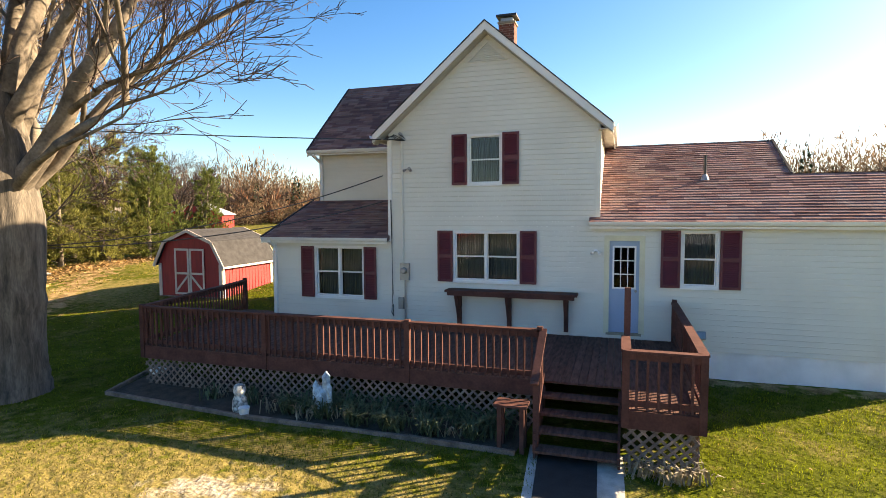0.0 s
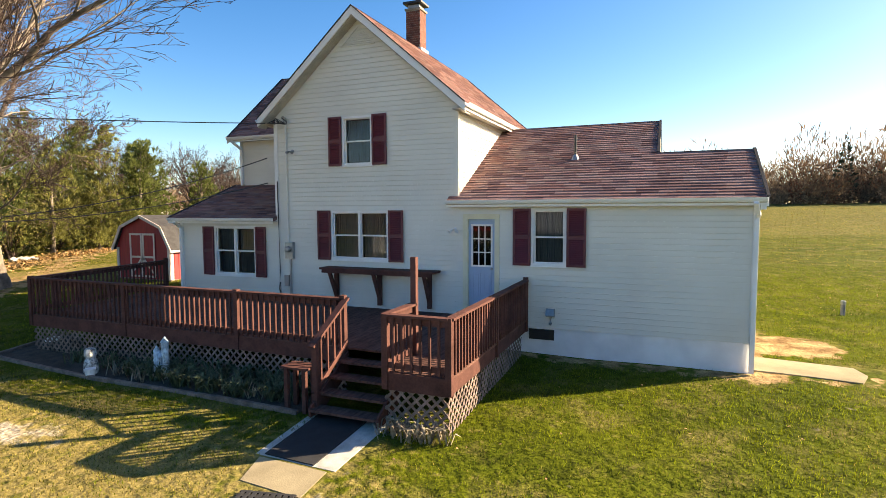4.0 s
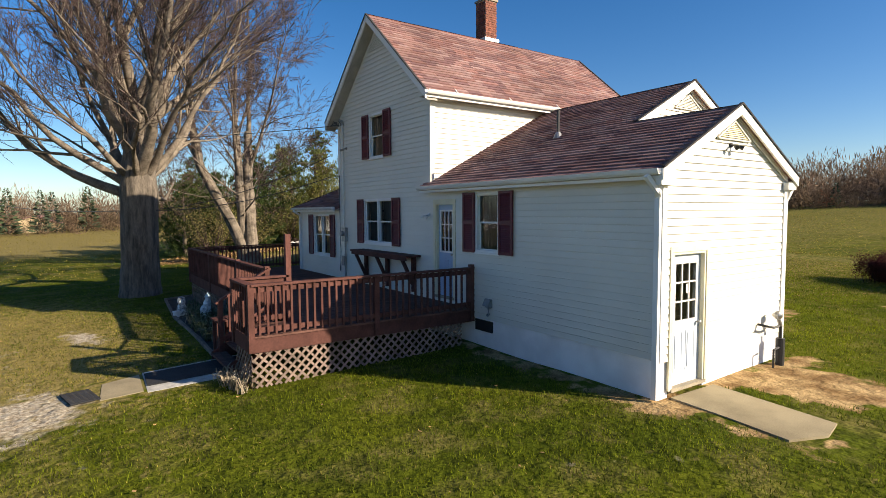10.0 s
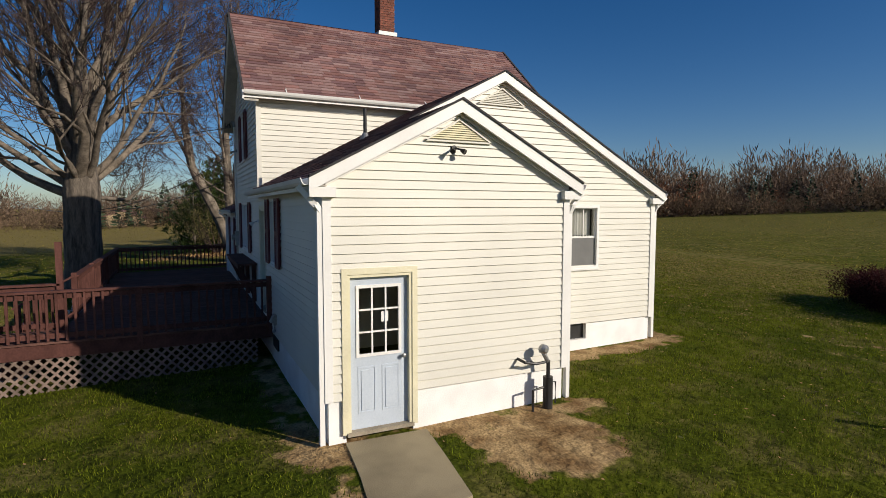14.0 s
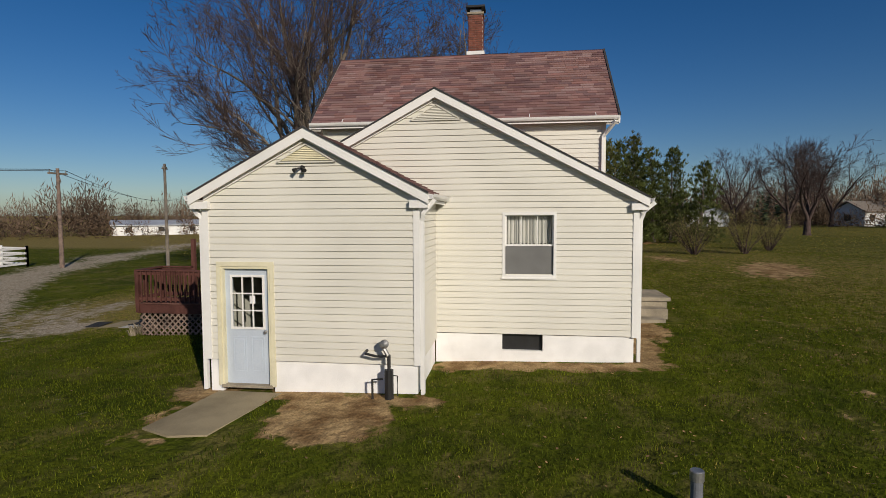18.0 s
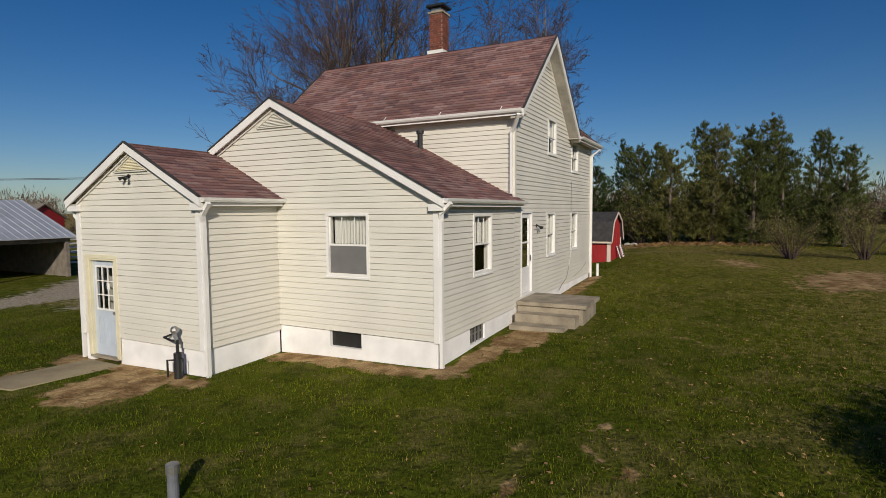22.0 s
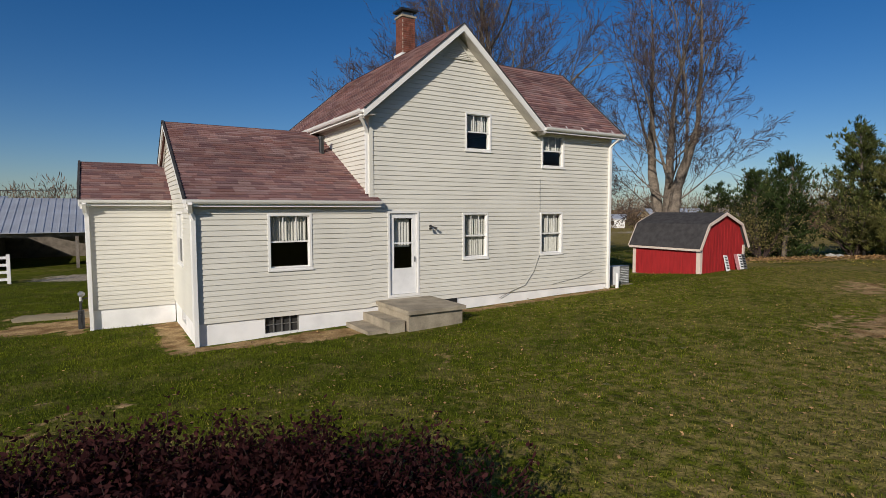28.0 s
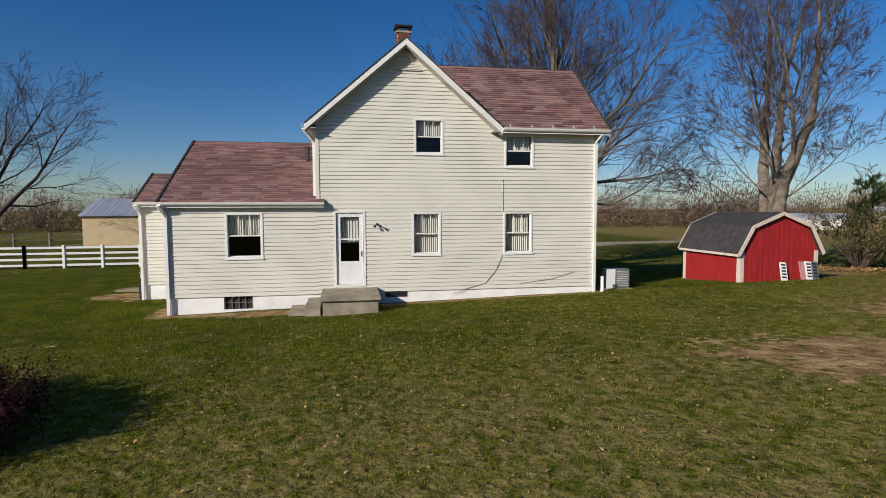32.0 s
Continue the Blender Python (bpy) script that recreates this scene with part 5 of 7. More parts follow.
bm = prism(bmesh.new(), [(6.04, 0.22, -0.2), (7.0, 0.12, -0.2), (7.78, 0.0, -0.2), (8.0, 0.55, -0.2), (7.9, 1.08, -0.2), (6.9, 1.24, -0.2), (6.06, 1.36, -0.2)], (0, 0, 0.232))
bmesh.ops.recalc_face_normals(bm, faces=bm.faces)
tagged(part("side_walk", bm, PATHTAN), "worn concrete slab path at the side door", "path", kind="structure")

tagged(part("flower_bed", slab_on_ground([(-10.3, -2.3), (-9.9, -4.40), (-6.3, -4.66), (-1.2, -4.68), (-1.1, -3.3), (-8.9, -3.0)], 0.02, 0.2), MULCH), "dark soil of the flower bed", "flower bed", kind="structure")
# garden edging and bed plants under the deck
edging = thing("garden_edging", "low grey timber edging round the flower bed", "edging")
for a, b in (((-10.4, -2.6), (-9.95, -4.45)), ((-9.95, -4.45), (-6.3, -4.72)), ((-6.3, -4.72), (-3.0, -4.70)), ((-3.0, -4.70), (-1.2, -4.75))):
    part("edge_board", beam(bmesh.new(), (*a, land(*a) + 0.03), (*b, land(*b) + 0.02), 0.07, 0.10), LATTICE, edging)

PLANT = material("dark_bed_leaves", (0.085, 0.11, 0.05), 0.7, spots=0.2, scale=6, fine=30, bump=0, island=0.4)
STRAW = material("dry_iris_leaves", (0.26, 0.215, 0.15), 0.8, spots=0.2, scale=6, fine=30, bump=0, island=0.35)


def tuft(name, spots, mat, label, seed, size=0.35, n=30, lean=0.6):
    """Clumps of strap leaves."""
    rng = random.Random(seed)
    for x, y in spots:
        bm = bmesh.new()
        z = land(x, y)
        for i in range(n):
            a = rng.uniform(0, 6.283)
            px, py = x + rng.gauss(0, 0.10), y + rng.gauss(0, 0.08)
            h = size * rng.uniform(0.5, 1.2)
            dx, dy = math.cos(a) * lean * h, math.sin(a) * lean * h
            w = rng.uniform(0.008, 0.018)
            ox, oy = -math.sin(a) * w, math.cos(a) * w
            v = [bm.verts.new(c) for c in ((px - ox, py - oy, z), (px + ox, py + oy, z), (px + dx * 0.4 + ox, py + dy * 0.4 + oy, z + h * 0.7), (px + dx * 0.4 - ox, py + dy * 0.4 - oy, z + h * 0.7), (px + dx, py + dy, z + h * rng.uniform(0.5, 0.95)))]
            bm.faces.new(v[:4])
            bm.faces.new((v[3], v[2], v[4]))
        tagged(part(name, bm, mat), label, "plant", group="plants round the deck")


tuft("bed_plant", [(-7.6 + i * 0.62 + 0.2 * math.sin(i * 2.3), -4.05 + 0.25 * math.sin(i * 1.7)) for i in range(11)], PLANT, "dark green perennial in the flower bed", 5)
tuft("bed_plant", [(-5.6 + i * 0.36, -4.15 + 0.3 * math.sin(i * 2.9)) for i in range(12)], PLANT, "leafy green perennial in the flower bed", 15, 0.42, 90, 0.95)
tuft("withered_plant", [(-7.4 + i * 0.72, -4.2 + 0.3 * math.sin(i * 1.3 + 1)) for i in range(8)], STRAW, "withered brown stalks in the flower bed", 16, 0.34, 16, 0.8)
tuft("dry_plant", [(0.6 + i * 0.2, -4.90 + 0.07 * math.sin(i * 2.0)) for i in range(5)], STRAW, "pale withered iris clump against the lattice", 8, 0.30, 26, 0.7)

GLAZE = material("pale_blue_glaze", (0.42, 0.56, 0.62), 0.35, spots=0.2, scale=12, fine=60, bump=0.2)
ORN = material("white_black_paint", (0.62, 0.62, 0.58), 0.5, spots=0.2, scale=14, fine=60, bump=0.1, other=(0.04, 0.04, 0.05))
castle = thing("garden_castle", "pale blue and white castle garden ornament", "ornament", at=(-5.0, -4.12, land(-5, -4.1)))
for x, y, r, h in ((0, 0, 0.13, 0.42), (0.10, 0.03, 0.085, 0.70), (-0.12, 0.02, 0.07, 0.50), (0.02, -0.10, 0.07, 0.36), (0.2, -0.04, 0.06, 0.5)):
    part("tower", tube(bmesh.new(), [(x, y, 0), (x, y, h), (x, y, h + 0.02), (x, y, h + 0.13)], 0, 10, radii=[r, r * 0.85, r, 0.008]), GLAZE, castle)
part("base_rock", tube(bmesh.new(), [(0, 0, -0.05), (0, 0, 0.08), (0.02, 0, 0.16)], 0, 9, radii=[0.30, 0.27, 0.15]), CONCRETE, castle)
figure = thing("garden_figure", "white and black animal garden ornament", "ornament", at=(-6.55, -4.48, land(-6.5, -4.5)))
part("body", tube(bmesh.new(), [(0, 0, -0.02), (0, 0, 0.1), (0, 0, 0.26), (0, 0, 0.34), (0.0, 0, 0.42), (0, 0, 0.53), (0, 0, 0.56)], 0, 10, radii=[0.12, 0.15, 0.13, 0.09, 0.12, 0.10, 0.03]), ORN, figure)
pot = thing("garden_pot", "small white flower pot ornament", "ornament", at=(-6.32, -4.66, land(-6.3, -4.6)))
part("pot_body", tube(bmesh.new(), [(0, 0, -0.02), (0, 0, 0.16), (0, 0, 0.19)], 0, 10, radii=[0.07, 0.10, 0.11]), WHITE, pot)
light = thing("path_light", "small white bowl on the ground beside the deck", "ornament", at=(-10.05, -3.0, land(-10, -3)))
part("bowl", tube(bmesh.new(), [(0, 0, -0.02), (0, 0, 0.08), (0, 0, 0.13)], 0, 12, radii=[0.16, 0.2, 0.06]), WHITE, light)

# ---- behind the house ----
porch = thing("back_steps", "grey concrete back landing with two steps", "steps")
gz = land(-1, 9)
part("landing", boxes((-1.79, -0.32, BY + 0.03, 9.37, gz - 0.3, 0.76)), CONCRETE, porch)
part("landing_slab", boxes((-1.85, -0.26, BY + 0.025, 9.45, 0.765, 0.86)), CONCRETE, porch)
part("step", boxes((-0.255, 0.14, BY + 0.12, 9.28, gz - 0.3, 0.62)), CONCRETE, porch)
part("step", boxes((0.145, 0.60, BY + 0.14, 9.12, gz - 0.3, 0.42)), CONCRETE, porch)
ac = thing("air_conditioner", "grey outdoor air-conditioner unit on the grass", "air conditioner", at=(-9.75, 7.3, land(-9.7, 7.3)))
part("casing", boxes((-0.40, 0.40, -0.18, 0.14, 0.05, 0.68)), GREYMETAL, ac)
for i in range(9):
    part("grille_slat", boxes((-0.36, 0.05, 0.145, 0.16, 0.12 + i * 0.06, 0.135 + i * 0.06)), WHITE, ac)
part("end_plate", boxes((0.10, 0.41, 0.142, 0.15, 0.05, 0.68)), WHITE, ac)
part("pad", boxes((-0.5, 0.5, -0.28, 0.24, -0.06, 0.045)), CONCRETE, ac)
pvc = thing("white_pipe", "short white plastic pipe standing by the wall", "pipe", at=(-8.95, 7.95, land(-8.9, 8)))
part("pipe", tube(bmesh.new(), [(0, 0, -0.1), (0, 0, 0.5)], 0.055, 12), WHITE, pvc)
GREYPVC = material("grey_vent_pipe", (0.16, 0.17, 0.19), 0.5, spots=0.1, scale=6, fine=60, bump=0.05)
standpipe = thing("septic_vent", "grey plastic standpipe with a cap in the lawn", "pipe", at=(9.22, 7.2, land(9.2, 7.2)))
part("pipe", tube(bmesh.new(), [(0, 0, -0.2), (0, 0, 0.33)], 0.06, 16), GREYPVC, standpipe)
part("cap", tube(bmesh.new(), [(0, 0, 0.325), (0, 0, 0.42), (0, 0, 0.43)], 0, 16, radii=[0.07, 0.07, 0.06]), GREYMETAL, standpipe)

gas = thing("gas_meter", "grey gas meter on black pipes at the foundation", "gas meter")
gx, gy = PX1 + 0.22, 3.24
part("pipe", tube(bmesh.new(), [(gx, gy + 0.06, -0.05), (gx, gy + 0.06, 0.72), (gx, gy + 0.06, 0.80)], 0.03, 8), BLACK, gas)
part("sleeve", tube(bmesh.new(), [(gx, gy + 0.06, -0.05), (gx, gy + 0.06, 0.55)], 0.075, 12), BLACK, gas)
part("pipe", tube(bmesh.new(), [(gx, gy + 0.06, 0.78), (gx - 0.02, gy - 0.14, 0.76), (gx - 0.02, gy - 0.34, 0.80), (PX1, gy - 0.36, 0.82)], 0.022, 8), BLACK, gas)
part("pipe", tube(bmesh.new(), [(gx + 0.02, gy - 0.22, -0.05), (gx + 0.02, gy - 0.22, 0.38), (gx + 0.02, gy - 0.04, 0.40)], 0.02, 8), BLACK, gas)
part("pipe", tube(bmesh.new(), [(gx, gy + 0.2, 0.12), (gx, gy + 0.2, 0.45), (gx, gy + 0.06, 0.46)], 0.014, 8), BLACK, gas)
part("regulator", tube(bmesh.new(), [(gx - 0.10, gy - 0.02, 0.97), (gx - 0.04, gy - 0.02, 0.97), (gx + 0.02, gy - 0.02, 0.97), (gx + 0.06, gy - 0.02, 0.97)], 0, 14, radii=[0.03, 0.075, 0.075, 0.03]), GREYMETAL, gas)
part("valve", tube(bmesh.new(), [(gx, gy + 0.05, 0.78), (gx, gy - 0.02, 0.9), (gx, gy - 0.02, 0.98)], 0.035, 8), GREYMETAL, gas)

# ---- shed details ----
for y, s in ((SY1 + 0.02, 1), (SY0 - 0.02, -1)):
    for x in (SX0 + 0.06, SX1 - 0.06):
        part("corner_board", boxes(tuple([x - 0.07, x + 0.07] + sorted((y - s * 0.018, y + s * 0.012)) + [SZ, 1.7])), BARNTRIM, shed)
for y in (SY0 + 0.06, SY1 - 0.06):
    part("corner_board", boxes((SX1 + 0.002, SX1 + 0.03, y - 0.07, y + 0.07, SZ, 1.7)), BARNTRIM, shed)
part("eave_board", boxes((SX1 + 0.10, SX1 + 0.16, SY0 - 0.12, SY1 + 0.12, 1.54, 1.63)), BARNTRIM, shed)
part("skid", boxes((SX0 - 0.03, SX1 + 0.05, SY0 - 0.03, SY1 + 0.06, SZ - 0.25, SZ + 0.02)), LATTICE, shed, "pale timber skids")
i = 0
g = SY0 + 0.2
while g < SY1 - 0.15:
    part("batten", boxes((SX1 + 0.001, SX1 + 0.012, g, g + 0.025, SZ + 0.03, 1.72)), BARNRED, shed)
    g += 0.2
g = SX0 + 0.2
while g < SX1 - 0.15:
    top = 1.7 + min(0.8, 1.9 * min(g - SX0, SX1 - g)) + 0.28 * max(0, min(g - SX0, SX1 - g) - 0.42)
    part("batten", boxes((g, g + 0.025, SY1 + 0.001, SY1 + 0.012, SZ + 0.03, top - 0.05)), BARNRED, shed)
    g += 0.2
for x0, x1 in ((-16.45, -15.75), (-15.72, -15.02)):
    leaf = part("shed_door", boxes((x0, x1, SY0 - 0.03, SY0 - 0.002, SZ + 0.08, 2.30)), BARNRED, shed, "red plank door with cream cross bracing")
    bm = boxes((x0, x0 + 0.08, SY0 - 0.05, SY0 - 0.03, SZ + 0.08, 2.30), (x1 - 0.08, x1, SY0 - 0.05, SY0 - 0.03, SZ + 0.08, 2.30), (x0 + 0.08, x1 - 0.08, SY0 - 0.05, SY0 - 0.03, 2.22, 2.30), (x0 + 0.08, x1 - 0.08, SY0 - 0.05, SY0 - 0.03, 1.28, 1.36), (x0 + 0.08, x1 - 0.08, SY0 - 0.05, SY0 - 0.03, SZ + 0.08, SZ + 0.16))
    inner, outer = (x1, x0) if x0 < -16 else (x0, x1)
    beam(bm, (outer, SY0 - 0.04, SZ + 0.15), (inner, SY0 - 0.04, 1.3), 0.02, 0.08)
    part("brace", bm, BARNTRIM, leaf)
PINK = material("faded_pink_board", (0.55, 0.25, 0.26), 0.6, spots=0.15, scale=8, fine=40, bump=0.1)
for k, (x, m, tilt) in enumerate(((-15.75, WHITE, 14), (-16.55, PINK, 12), (-16.75, WHITE, 14), (-16.98, GREYMETAL, 15))):
    sign = thing("leaning_board", "weathered painted board leaning against the shed" if m is not PINK else "faded pink board leaning against the shed", "board", at=(x, SY1 + 0.23, land(x, 7.5) + 0.005), group="boards at the shed")
    sign.matrix_basis = pose(x, SY1 + 0.27 - 0.02 * (k == 1), land(x, 7.5) + 0.01, 18, -tilt + 8, 0)
    part("panel", boxes((-0.13, 0.13, -0.012, 0.012, 0, 0.66)), m, sign)
    if m is not PINK:
        for j in range(5):
            part("dark_bar", boxes((-0.09, 0.09 - 0.02 * (j % 2), 0.0122, 0.015, 0.10 + j * 0.11, 0.155 + j * 0.11)), BLACK, sign)
# ---- trees ----
BARK = material("grey_maple_bark", (0.13, 0.107, 0.085), 0.95, spots=0.26, scale=2.5, fine=14, bump=0.9, stretch=(3.5, 3.5, 0.5))
LIMB = material("grey_brown_limb_bark", (0.18, 0.149, 0.119), 0.95, spots=0.22, scale=3.0, fine=16, bump=0.7, spec=0.1)
TWIG = material("brown_grey_twigs", (0.085, 0.061, 0.055), 0.95, spots=0.15, spec=0.1, scale=1.5, fine=20, bump=0.0)
NEEDLE = material("dark_pine_needles", (0.070, 0.105, 0.034), 0.7, spec=0.12, spots=0.25, scale=0.8, fine=12, bump=0.0, island=0.45)
NEEDLE2 = material("olive_juniper_leaves", (0.21, 0.21, 0.066), 0.75, spec=0.12, spots=0.25, scale=0.8, fine=12, bump=0.0, island=0.45)
LEAFGOLD = material("yellow_green_leaves", (0.27, 0.235, 0.09), 0.7, spec=0.12, spots=0.25, scale=1.5, fine=12, bump=0.0, island=0.4)
HEDGE = material("burgundy_hedge_leaves", (0.060, 0.019, 0.019), 0.65, spec=0.12, spots=0.2, scale=2.5, fine=20, bump=0.0, island=0.5)


class Soup:
    """Vertices and four-cornered faces gathered for one mesh."""

    def __init__(self):
        self.v, self.f, self.blocks = [], [], []

    def tube(self, pts, radii, sides):
        n0 = len(self.v)
        add = self.v.append
        last = len(pts) - 1
        for i in range(last + 1):
            p, r = Vector(pts[i]), radii[i]
            d = Vector(pts[min(i + 1, last)]) - Vector(pts[max(i - 1, 0)])
            u = d.cross(FLAT if abs(d.x) < 0.9 * d.length else UPRIGHT)
            u.normalize()
            w = d.cross(u)
            w.normalize()
            for c, s_ in RING[sides]:
                add((p.x + r * (c * u.x + s_ * w.x), p.y + r * (c * u.y + s_ * w.y), p.z + r * (c * u.z + s_ * w.z)))
        for i in range(last):
            for k in range(sides):
                a, b = n0 + i * sides + k, n0 + i * sides + (k + 1) % sides
                self.f.append((a, b, b + sides, a + sides))

    def leaves(self, p, d, s, length, width):
        """Many leaves at once, from arrays."""
        length, width = np.asarray(length)[:, None], np.asarray(width)[:, None]
        self.blocks.append(np.stack([p - s * width * 0.4, p + d * length * 0.5 - s * width, p + d * length, p + d * length * 0.5 + s * width], 1))

    def mesh(self, name, mat, parent=None, smooth=True, label=""):
        v = np.array(self.v, float).reshape(-1, 3)
        f = np.array(self.f, int).reshape(-1, 4)
        if self.blocks:
            q = np.concatenate(self.blocks).reshape(-1, 3)
            f = np.concatenate([f, len(v) + np.arange(len(q)).reshape(-1, 4)])
            v = np.concatenate([v, q])
        me = bpy.data.meshes.new(name)
        me.vertices.add(len(v))
        me.vertices.foreach_set("co", v.ravel())
        me.loops.add(4 * len(f))
        me.loops.foreach_set("vertex_index", f.ravel())
        me.polygons.add(len(f))
        me.polygons.foreach_set("loop_start", np.arange(len(f)) * 4)
        me.polygons.foreach_set("use_smooth", np.full(len(f), smooth))
        me.update(calc_edges=True)
        me.materials.append(mat)
        ob = new(name, me)
        ob.parent = parent
        if label:
            ob["label"] = label
        return ob


FLAT, UPRIGHT = Vector((1.0, 0.15, 0.1)), Vector((0.1, 0.2, 1.0))
RING = {n: [(math.cos(6.283185 * k / n), math.sin(6.283185 * k / n)) for k in range(n)] for n in (3, 4, 6, 9, 56)}


def units(v):
    return v / (np.linalg.norm(v, axis=-1, keepdims=True) + 1e-9)


def across(d, rng):
    return units(np.cross(d, rng.normal(0, 1, d.shape)))


def grow(wood, twigs, p, d, length, r, level, rng, spec):
    """One branch and, from it, the smaller ones."""
    segs = (9, 6, 4, 3, 2)[min(level, 4)]
    p, d = Vector(p), Vector(d).normalized()
    pts, rad = [p], [r]
    lift, wob, thin = spec["lift"][min(level, 4)], spec["wobble"][min(level, 4)], spec["thin"]
    g = rng.gauss
    for i in range(segs):
        d = Vector((d.x + g(0, wob), d.y + g(0, wob), d.z + g(0, wob) + lift)).normalized()
        pts.append(pts[-1] + d * (length / segs))
        rad.append(max(thin, r * (1 - 0.82 * (i + 1) / segs) ** 1.25))
    (wood if level < 2 else twigs).tube(pts, rad, (9, 6, 4, 3, 3)[min(level, 4)])
    if level >= spec["levels"]:
        return
    n = spec["kids"][level]
    for k in range(n):
        f = 0.18 + 0.80 * (k + rng.random()) / n
        i = min(segs - 1, int(f * segs))
        q = pts[i].lerp(pts[i + 1], f * segs - i)
        t = (pts[i + 1] - pts[i]).normalized()
        side = t.cross(Vector((g(0, 1), g(0, 1), g(0, 1)))).normalized()
        a = rng.uniform(*spec["angle"])
        grow(wood, twigs, q, t * math.cos(a) + side * math.sin(a), length * rng.uniform(0.35, 0.62) * (1.15 - 0.5 * f), max(thin, rad[i] * 0.44), level + 1, rng, spec)


def big_tree(name, label, x, y, stems, limbs, spec, seed, bark=None):
    """A bare broad-leaved tree. stems: trunk lines with radii; limbs: start, way, length, radius."""
    rng = random.Random(seed)
    z = land(x, y)
    tree = thing(name, label, "tree", at=(x, y, z))
    trunk, twigs, fine_axis = Soup(), Soup(), []
    for line, radii in stems:
        pts = [Vector(q) for q in line]
        fine, fr = [], []
        for a, b, ra, rb in zip(pts, pts[1:], radii, radii[1:]):
            for k in range(7):
                fine.append(a.lerp(b, k / 7) + Vector((rng.gauss(0, 0.008), rng.gauss(0, 0.008), 0)))
                fr.append(ra + (rb - ra) * k / 7)
        fine.append(pts[-1])
        fr.append(radii[-1])
        trunk.tube(fine, fr, 56)
        fine_axis += fine
    # furrowed bark: push the trunk's rings in and out
    for i, v in enumerate(trunk.v):
        a = noise.noise(Vector((v[0] * 2.6, v[1] * 2.6, v[2] * 0.6)) + Vector((seed, 0, 0)))
        b = 1 - 2.4 * abs(noise.noise(Vector((v[0] * 8, v[1] * 8, v[2] * 1.0))))
        k = 0.06 * a + 0.035 * b
        ring = fine_axis[i // 56]
        u = Vector((v[0] - ring.x, v[1] - ring.y, 0)).normalized()
        trunk.v[i] = (v[0] + u.x * k, v[1] + u.y * k, v[2])
    for p, d, length, r in limbs:
        wood = Soup()
        grow(wood, twigs, p, d, length, r, 0, rng, spec)
        wood.mesh("limb", bark or LIMB, tree)
    trunk.mesh("trunk", bark or BARK, tree)
    twigs.mesh("crown", TWIG, tree, label="bare twigs without leaves")
    return tree


MAPLE = dict(levels=4, kids=(9, 8, 4, 3), angle=(0.3, 0.8), wobble=(0.15, 0.13, 0.10, 0.08, 0.07), lift=(0.04, 0.06, 0.06, 0.04, 0.02), thin=0.0068)
# the upright limbs of the fork, in a fan; then the low spreading ones
fork = [((0.25 * math.cos(a), 0.25 * math.sin(a), z), (s * math.cos(a), s * math.sin(a), 1), length, r) for a, s, z, length, r in (
    (0.3, 0.20, 6.3, 9.4, 0.21), (1.5, 0.24, 6.2, 9.4, 0.19), (2.7, 0.24, 6.4, 9.6, 0.21), (4.0, 0.30, 6.2, 9.4, 0.19), (5.2, 0.22, 6.3, 9.2, 0.18), (0.0, 0.50, 5.6, 9.0, 0.18), (0.9, 0.50, 5.3, 7.6, 0.17), (1.9, 0.55, 5.4, 8.0, 0.16),
    (2.9, 0.7, 5.2, 9.4, 0.19), (3.7, 0.75, 5.0, 9.4, 0.19), (4.6, 0.55, 5.3, 8.0, 0.16), (5.6, 0.50, 5.1, 7.6, 0.17))]
spread = [((0.40 * math.cos(a), 0.40 * math.sin(a), z), (math.cos(a), math.sin(a), rise), length, r) for a, rise, z, length, r in (
    (0.1, 1.05, 4.4, 8.0, 0.24), (0.7, 0.85, 4.3, 8.2, 0.14), (1.4, 0.8, 4.4, 8.0, 0.14), (2.2, 0.7, 4.2, 8.0, 0.15), (3.3, 0.38, 3.9, 8.0, 0.20), (3.6, 0.7, 4.3, 8.0, 0.16), (4.1, 0.5, 3.7, 8.2, 0.19), (4.7, 0.6, 4.1, 7.6, 0.15), (5.4, 0.7, 4.3, 6.6, 0.12), (-0.12, 0.42, 4.3, 8.2, 0.12), (2.8, 0.25, 3.6, 7.0, 0.11), (3.0, 0.5, 4.0, 8.0, 0.14))]
big_tree("maple_tree", "huge old bare maple with a thick furrowed trunk", -11.95, -4.95,
         [([(0, 0, -0.3), (0, 0, 0.3), (0.02, 0, 1.2), (0.05, 0.02, 2.6), (0.08, 0.05, 3.8), (0.05, 0.05, 5.0), (0.0, 0.0, 6.5)], [0.76, 0.65, 0.59, 0.58, 0.60, 0.46, 0.30])],
         fork + spread, MAPLE, 11)
SECOND = dict(levels=4, kids=(8, 6, 4, 3), angle=(0.35, 0.9), wobble=(0.07, 0.10, 0.09, 0.08, 0.07), lift=(0.05, 0.05, 0.04, 0.03, 0.01), thin=0.0085)
upright = [((-1.7, -2.4, 8.0), (-0.05, -0.08, 1), 8.0, 0.14), ((-1.5, 0.6, 7.0), (-0.14, 0.05, 1), 9.0, 0.15), ((-0.7, -0.3, 7.5), (0.03, -0.03, 1), 8.5, 0.13), ((-0.9, 0.3, 4.6), (0.18, 0.22, 1), 9.5, 0.11), ((-1.4, -2.1, 5.4), (-0.25, -0.25, 1), 8.5, 0.11), ((-0.5, -0.2, 4.4), (0.22, -0.25, 1), 8.5, 0.09)]
sideways = [((-1.2 * k / 10, -0.2, 2.6 + 0.52 * k), (math.cos(2.4 * k), math.sin(2.4 * k), 0.45 + 0.06 * k), 5.4 - 0.1 * k, 0.055) for k in range(14)]
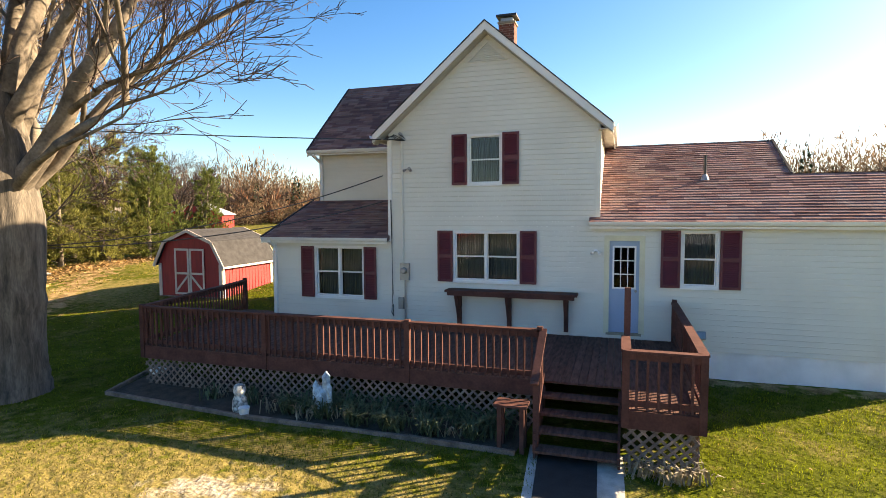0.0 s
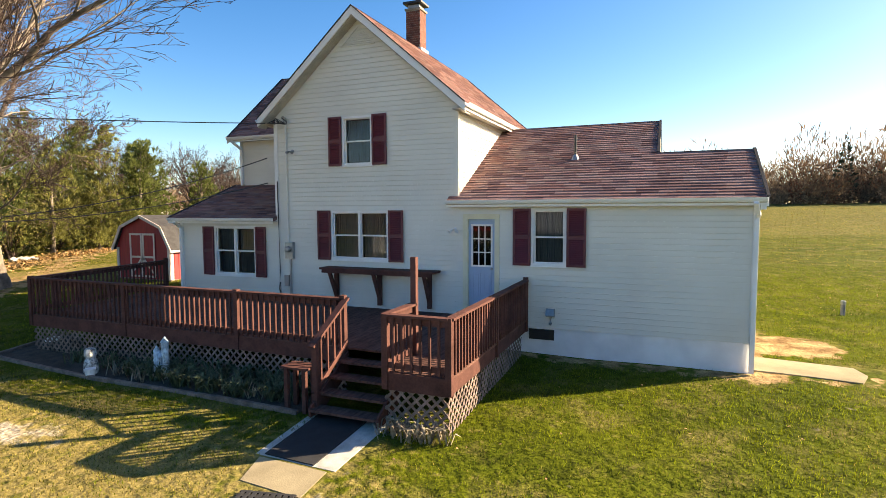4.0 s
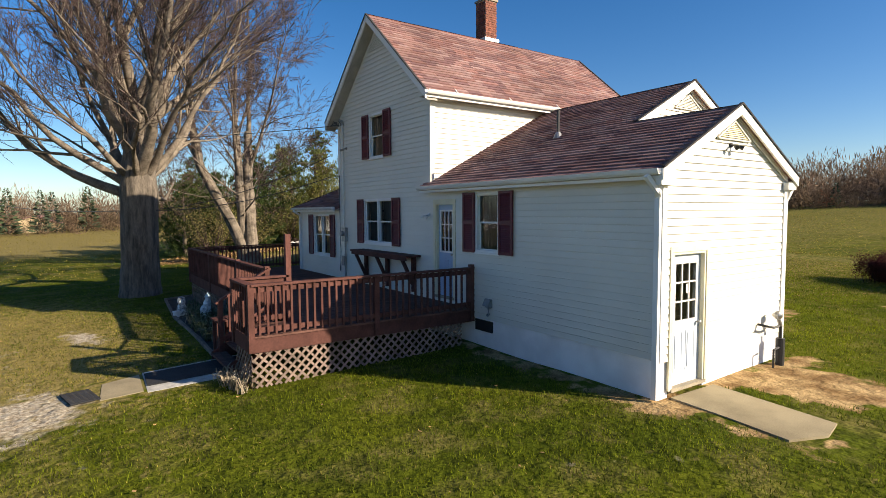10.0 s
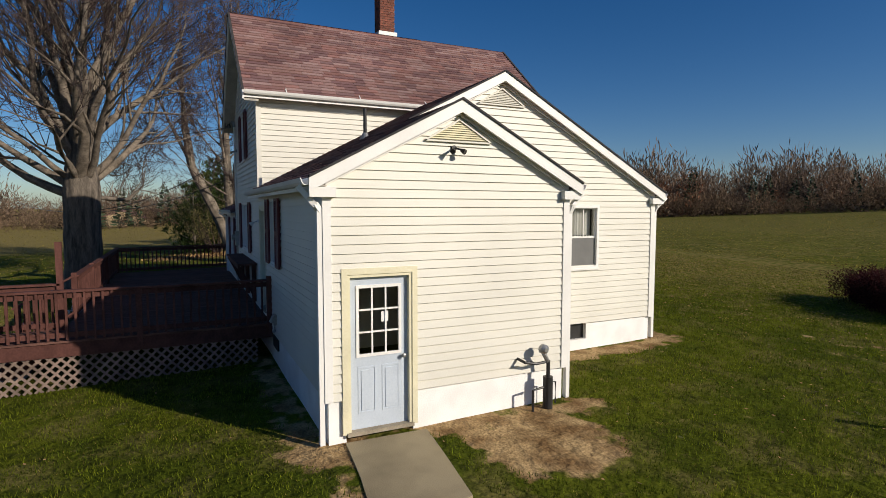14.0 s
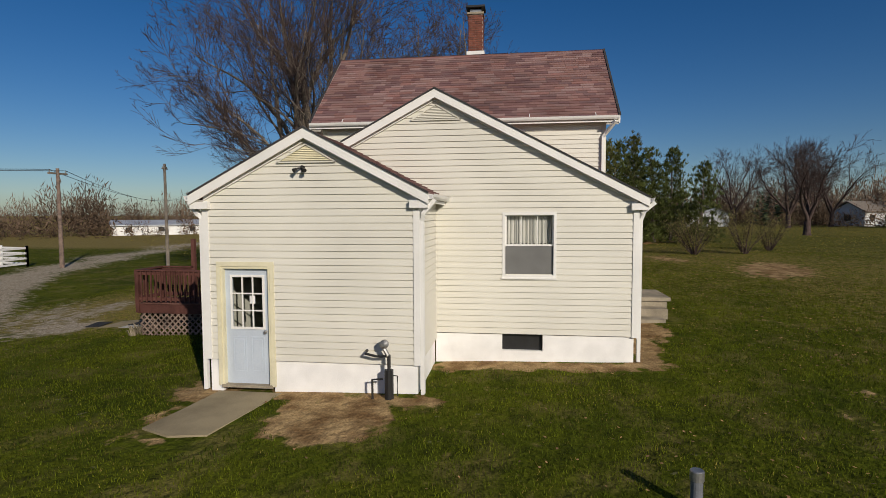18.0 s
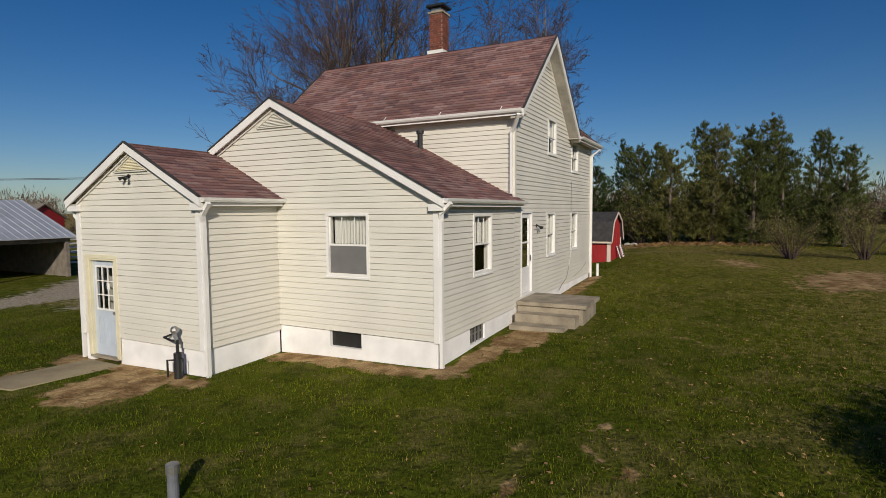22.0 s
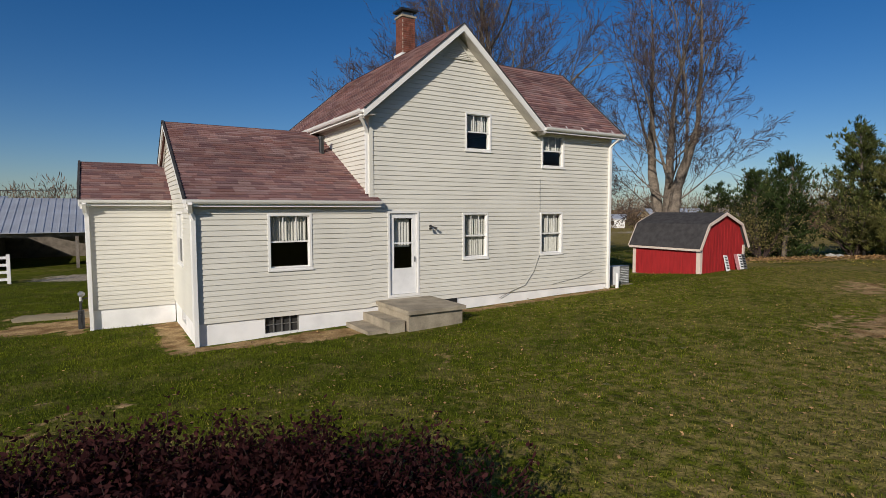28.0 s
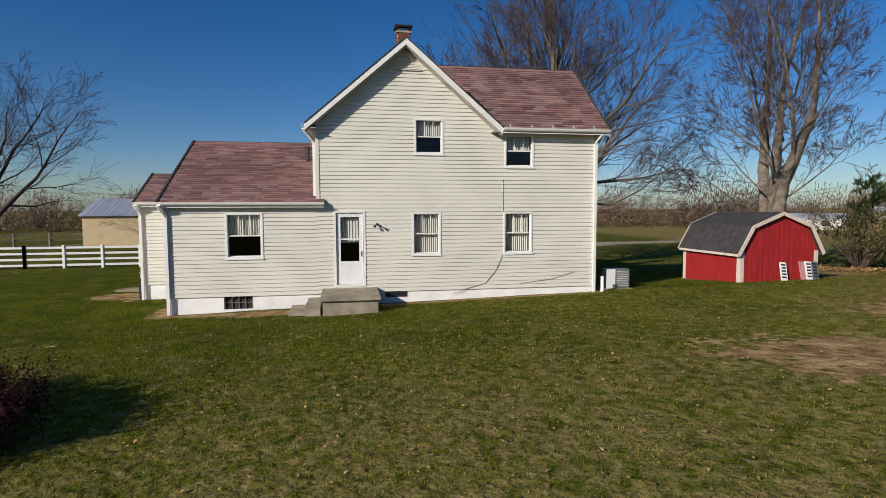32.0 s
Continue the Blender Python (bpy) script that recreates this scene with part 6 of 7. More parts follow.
big_tree("maple_tree", "tall bare maple with several slender trunks", -20.6, 1.2,
         [([(0, 0, -0.3), (-0.02, -0.05, 0.4), (-0.45, -0.7, 2.2), (-1.4, -2.1, 5.4), (-1.7, -2.4, 8.2)], [0.60, 0.36, 0.27, 0.21, 0.15]),
          ([(0.1, 0.2, -0.3), (0.05, 0.2, 0.5), (-0.2, 0.2, 2.2), (-0.5, 0.25, 4.2), (-1.6, 0.65, 7.4)], [0.60, 0.40, 0.31, 0.27, 0.16]),
          ([(-0.2, -0.1, -0.2), (-0.25, -0.1, 1.2), (-0.45, -0.2, 4.0), (-0.7, -0.3, 7.6)], [0.4, 0.28, 0.22, 0.14])],
         upright + sideways, SECOND, 23, LIMB)
SMALL = dict(levels=3, kids=(11, 8, 4), angle=(0.4, 0.9), wobble=(0.14, 0.14, 0.12, 0.1, 0.1), lift=(0.06, 0.05, 0.03, 0.02, 0.0), thin=0.012)
for k, (x, y, h) in enumerate(((25.6, -22.5, 15.0), (-72, 45, 12), (-80, 55, 13), (-84, 42, 12), (-44, 34, 9), (-66, 62, 11))):
    big_tree("bare_tree", "bare broad-leaved tree in the field", x, y, [([(0, 0, -0.3), (0, 0, 0.4), (0.05, 0, h * 0.16)], [0.5, 0.3, 0.26])],
             [((0.05, 0, h * 0.15), (math.cos(a) * s, math.sin(a) * s, 1), h * 0.75, 0.2) for a, s in ((0, 0.1), (1.2, 0.55), (2.6, 0.5), (3.8, 0.6), (5.1, 0.5))], SMALL, 40 + k, TWIG)


def evergreen(x, y, h, spread, mat, seed, label="dark green pine with branches to the ground", blunt=0.6):
    """A conifer or juniper: trunk, boughs of uneven reach, and tufts of needles on each."""
    rng = np.random.default_rng(seed)
    tree = thing("evergreen_tree", label, "tree", at=(x, y, land(x, y)), group="evergreens at the edge of the lawn")
    wood, green = Soup(), Soup()
    lean = rng.normal(0, 0.035, 2) * h
    wood.tube([(0, 0, -0.2), (lean[0] * 0.3, lean[1] * 0.3, h * 0.5), (lean[0], lean[1], h * 0.97)], [0.16, 0.09, 0.015], 6)
    n = int(h * 14)
    ph = rng.uniform(0, 6.283, 4)
    for i in range(n):
        f = 0.01 + 0.98 * ((i + rng.random()) / n) ** 1.2
        a = rng.uniform(0, 6.283)
        lobes = 0.78 + 0.16 * math.sin(2 * a + ph[0] + 3 * f) + 0.16 * math.sin(3 * a + ph[1] - 9 * f) + 0.16 * math.sin(11 * f + ph[2] + a)
        reach = spread * (1 - f) ** blunt * min(1.0, 0.72 + 2 * f) * lobes * rng.uniform(0.75, 1.15) + 0.15
        d = units(np.array((math.cos(a), math.sin(a), rng.uniform(-0.05, 0.5) + 0.5 * f)))
        base = np.array((lean[0] * f, lean[1] * f, h * f))
        wood.tube([base, base + d * reach * 0.9], [0.022, 0.007], 3)
        tufts = 2 + int(reach * 4.2)
        for j in range(tufts):
            c = base + d * reach * (0.22 + 0.78 * (j + rng.random()) / tufts) + rng.normal(0, 0.10 + 0.07 * reach, 3)
            m = 24
            q = units(d * 0.7 + rng.normal(0, 0.55, (m, 3)) + np.array((0, 0, 0.9)))
            green.leaves(c + q * rng.uniform(-0.06, 0.16, (m, 1)), q, across(q, rng), rng.uniform(0.12, 0.32, m), rng.uniform(0.012, 0.027, m))
    wood.mesh("trunk", LIMB, tree)
    green.mesh("crown", mat, tree, smooth=False)


NEEDLE3 = material("mid_green_pine_needles", (0.14, 0.165, 0.05), 0.75, spec=0.12, spots=0.25, scale=0.8, fine=12, bump=0.0, island=0.5)
for leaf, share in ((NEEDLE, 0.5), (NEEDLE2, 0.5), (NEEDLE3, 0.5), (LEAFGOLD, 0.5), (HEDGE, 0.5)):
    thin_leaf(leaf, share)
SHAPES = ((NEEDLE, 0.60, "dark green pine with boughs to the ground"), (NEEDLE2, 0.48, "olive-green juniper at the lawn's edge"), (NEEDLE3, 0.54, "mid-green pine with a ragged top"))
rng_e = random.Random(3)
ROW = [(-28, -0.8, 4.6, 2.3, 2), (-28.6, 1.6, 5.2, 2.4, 1), (-28.2, 4.2, 5.6, 2.4, 0), (-29, 6.6, 6.8, 2.6, 2), (-28.4, 9.2, 6.2, 2.5, 0), (-29, 11.6, 7.4, 2.6, 1), (-28.2, 14.0, 6.4, 2.5, 2), (-29, 16.2, 6.9, 2.6, 0), (-28, 18.4, 5.6, 2.3, 2),
       (-31.4, -0.4, 5.4, 2.4, 0), (-33, 1.4, 6.6, 2.6, 2), (-34, 5.2, 7.8, 2.8, 1), (-33.5, 8.0, 7.4, 2.7, 2), (-35, 10.6, 8.6, 2.8, 0), (-34, 13.2, 8.0, 2.7, 2), (-36, 15.4, 8.8, 2.8, 1), (-33, 17.8, 7.4, 2.6, 2)]
for k, (x, y, h, s, kind) in enumerate(ROW):
    if y < 8:
        kind = 2 if k in (3, 9) else 0
    elif kind == 0:
        kind = 1 + k % 2
    mat, blunt, label = SHAPES[kind]
    evergreen(x + rng_e.uniform(-0.6, 0.6), y + rng_e.uniform(-0.6, 0.6), h, s, mat, 100 + k, label, blunt)


def shrub(x, y, h, spread, mat, seed, label, leaves=900, size=0.07):
    rng = np.random.default_rng(seed)
    bush = thing("shrub", label, "shrub", at=(x, y, land(x, y)))
    wood, green = Soup(), Soup()
    for i in range(26):
        a = rng.uniform(0, 6.283)
        d = units(np.array((math.cos(a) * 0.5, math.sin(a) * 0.5, 1.0)) + rng.normal(0, 0.12, 3))
        L = h * rng.uniform(0.7, 1.05)
        pts = [np.array((math.cos(a) * 0.1, math.sin(a) * 0.1, -0.05))]
        for j in range(4):
            d = units(d + rng.normal(0, 0.1, 3))
            pts.append(pts[-1] + d * L / 4)
        wood.tube(pts, [0.03, 0.02, 0.014, 0.009, 0.005], 4)
        m = leaves // 26
        g = rng.uniform(0.3, 0.999, m) * 4
        k = g.astype(int)
        P = np.array(pts)
        q = P[k] + (P[k + 1] - P[k]) * (g - k)[:, None] + rng.normal(0, 0.16 * spread, (m, 3))
        u = units(rng.normal(0, 1, (m, 3)))
        green.leaves(q, u, across(u, rng), size * rng.uniform(0.7, 1.4, m), np.full(m, size * 0.3))
    wood.mesh("branchwork", TWIG, bush)
    green.mesh("foliage", mat, bush, smooth=False)


shrub(-16.8, 15.1, 2.6, 1.0, LEAFGOLD, 7, "rounded shrub with thin yellow-green leaves", 2600)
shrub(-17.6, 18.0, 2.9, 1.1, LEAFGOLD, 8, "rounded shrub with thin yellow-green leaves", 2600)
shrub(-20.5, 20.5, 2.4, 1.0, LEAFGOLD, 9, "rounded shrub with thin yellow-green leaves", 1800)
for k, (x, y, h) in enumerate(((-26.5, 0.6, 4.5), (-29, 6.8, 5.0), (-27.0, 3.0, 3.6), (-31, 10.6, 4.2))):
    shrub(x, y, h, 2.2, LEAFGOLD, 60 + k, "tangled half-bare shrub with olive leaves", 2600, 0.10)


DARKTWIG = material("dark_hedge_twigs", (0.05, 0.032, 0.028), 0.95, spots=0.15, scale=2, fine=20, bump=0.0, spec=0.1)


def hedge(spines, half, seed):
    """A burgundy barberry hedge: arching stems and many small leaves."""
    rng = np.random.default_rng(seed)
    ob = thing("barberry_hedge", "dense burgundy-leaved hedge on the lawn", "hedge")
    wood, green = Soup(), Soup()
    for (x0, y0, h0), (x1, y1, h1) in [ab for spine in spines for ab in zip(spine, spine[1:])]:
        L = math.hypot(x1 - x0, y1 - y0)
        for i in range(int(L * 90)):
            f = rng.random()
            cx, cy = x0 + (x1 - x0) * f + rng.normal(0, half * 0.38), y0 + (y1 - y0) * f + rng.normal(0, half * 0.45)
            z = land(cx, cy)
            a = rng.uniform(0, 6.283)
            lean = rng.uniform(0.1, 0.6)
            h = (h0 + (h1 - h0) * f) * rng.uniform(0.6, 1.08)
            pts = [np.array((cx, cy, z - 0.03)), np.array((cx + math.cos(a) * lean * 0.3, cy + math.sin(a) * lean * 0.3, z + h * 0.55)), np.array((cx + math.cos(a) * lean, cy + math.sin(a) * lean, z + h))]
            wood.tube(pts, [0.009, 0.006, 0.003], 3)
            g = rng.uniform(0.2, 1.02, (150, 1))
            q = pts[0] * (1 - g) ** 2 + pts[1] * 2 * g * (1 - g) + pts[2] * g * g + rng.normal(0, 0.085, (150, 3))
            u = units(rng.normal(0, 1, (150, 3)) + np.array((0, 0, 0.2)))
            green.leaves(q, u, across(u, rng), rng.uniform(0.035, 0.075, 150), rng.uniform(0.010, 0.020, 150))
    wood.mesh("branchwork", DARKTWIG, ob)
    green.mesh("foliage", HEDGE, ob, smooth=False)


hedge([[(4.7, 18.0, 1.35), (5.3, 17.6, 1.45), (6.2, 17.1, 1.4), (7.1, 16.4, 1.3)], [(3.3, 16.95, 0.95), (4.2, 16.2, 1.0), (5.4, 15.35, 1.05), (7.0, 15.4, 1.15)]], 0.55, 77)

# ---- distance ----
WOODS = material("far_bare_woods", (0.20, 0.14, 0.098), 0.95, spec=0.05, spots=0.2, scale=0.05, fine=0.6, bump=0.0, island=0.45)
BRUSH = material("far_brush", (0.175, 0.122, 0.078), 0.95, spec=0.05, spots=0.25, scale=0.08, fine=0.8, bump=0.0, island=0.4)
FARGREEN = material("far_conifers", (0.035, 0.055, 0.025), 0.9, spots=0.2, scale=0.1, fine=0.8, bump=0.0, island=0.4)


def far_trees(name, label, places, mat, seed, green=False, sprays=110):
    """Woods far off: trunks with fans of fine upward branches."""
    rng = np.random.default_rng(seed)
    s = Soup()
    for x, y, h in places:
        z = land(x, y) - 0.3
        if green:
            m = 170
            f, a = rng.random(m), rng.uniform(0, 6.283, m)
            r = h * 0.2 * (1 - f) + 0.2
            d = units(np.column_stack([np.cos(a), np.sin(a), np.full(m, 0.2)]))
            p = np.column_stack([x + np.cos(a) * r * 0.4, y + np.sin(a) * r * 0.4, z + h * (0.08 + 0.9 * f)])
            s.leaves(p, d, across(d, rng), r * rng.uniform(0.6, 1.1, m), np.full(m, h * 0.025))
            continue
        w = h * 0.0035
        base, top = np.array((x, y, z)), np.array((x + rng.normal(0, h * 0.03), y + rng.normal(0, h * 0.03), z + h * 0.7))
        s.tube([base, top], [w, w * 0.3], 3)
        m = sprays
        g = units(rng.normal(0, 1, (m, 3))) * rng.uniform(0.1, 1, (m, 1)) ** 0.45
        wide = h * rng.uniform(0.20, 0.32)
        p = base + np.array((0, 0, h * 0.48)) + g * np.array((wide, wide, h * 0.48))
        d = units(p - base - np.array((0, 0, h * 0.12)) + rng.normal(0, h * 0.22, (m, 3)))
        s.leaves(p - d * h * 0.04, d, across(d, rng), h * rng.uniform(0.07, 0.16, m), h * (0.0058 + 0.010 * np.clip(0.25 - g[:, 2], 0, 1)) * (2.0 if sprays < 60 else 1.2))
    ob = s.mesh(name, mat, smooth=False)
    return tagged(ob, label, "woods", kind="stuff")


rng_w = random.Random(9)


def belt(n, a0, a1, r0, r1, h0, h1):
    out = []
    for i in range(n):
        a = radians(rng_w.uniform(a0, a1))
        r = rng_w.uniform(r0, r1)
        lumpy = 0.74 + 0.40 * noise.noise((a * 9.0, r * 0.02, 1.0)) + 0.25 * noise.noise((a * 31.0, r * 0.05, 5.0))
        out.append((math.cos(a) * r, math.sin(a) * r + 4, rng_w.uniform(h0, h1) * lumpy))
    return out


thin_leaf(WOODS, 0.3)
thin_leaf(BRUSH, 0.3)
far_trees("far_woods", "brown leafless woods along the far fields", belt(1100, 30, 140, 120, 165, 11, 20) + belt(520, 140, 205, 105, 145, 8, 13) + belt(620, 205, 330, 92, 135, 7, 12) + belt(160, -30, 30, 150, 190, 12, 18), WOODS, 1)
far_trees("far_brush", "russet brush at the edge of the far woods", [(x, y, h * 0.42) for x, y, h in belt(2200, 30, 140, 106, 134, 9, 18) + belt(700, 140, 330, 86, 104, 6, 11) + belt(600, 140, 212, 96, 122, 9, 16)], BRUSH, 2, sprays=58)
RUSSET = material("russet_oak_leaves", (0.20, 0.085, 0.045), 0.9, spec=0.05, spots=0.2, scale=0.1, fine=0.8, bump=0.0, island=0.4)
far_trees("far_oaks", "russet-leaved oaks among the far woods", belt(46, 30, 140, 108, 122, 8, 13), RUSSET, 4)
far_trees("far_conifers", "dark conifers among the far woods", belt(26, 40, 140, 112, 130, 10, 15) + belt(8, 150, 200, 85, 100, 8, 11), FARGREEN, 3, True)

# farm buildings and fences to the front
METALROOF = material("ribbed_metal_roof", (0.55, 0.58, 0.62), 0.35, 0.4, spots=0.06, scale=1, fine=20, bump=0.05)
TAN = material("tan_metal_siding", (0.52, 0.40, 0.24), 0.6, spots=0.06, scale=1, fine=20, bump=0.1)
POST = material("grey_barn_post", (0.20, 0.17, 0.14), 0.9, spots=0.15, scale=3, fine=30, bump=0.2)
barn = thing("pole_barn", "open-fronted pole barn with a pale ribbed metal roof", "barn")
bx0, bx1, by0, by1, be, br = -5.0, 12.0, -31.0, -20.6, 1.85, 3.95
bz = land(0, -20)
ym = (by0 + by1) / 2
part("back_wall", boxes((bx0, bx1, by0, by0 + 0.1, bz - 0.1, be)), POST, barn)
for x in (bx0, bx1 - 0.1):
    part("end_wall", boxes((x, x + 0.1, by0 + 0.1, by1, bz - 0.1, be)), POST, barn)
for s, y in ((1, by1 + 0.4), (-1, by0 - 0.4)):
    z0 = be - 0.05
    bm = prism(bmesh.new(), [(bx0 - 0.3, ym, br), (bx1 + 0.3, ym, br), (bx1 + 0.3, y, z0), (bx0 - 0.3, y, z0)], (0, 0, 0.04))
    bmesh.ops.recalc_face_normals(bm, faces=bm.faces)
    part("roof", bm, METALROOF, barn)
    if s > 0:
        for i in range(43):
            x = bx0 - 0.2 + i * 0.4
            part("rib", beam(bmesh.new(), (x, ym, br + 0.05), (x, y, z0 + 0.05), 0.05, 0.035), METALROOF, barn)
part("eave_beam", boxes((bx0, bx1, by1 - 0.05, by1 + 0.1, be - 0.28, be - 0.05)), POST, barn)
for x in (-4.85, -1.2, 2.4, 7.1, 11.8):
    part("post", boxes((x - 0.09, x + 0.09, by1 - 0.05, by1 + 0.12, bz - 0.2, be - 0.28)), POST, barn)

barn2 = thing("tan_barn", "tan metal-sided barn with a pale metal roof", "barn")
part("wall", boxes((12.5, 23.2, -40.0, -32.0, -0.6, 2.65)), TAN, barn2)
bm = prism(bmesh.new(), [(12.2, -31.7, 2.6), (12.2, -36, 4.3), (12.2, -40.3, 2.6)], (11.3, 0, 0))
bmesh.ops.recalc_face_normals(bm, faces=bm.faces)
part("roof", bm, METALROOF, barn2)
for i in range(26):
    x = 12.4 + i * 0.42
    part("rib", beam(bmesh.new(), (x, -36, 4.32), (x, -31.7, 2.62), 0.05, 0.03), METALROOF, barn2)


def board_fence(points, rails, label, post_gap=2.4, mat=None, h=1.35):
    f = thing("board_fence", label, "fence")
    m = mat or WHITE
    for a, b in zip(points, points[1:]):
        L = math.dist(a, b)
        n = max(1, round(L / post_gap))
        for k in range(n + 1):
            x, y = a[0] + (b[0] - a[0]) * k / n, a[1] + (b[1] - a[1]) * k / n
            z = land(x, y)
            part("post", boxes((x - 0.07, x + 0.07, y - 0.07, y + 0.07, z - 0.2, z + h + 0.08)), m, f)
            if k < n:
                x2, y2 = a[0] + (b[0] - a[0]) * (k + 1) / n, a[1] + (b[1] - a[1]) * (k + 1) / n
                for r in range(rails):
                    zz = 0.22 + (h - 0.3) * r / (rails - 1)
                    part("rail", beam(bmesh.new(), (x, y, z + zz), (x2, y2, land(x2, y2) + zz), 0.04, 0.13), m, f)
    return f


board_fence([(32, -12.0), (18, -12.4), (9.6, -12.8)], 4, "white four-board fence along the lawn")
board_fence([(-5.6, -27.0), (-18.6, -28.0), (-19.5, -33)], 4, "white four-board paddock fence")
board_fence([(-5.6, -32), (-7, -36), (-19.5, -40)], 4, "white four-board paddock fence")
board_fence([(34, -30), (24, -34)], 3, "weathered grey rail fence by the barn", mat=POST)

pole = thing("utility_pole", "weathered wooden utility pole with a crossarm", "utility pole", at=(-17.9, -24.7, land(-18, -24.7)))
part("pole_shaft", tube(bmesh.new(), [(0, 0, -0.3), (0, 0, 6.6)], 0, 10, radii=[0.15, 0.10]), LATTICE, pole)
part("crossarm", boxes((-0.75, 0.75, -0.06, 0.06, 6.2, 6.32)), POST, pole)
for x in (-0.65, 0, 0.65):
    part("insulator", tube(bmesh.new(), [(x, 0, 6.32), (x, 0, 6.45)], 0.04, 8), GREYMETAL, pole)

service_pole = thing("utility_pole", "slim wooden service pole with a small crosspiece", "utility pole", at=(-17.1, -16.5, land(-17.1, -16.5)))
part("pole_shaft", tube(bmesh.new(), [(0, 0, -0.3), (0, 0, 6.7)], 0, 10, radii=[0.12, 0.08]), POST, service_pole)
part("crosspiece", boxes((-0.25, 0.25, -0.04, 0.04, 6.35, 6.43)), POST, service_pole)
for x in (-0.2, 0.2):
    part("insulator", tube(bmesh.new(), [(x, 0, 6.43), (x, 0, 6.53)], 0.03, 8), GREYMETAL, service_pole)


def wire(a, b, sag, r=0.013):
    a, b = Vector(a), Vector(b)
    pts = [a + (b - a) * (i / 24) - Vector((0, 0, sag * 4 * (i / 24) * (1 - i / 24))) for i in range(25)]
    return tube(bmesh.new(), pts, r, 5)


wires = thing("overhead_wires", "black overhead service wires to the house", "wire")
for a, b, s in (((-5.4, -0.32, 5.5), (-34, -17, 8.0), 0.7), ((-5.38, -0.3, 3.95), (-11.5, -4.45, 2.95), 0.25), ((-5.38, -0.3, 4.6), (-11.5, -4.4, 3.0), 0.3), ((-12.4, -5.3, 2.95), (-40, -14, 4.6), 0.5)):
    part("wire", wire(a, b, s), BLACK, wires)
far_wires = thing("power_lines", "thin power lines on the utility pole", "wire")
for x in (-0.65, 0.65):
    part("wire", wire((-17.9 + x, -24.7, 6.1), (-90, -62 + x, 7), 1.5, 0.02), BLACK, far_wires)
    part("wire", wire((-17.9 + x, -24.7, 6.1), (60, -75 + x, 7), 1.5, 0.02), BLACK, far_wires)


def far_house(name, label, x, y, w, d, h, roof, turn, wall_mat, roof_mat, gable_along=True):
    hs = thing(name, label, "house", at=(x, y, land(x, y) - 0.2), turn=turn)
    bm = prism(bmesh.new(), [(-w / 2, -d / 2, 0), (w / 2, -d / 2, 0), (w / 2, -d / 2, h), (0, -d / 2, h + roof - 0.15), (-w / 2, -d / 2, h)], (0, d, 0))
    bmesh.ops.recalc_face_normals(bm, faces=bm.faces)
    part("wall", bm, wall_mat, hs)
    for s in (-1, 1):
        bm = prism(bmesh.new(), [(0, -d / 2 - 0.3, h + roof), (s * (w / 2 + 0.4), -d / 2 - 0.3, h - 0.15), (s * (w / 2 + 0.4), d / 2 + 0.3, h - 0.15), (0, d / 2 + 0.3, h + roof)], (0, 0, 0.15))
        bmesh.ops.recalc_face_normals(bm, faces=bm.faces)
        part("roof", bm, roof_mat, hs)
    for s in (-1, 1):
        for k in range(3):
            yy = -d / 2 + d * (k + 0.5) / 3
            part("window", boxes((s * w / 2 - 0.03, s * w / 2 + 0.03, yy - 0.5, yy + 0.5, h * 0.4, h * 0.8)), DARKIN, hs)
    for s in (-1, 1):
        part("window", boxes((-0.6, 0.6, s * d / 2 - 0.03, s * d / 2 + 0.03, h * 0.4, h * 0.8)), DARKIN, hs)
    return hs


far_house("red_barn", "bright red barn with a pale roof across the field", -72, 68.5, 9, 13, 2.8, 1.9, 30, BARNRED, METALROOF)
far_house("white_house", "white gabled house with a brown roof beyond the lawn", -84, 37, 7, 9, 2.2, 1.9, 75, WHITE, POST)
far_house("white_trailer", "long white trailer home across the road", -76, -58, 4.5, 15, 2.0, 0.7, 40, WHITE, METALROOF)
far_house("tan_house", "tan house with a pale roof across the road", -84, -44, 7, 10, 2.4, 1.4, 60, TAN, METALROOF)
far_house("white_garage", "small white garage across the road", -83, -33, 5, 6, 2.6, 1.4, 60, WHITE, POST)
far_house("tan_house", "tan house with a brown roof across the fields", -112, -11, 7, 9, 1.7, 1.4, 85, TAN, SHINGLE)
far_house("red_shed", "dark red farm shed by the brush", -28, -78, 7, 12, 3.0, 2.0, 20, BARNRED, POST)
far_house("white_shed", "small white shed on the meadow", -86, 64, 6, 9, 2.6, 1.6, 20, WHITE, POST)
far_house("grey_house", "pale grey farmhouse among the hill woods", 14, 126, 9, 7, 2.2, 1.6, 0, WHITE, POST)


heap = thing("stone_heap", "heap of pale field stones beneath the pines", "stones", at=(-27.5, 6.6, land(-27.5, 6.6)))
for k in range(9):
    bm = bmesh.new()
    bmesh.ops.create_icosphere(bm, subdivisions=1, radius=0.22 + 0.05 * math.sin(k * 2.1))
    for v in bm.verts:
        v.co *= 1 + 0.25 * noise.noise(v.co * 4 + Vector((k, 0, 0)))
        v.co.z *= 0.55
        v.co += Vector((0.45 * math.cos(k * 2.4) * (k / 6), 0.45 * math.sin(k * 2.4) * (k / 6) + 0.1, 0.06))
    part("stone", bm, STEPSTONE, heap)
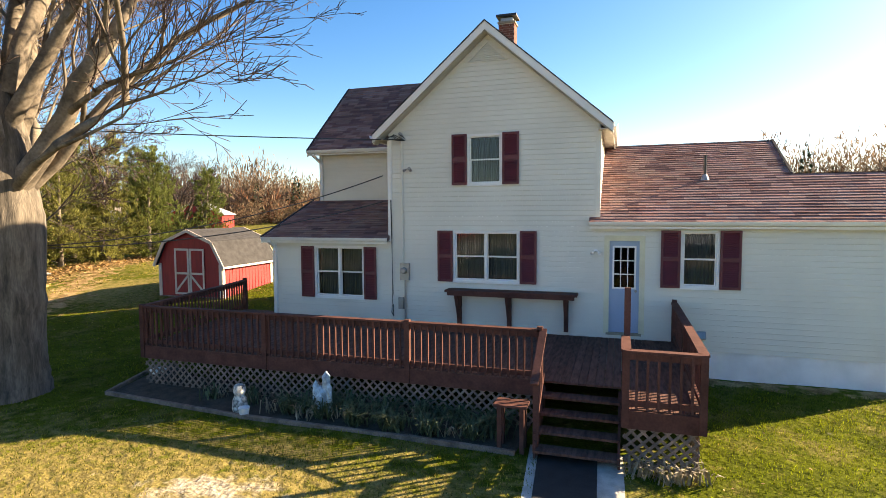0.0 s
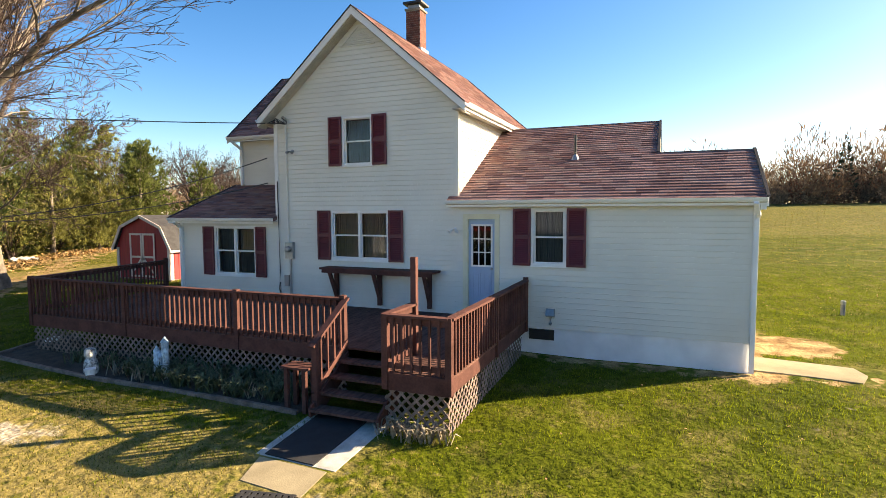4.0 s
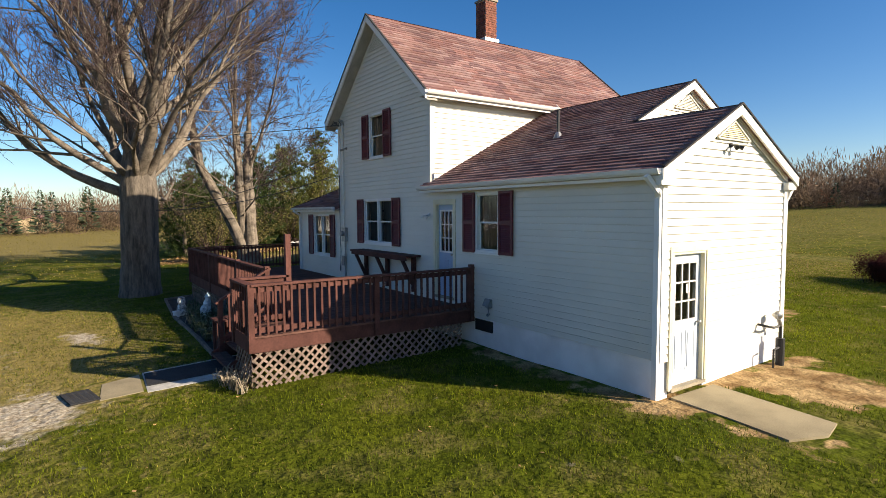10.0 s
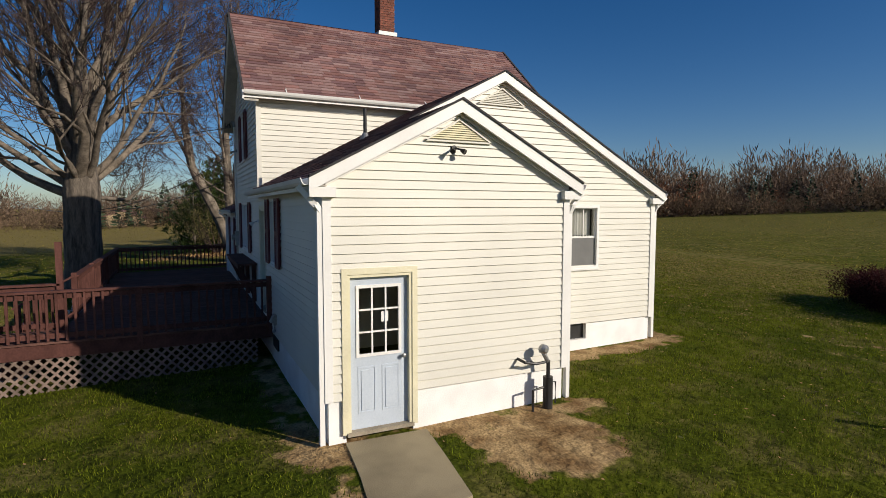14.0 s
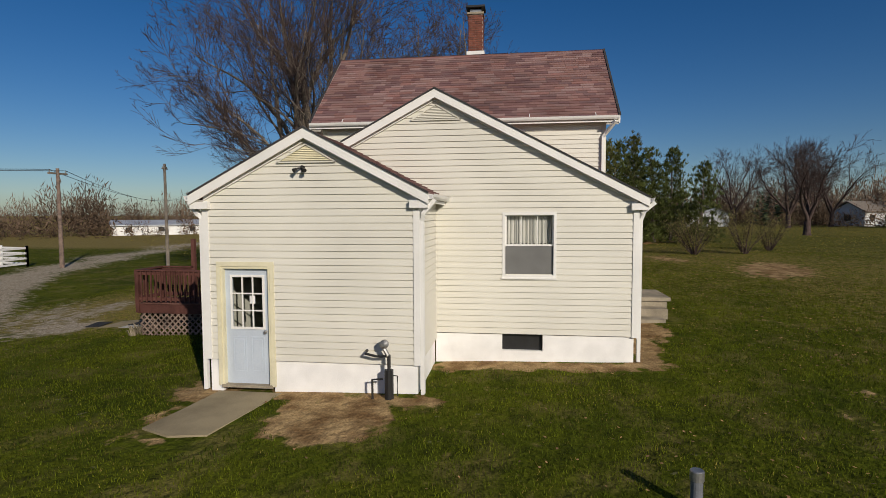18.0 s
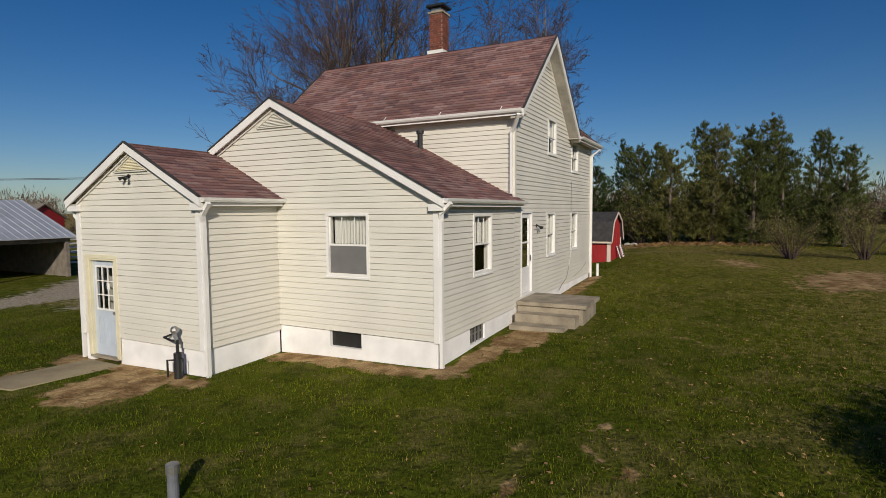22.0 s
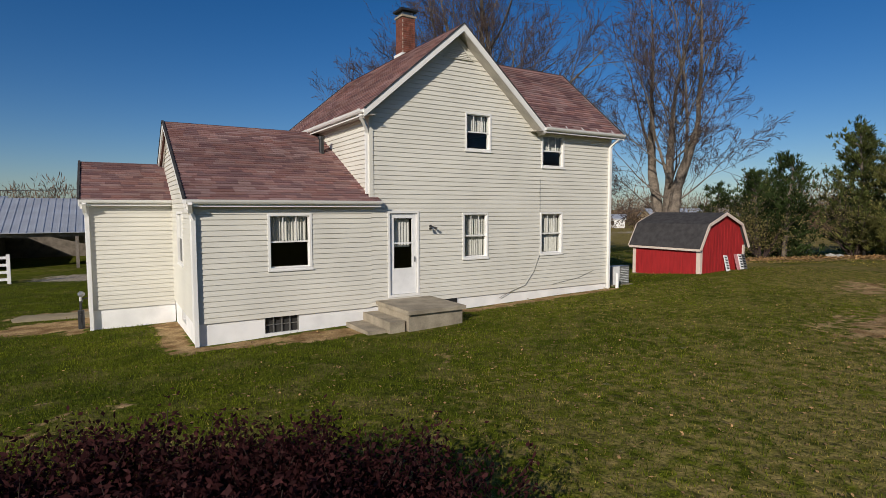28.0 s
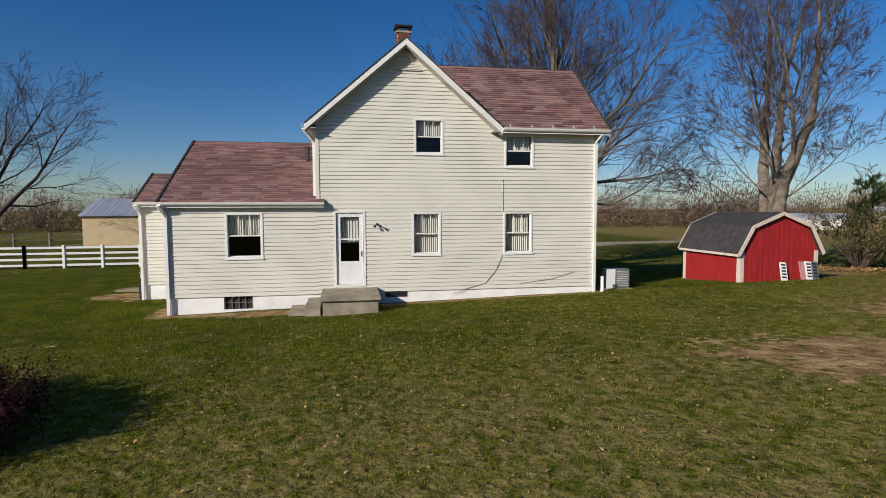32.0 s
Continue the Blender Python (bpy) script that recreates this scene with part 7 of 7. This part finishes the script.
# ---- grass and fallen leaves ----
BLADE = material("grass_blades", (0.118, 0.138, 0.010), 0.9, spec=0.1, spots=0.35, scale=0.9, fine=7, bump=0.0, island=0.6, other=(0.066, 0.096, 0.010))
DRYBLADE = material("dry_grass_blades", (0.26, 0.212, 0.05), 0.9, spec=0.1, spots=0.3, scale=2.5, fine=11, bump=0.0, island=0.5)
DEADLEAF = material("fallen_leaves", (0.34, 0.20, 0.08), 0.8, spots=0.25, scale=3, fine=20, bump=0.0, island=0.5)

thin_leaf(BLADE, 0.5)
thin_leaf(DRYBLADE, 0.4)


def scatter(count, rng):
    """Places round the house, thicker near the way the lawn is seen from."""
    pts = np.column_stack([rng.uniform(-19, 16, count), rng.uniform(-13, 23, count)])
    x, y = pts[:, 0], pts[:, 1]
    out = ~((x > -8.9) & (x < 6.1) & (y > -0.05) & (y < 7.75) & ~((x > 4.05) & (y > 3.8)))
    out &= ~((x > -10.2) & (x < 1.5) & (y > -4.75) & (y < 0.9)) & ~((x > -0.8) & (x < 0.65) & (y > -7.1) & (y < -4.5)) & ~((x > 6) & (x < 8.5) & (y > 0) & (y < 1.3)) & ~((x > -17.3) & (x < -14.2) & (y > 4.2) & (y < 7.5)) & ~((x > -1.8) & (x < 0.9) & (y > 7.6) & (y < 9.6))
    far = np.hypot(x - 0, y - 5)
    keep = rng.random(count) < np.clip(1.5 - far / 16, 0.25, 1)
    return pts[out & keep]


CELL = 0.25
TABLE = np.array([[(land(x, y) + roughness(x, y), *cover(x, y), noise.noise((x * 0.8, y * 0.8, 3.0))) for y in np.arange(-13.5, 24, CELL).tolist()] for x in np.arange(-19.5, 17, CELL).tolist()])


def looked_up(k, pts):
    """A value of the ground between the table's places."""
    u, v = (pts[:, 0] + 19.5) / CELL, (pts[:, 1] + 13.5) / CELL
    i, j = u.astype(int), v.astype(int)
    a, b = u - i, v - j
    t = TABLE[:, :, k]
    return t[i, j] * (1 - a) * (1 - b) + t[i + 1, j] * a * (1 - b) + t[i, j + 1] * (1 - a) * b + t[i + 1, j + 1] * a * b


def blades(name, label, pts, mat, rng, h0, h1, w):
    n = len(pts)
    z = looked_up(0, pts)
    a = rng.uniform(0, 2 * np.pi, n)
    h = rng.uniform(h0, h1, n)
    lean = rng.uniform(0.1, 0.7, n) * h
    b = rng.uniform(0, 2 * np.pi, n)
    base = np.column_stack([pts, z - 0.008])
    side = np.column_stack([np.cos(a) * w, np.sin(a) * w, np.zeros(n)])
    tip = base + np.column_stack([np.cos(b) * lean, np.sin(b) * lean, h])
    v = np.stack([base - side, base + side, tip], 1).reshape(-1, 3)
    me = bpy.data.meshes.new(name)
    me.vertices.add(3 * n)
    me.vertices.foreach_set("co", v.ravel())
    me.loops.add(3 * n)
    me.loops.foreach_set("vertex_index", np.arange(3 * n))
    me.polygons.add(n)
    me.polygons.foreach_set("loop_start", np.arange(n) * 3)
    me.update(calc_edges=True)
    me.materials.append(mat)
    return tagged(new(name, me), label, "grass", kind="stuff")


rng_g = np.random.default_rng(5)
pts = scatter(1000000, rng_g)
cov = np.column_stack([looked_up(k, pts) for k in (1, 2, 3)])
r = rng_g.random(len(pts))
bare = np.maximum(cov[:, 1], cov[:, 2])
patch = looked_up(4, pts)
dry = cov[:, 0] + 0.35 * patch
alive = (r > bare * 1.1) & (bare + 0.25 * patch < 0.5)
is_dry = rng_g.random(len(pts)) < np.clip(dry - 0.05, 0.03, 0.9)
blades("grass", "mown green lawn grass", pts[alive & ~is_dry], BLADE, rng_g, 0.022, 0.078, 0.0065)
blades("dry_grass", "dry straw-coloured grass", pts[alive & is_dry], DRYBLADE, rng_g, 0.018, 0.06, 0.0065)

n = 60000
reach = 22 + 70 * rng_g.random(n) ** 1.6
around = rng_g.uniform(-0.9, 3.9, n)
tx, ty = reach * np.cos(around), 4 + reach * np.sin(around)
away = (tx < -19) | (tx > 16) | (ty > 23)
tx, ty = tx[away], ty[away]
tall = rng_g.uniform(0.5, 1.0, len(tx)) * (0.06 + 0.0016 * reach[away])
tz = np.array([land(x, y) for x, y in zip(tx.tolist(), ty.tolist())]) - 0.02
tufts = Soup()
d = units(np.column_stack([rng_g.normal(0, 0.5, (len(tx), 2)), np.ones(len(tx))]))
tufts.leaves(np.column_stack([tx, ty, tz]), d, across(d, rng_g), tall, tall * 0.28)
tagged(tufts.mesh("field_grass", DRYBLADE, smooth=False), "tufts of rough grass on the far meadow", "grass", kind="stuff")

leaf_pts = scatter(30000, rng_g)
keep = rng_g.random(len(leaf_pts)) < np.clip(0.25 + (leaf_pts[:, 1] - 8) / 14 + np.clip((-6 - leaf_pts[:, 0]) / 14, 0, 1), 0.02, 1)
s = Soup()
lp = leaf_pts[keep]
m = len(lp)
d = units(rng_g.normal(0, 1, (m, 3)) * (1, 1, 0.15))
s.leaves(np.column_stack([lp, looked_up(0, lp) + rng_g.uniform(0.03, 0.06, m)]), d, units(np.cross(d, rng_g.normal(0, 0.3, (m, 3)) + (0, 0, 1))), rng_g.uniform(0.025, 0.075, m), rng_g.uniform(0.010, 0.026, m))
tagged(s.mesh("fallen_leaves", DEADLEAF, smooth=False), "scattered fallen autumn leaves on the lawn", "leaves", kind="stuff")

# the drift of dry leaves under the evergreens
n = 9000
f = rng_g.random(n)
lx = np.interp(f, (0, 0.1, 0.55, 1), (-25.2, -25.2, -26.3, -28)) + rng_g.normal(0, 0.9, n)
ly = np.interp(f, (0, 0.1, 0.55, 1), (-3, -1, 6, 15)) + rng_g.normal(0, 0.5, n)
lz = np.array([land(x, y) for x, y in zip(lx.tolist(), ly.tolist())]) + rng_g.uniform(0.0, 0.10, n)
s = Soup()
d = units(rng_g.normal(0, 1, (n, 3)) * (1, 1, 0.3))
s.leaves(np.column_stack([lx, ly, lz]), d, units(np.cross(d, rng_g.normal(0, 0.3, (n, 3)) + (0, 0, 1))), rng_g.uniform(0.08, 0.18, n), rng_g.uniform(0.03, 0.07, n))
tagged(s.mesh("leaf_litter", DEADLEAF, smooth=False), "drift of tan dead leaves under the evergreens", "leaves", kind="stuff")
# ---- pieces of walls and roofs ----
for w, spec in WALLS:
    clad(w, spec)
SHINGLED.sort(key=lambda s: -s[1][0])
for slab, origin, right, up, poly, mat in SHINGLED:
    shingle_rows(slab, origin, right, up, poly, mat, near=origin[0] > 3.5)
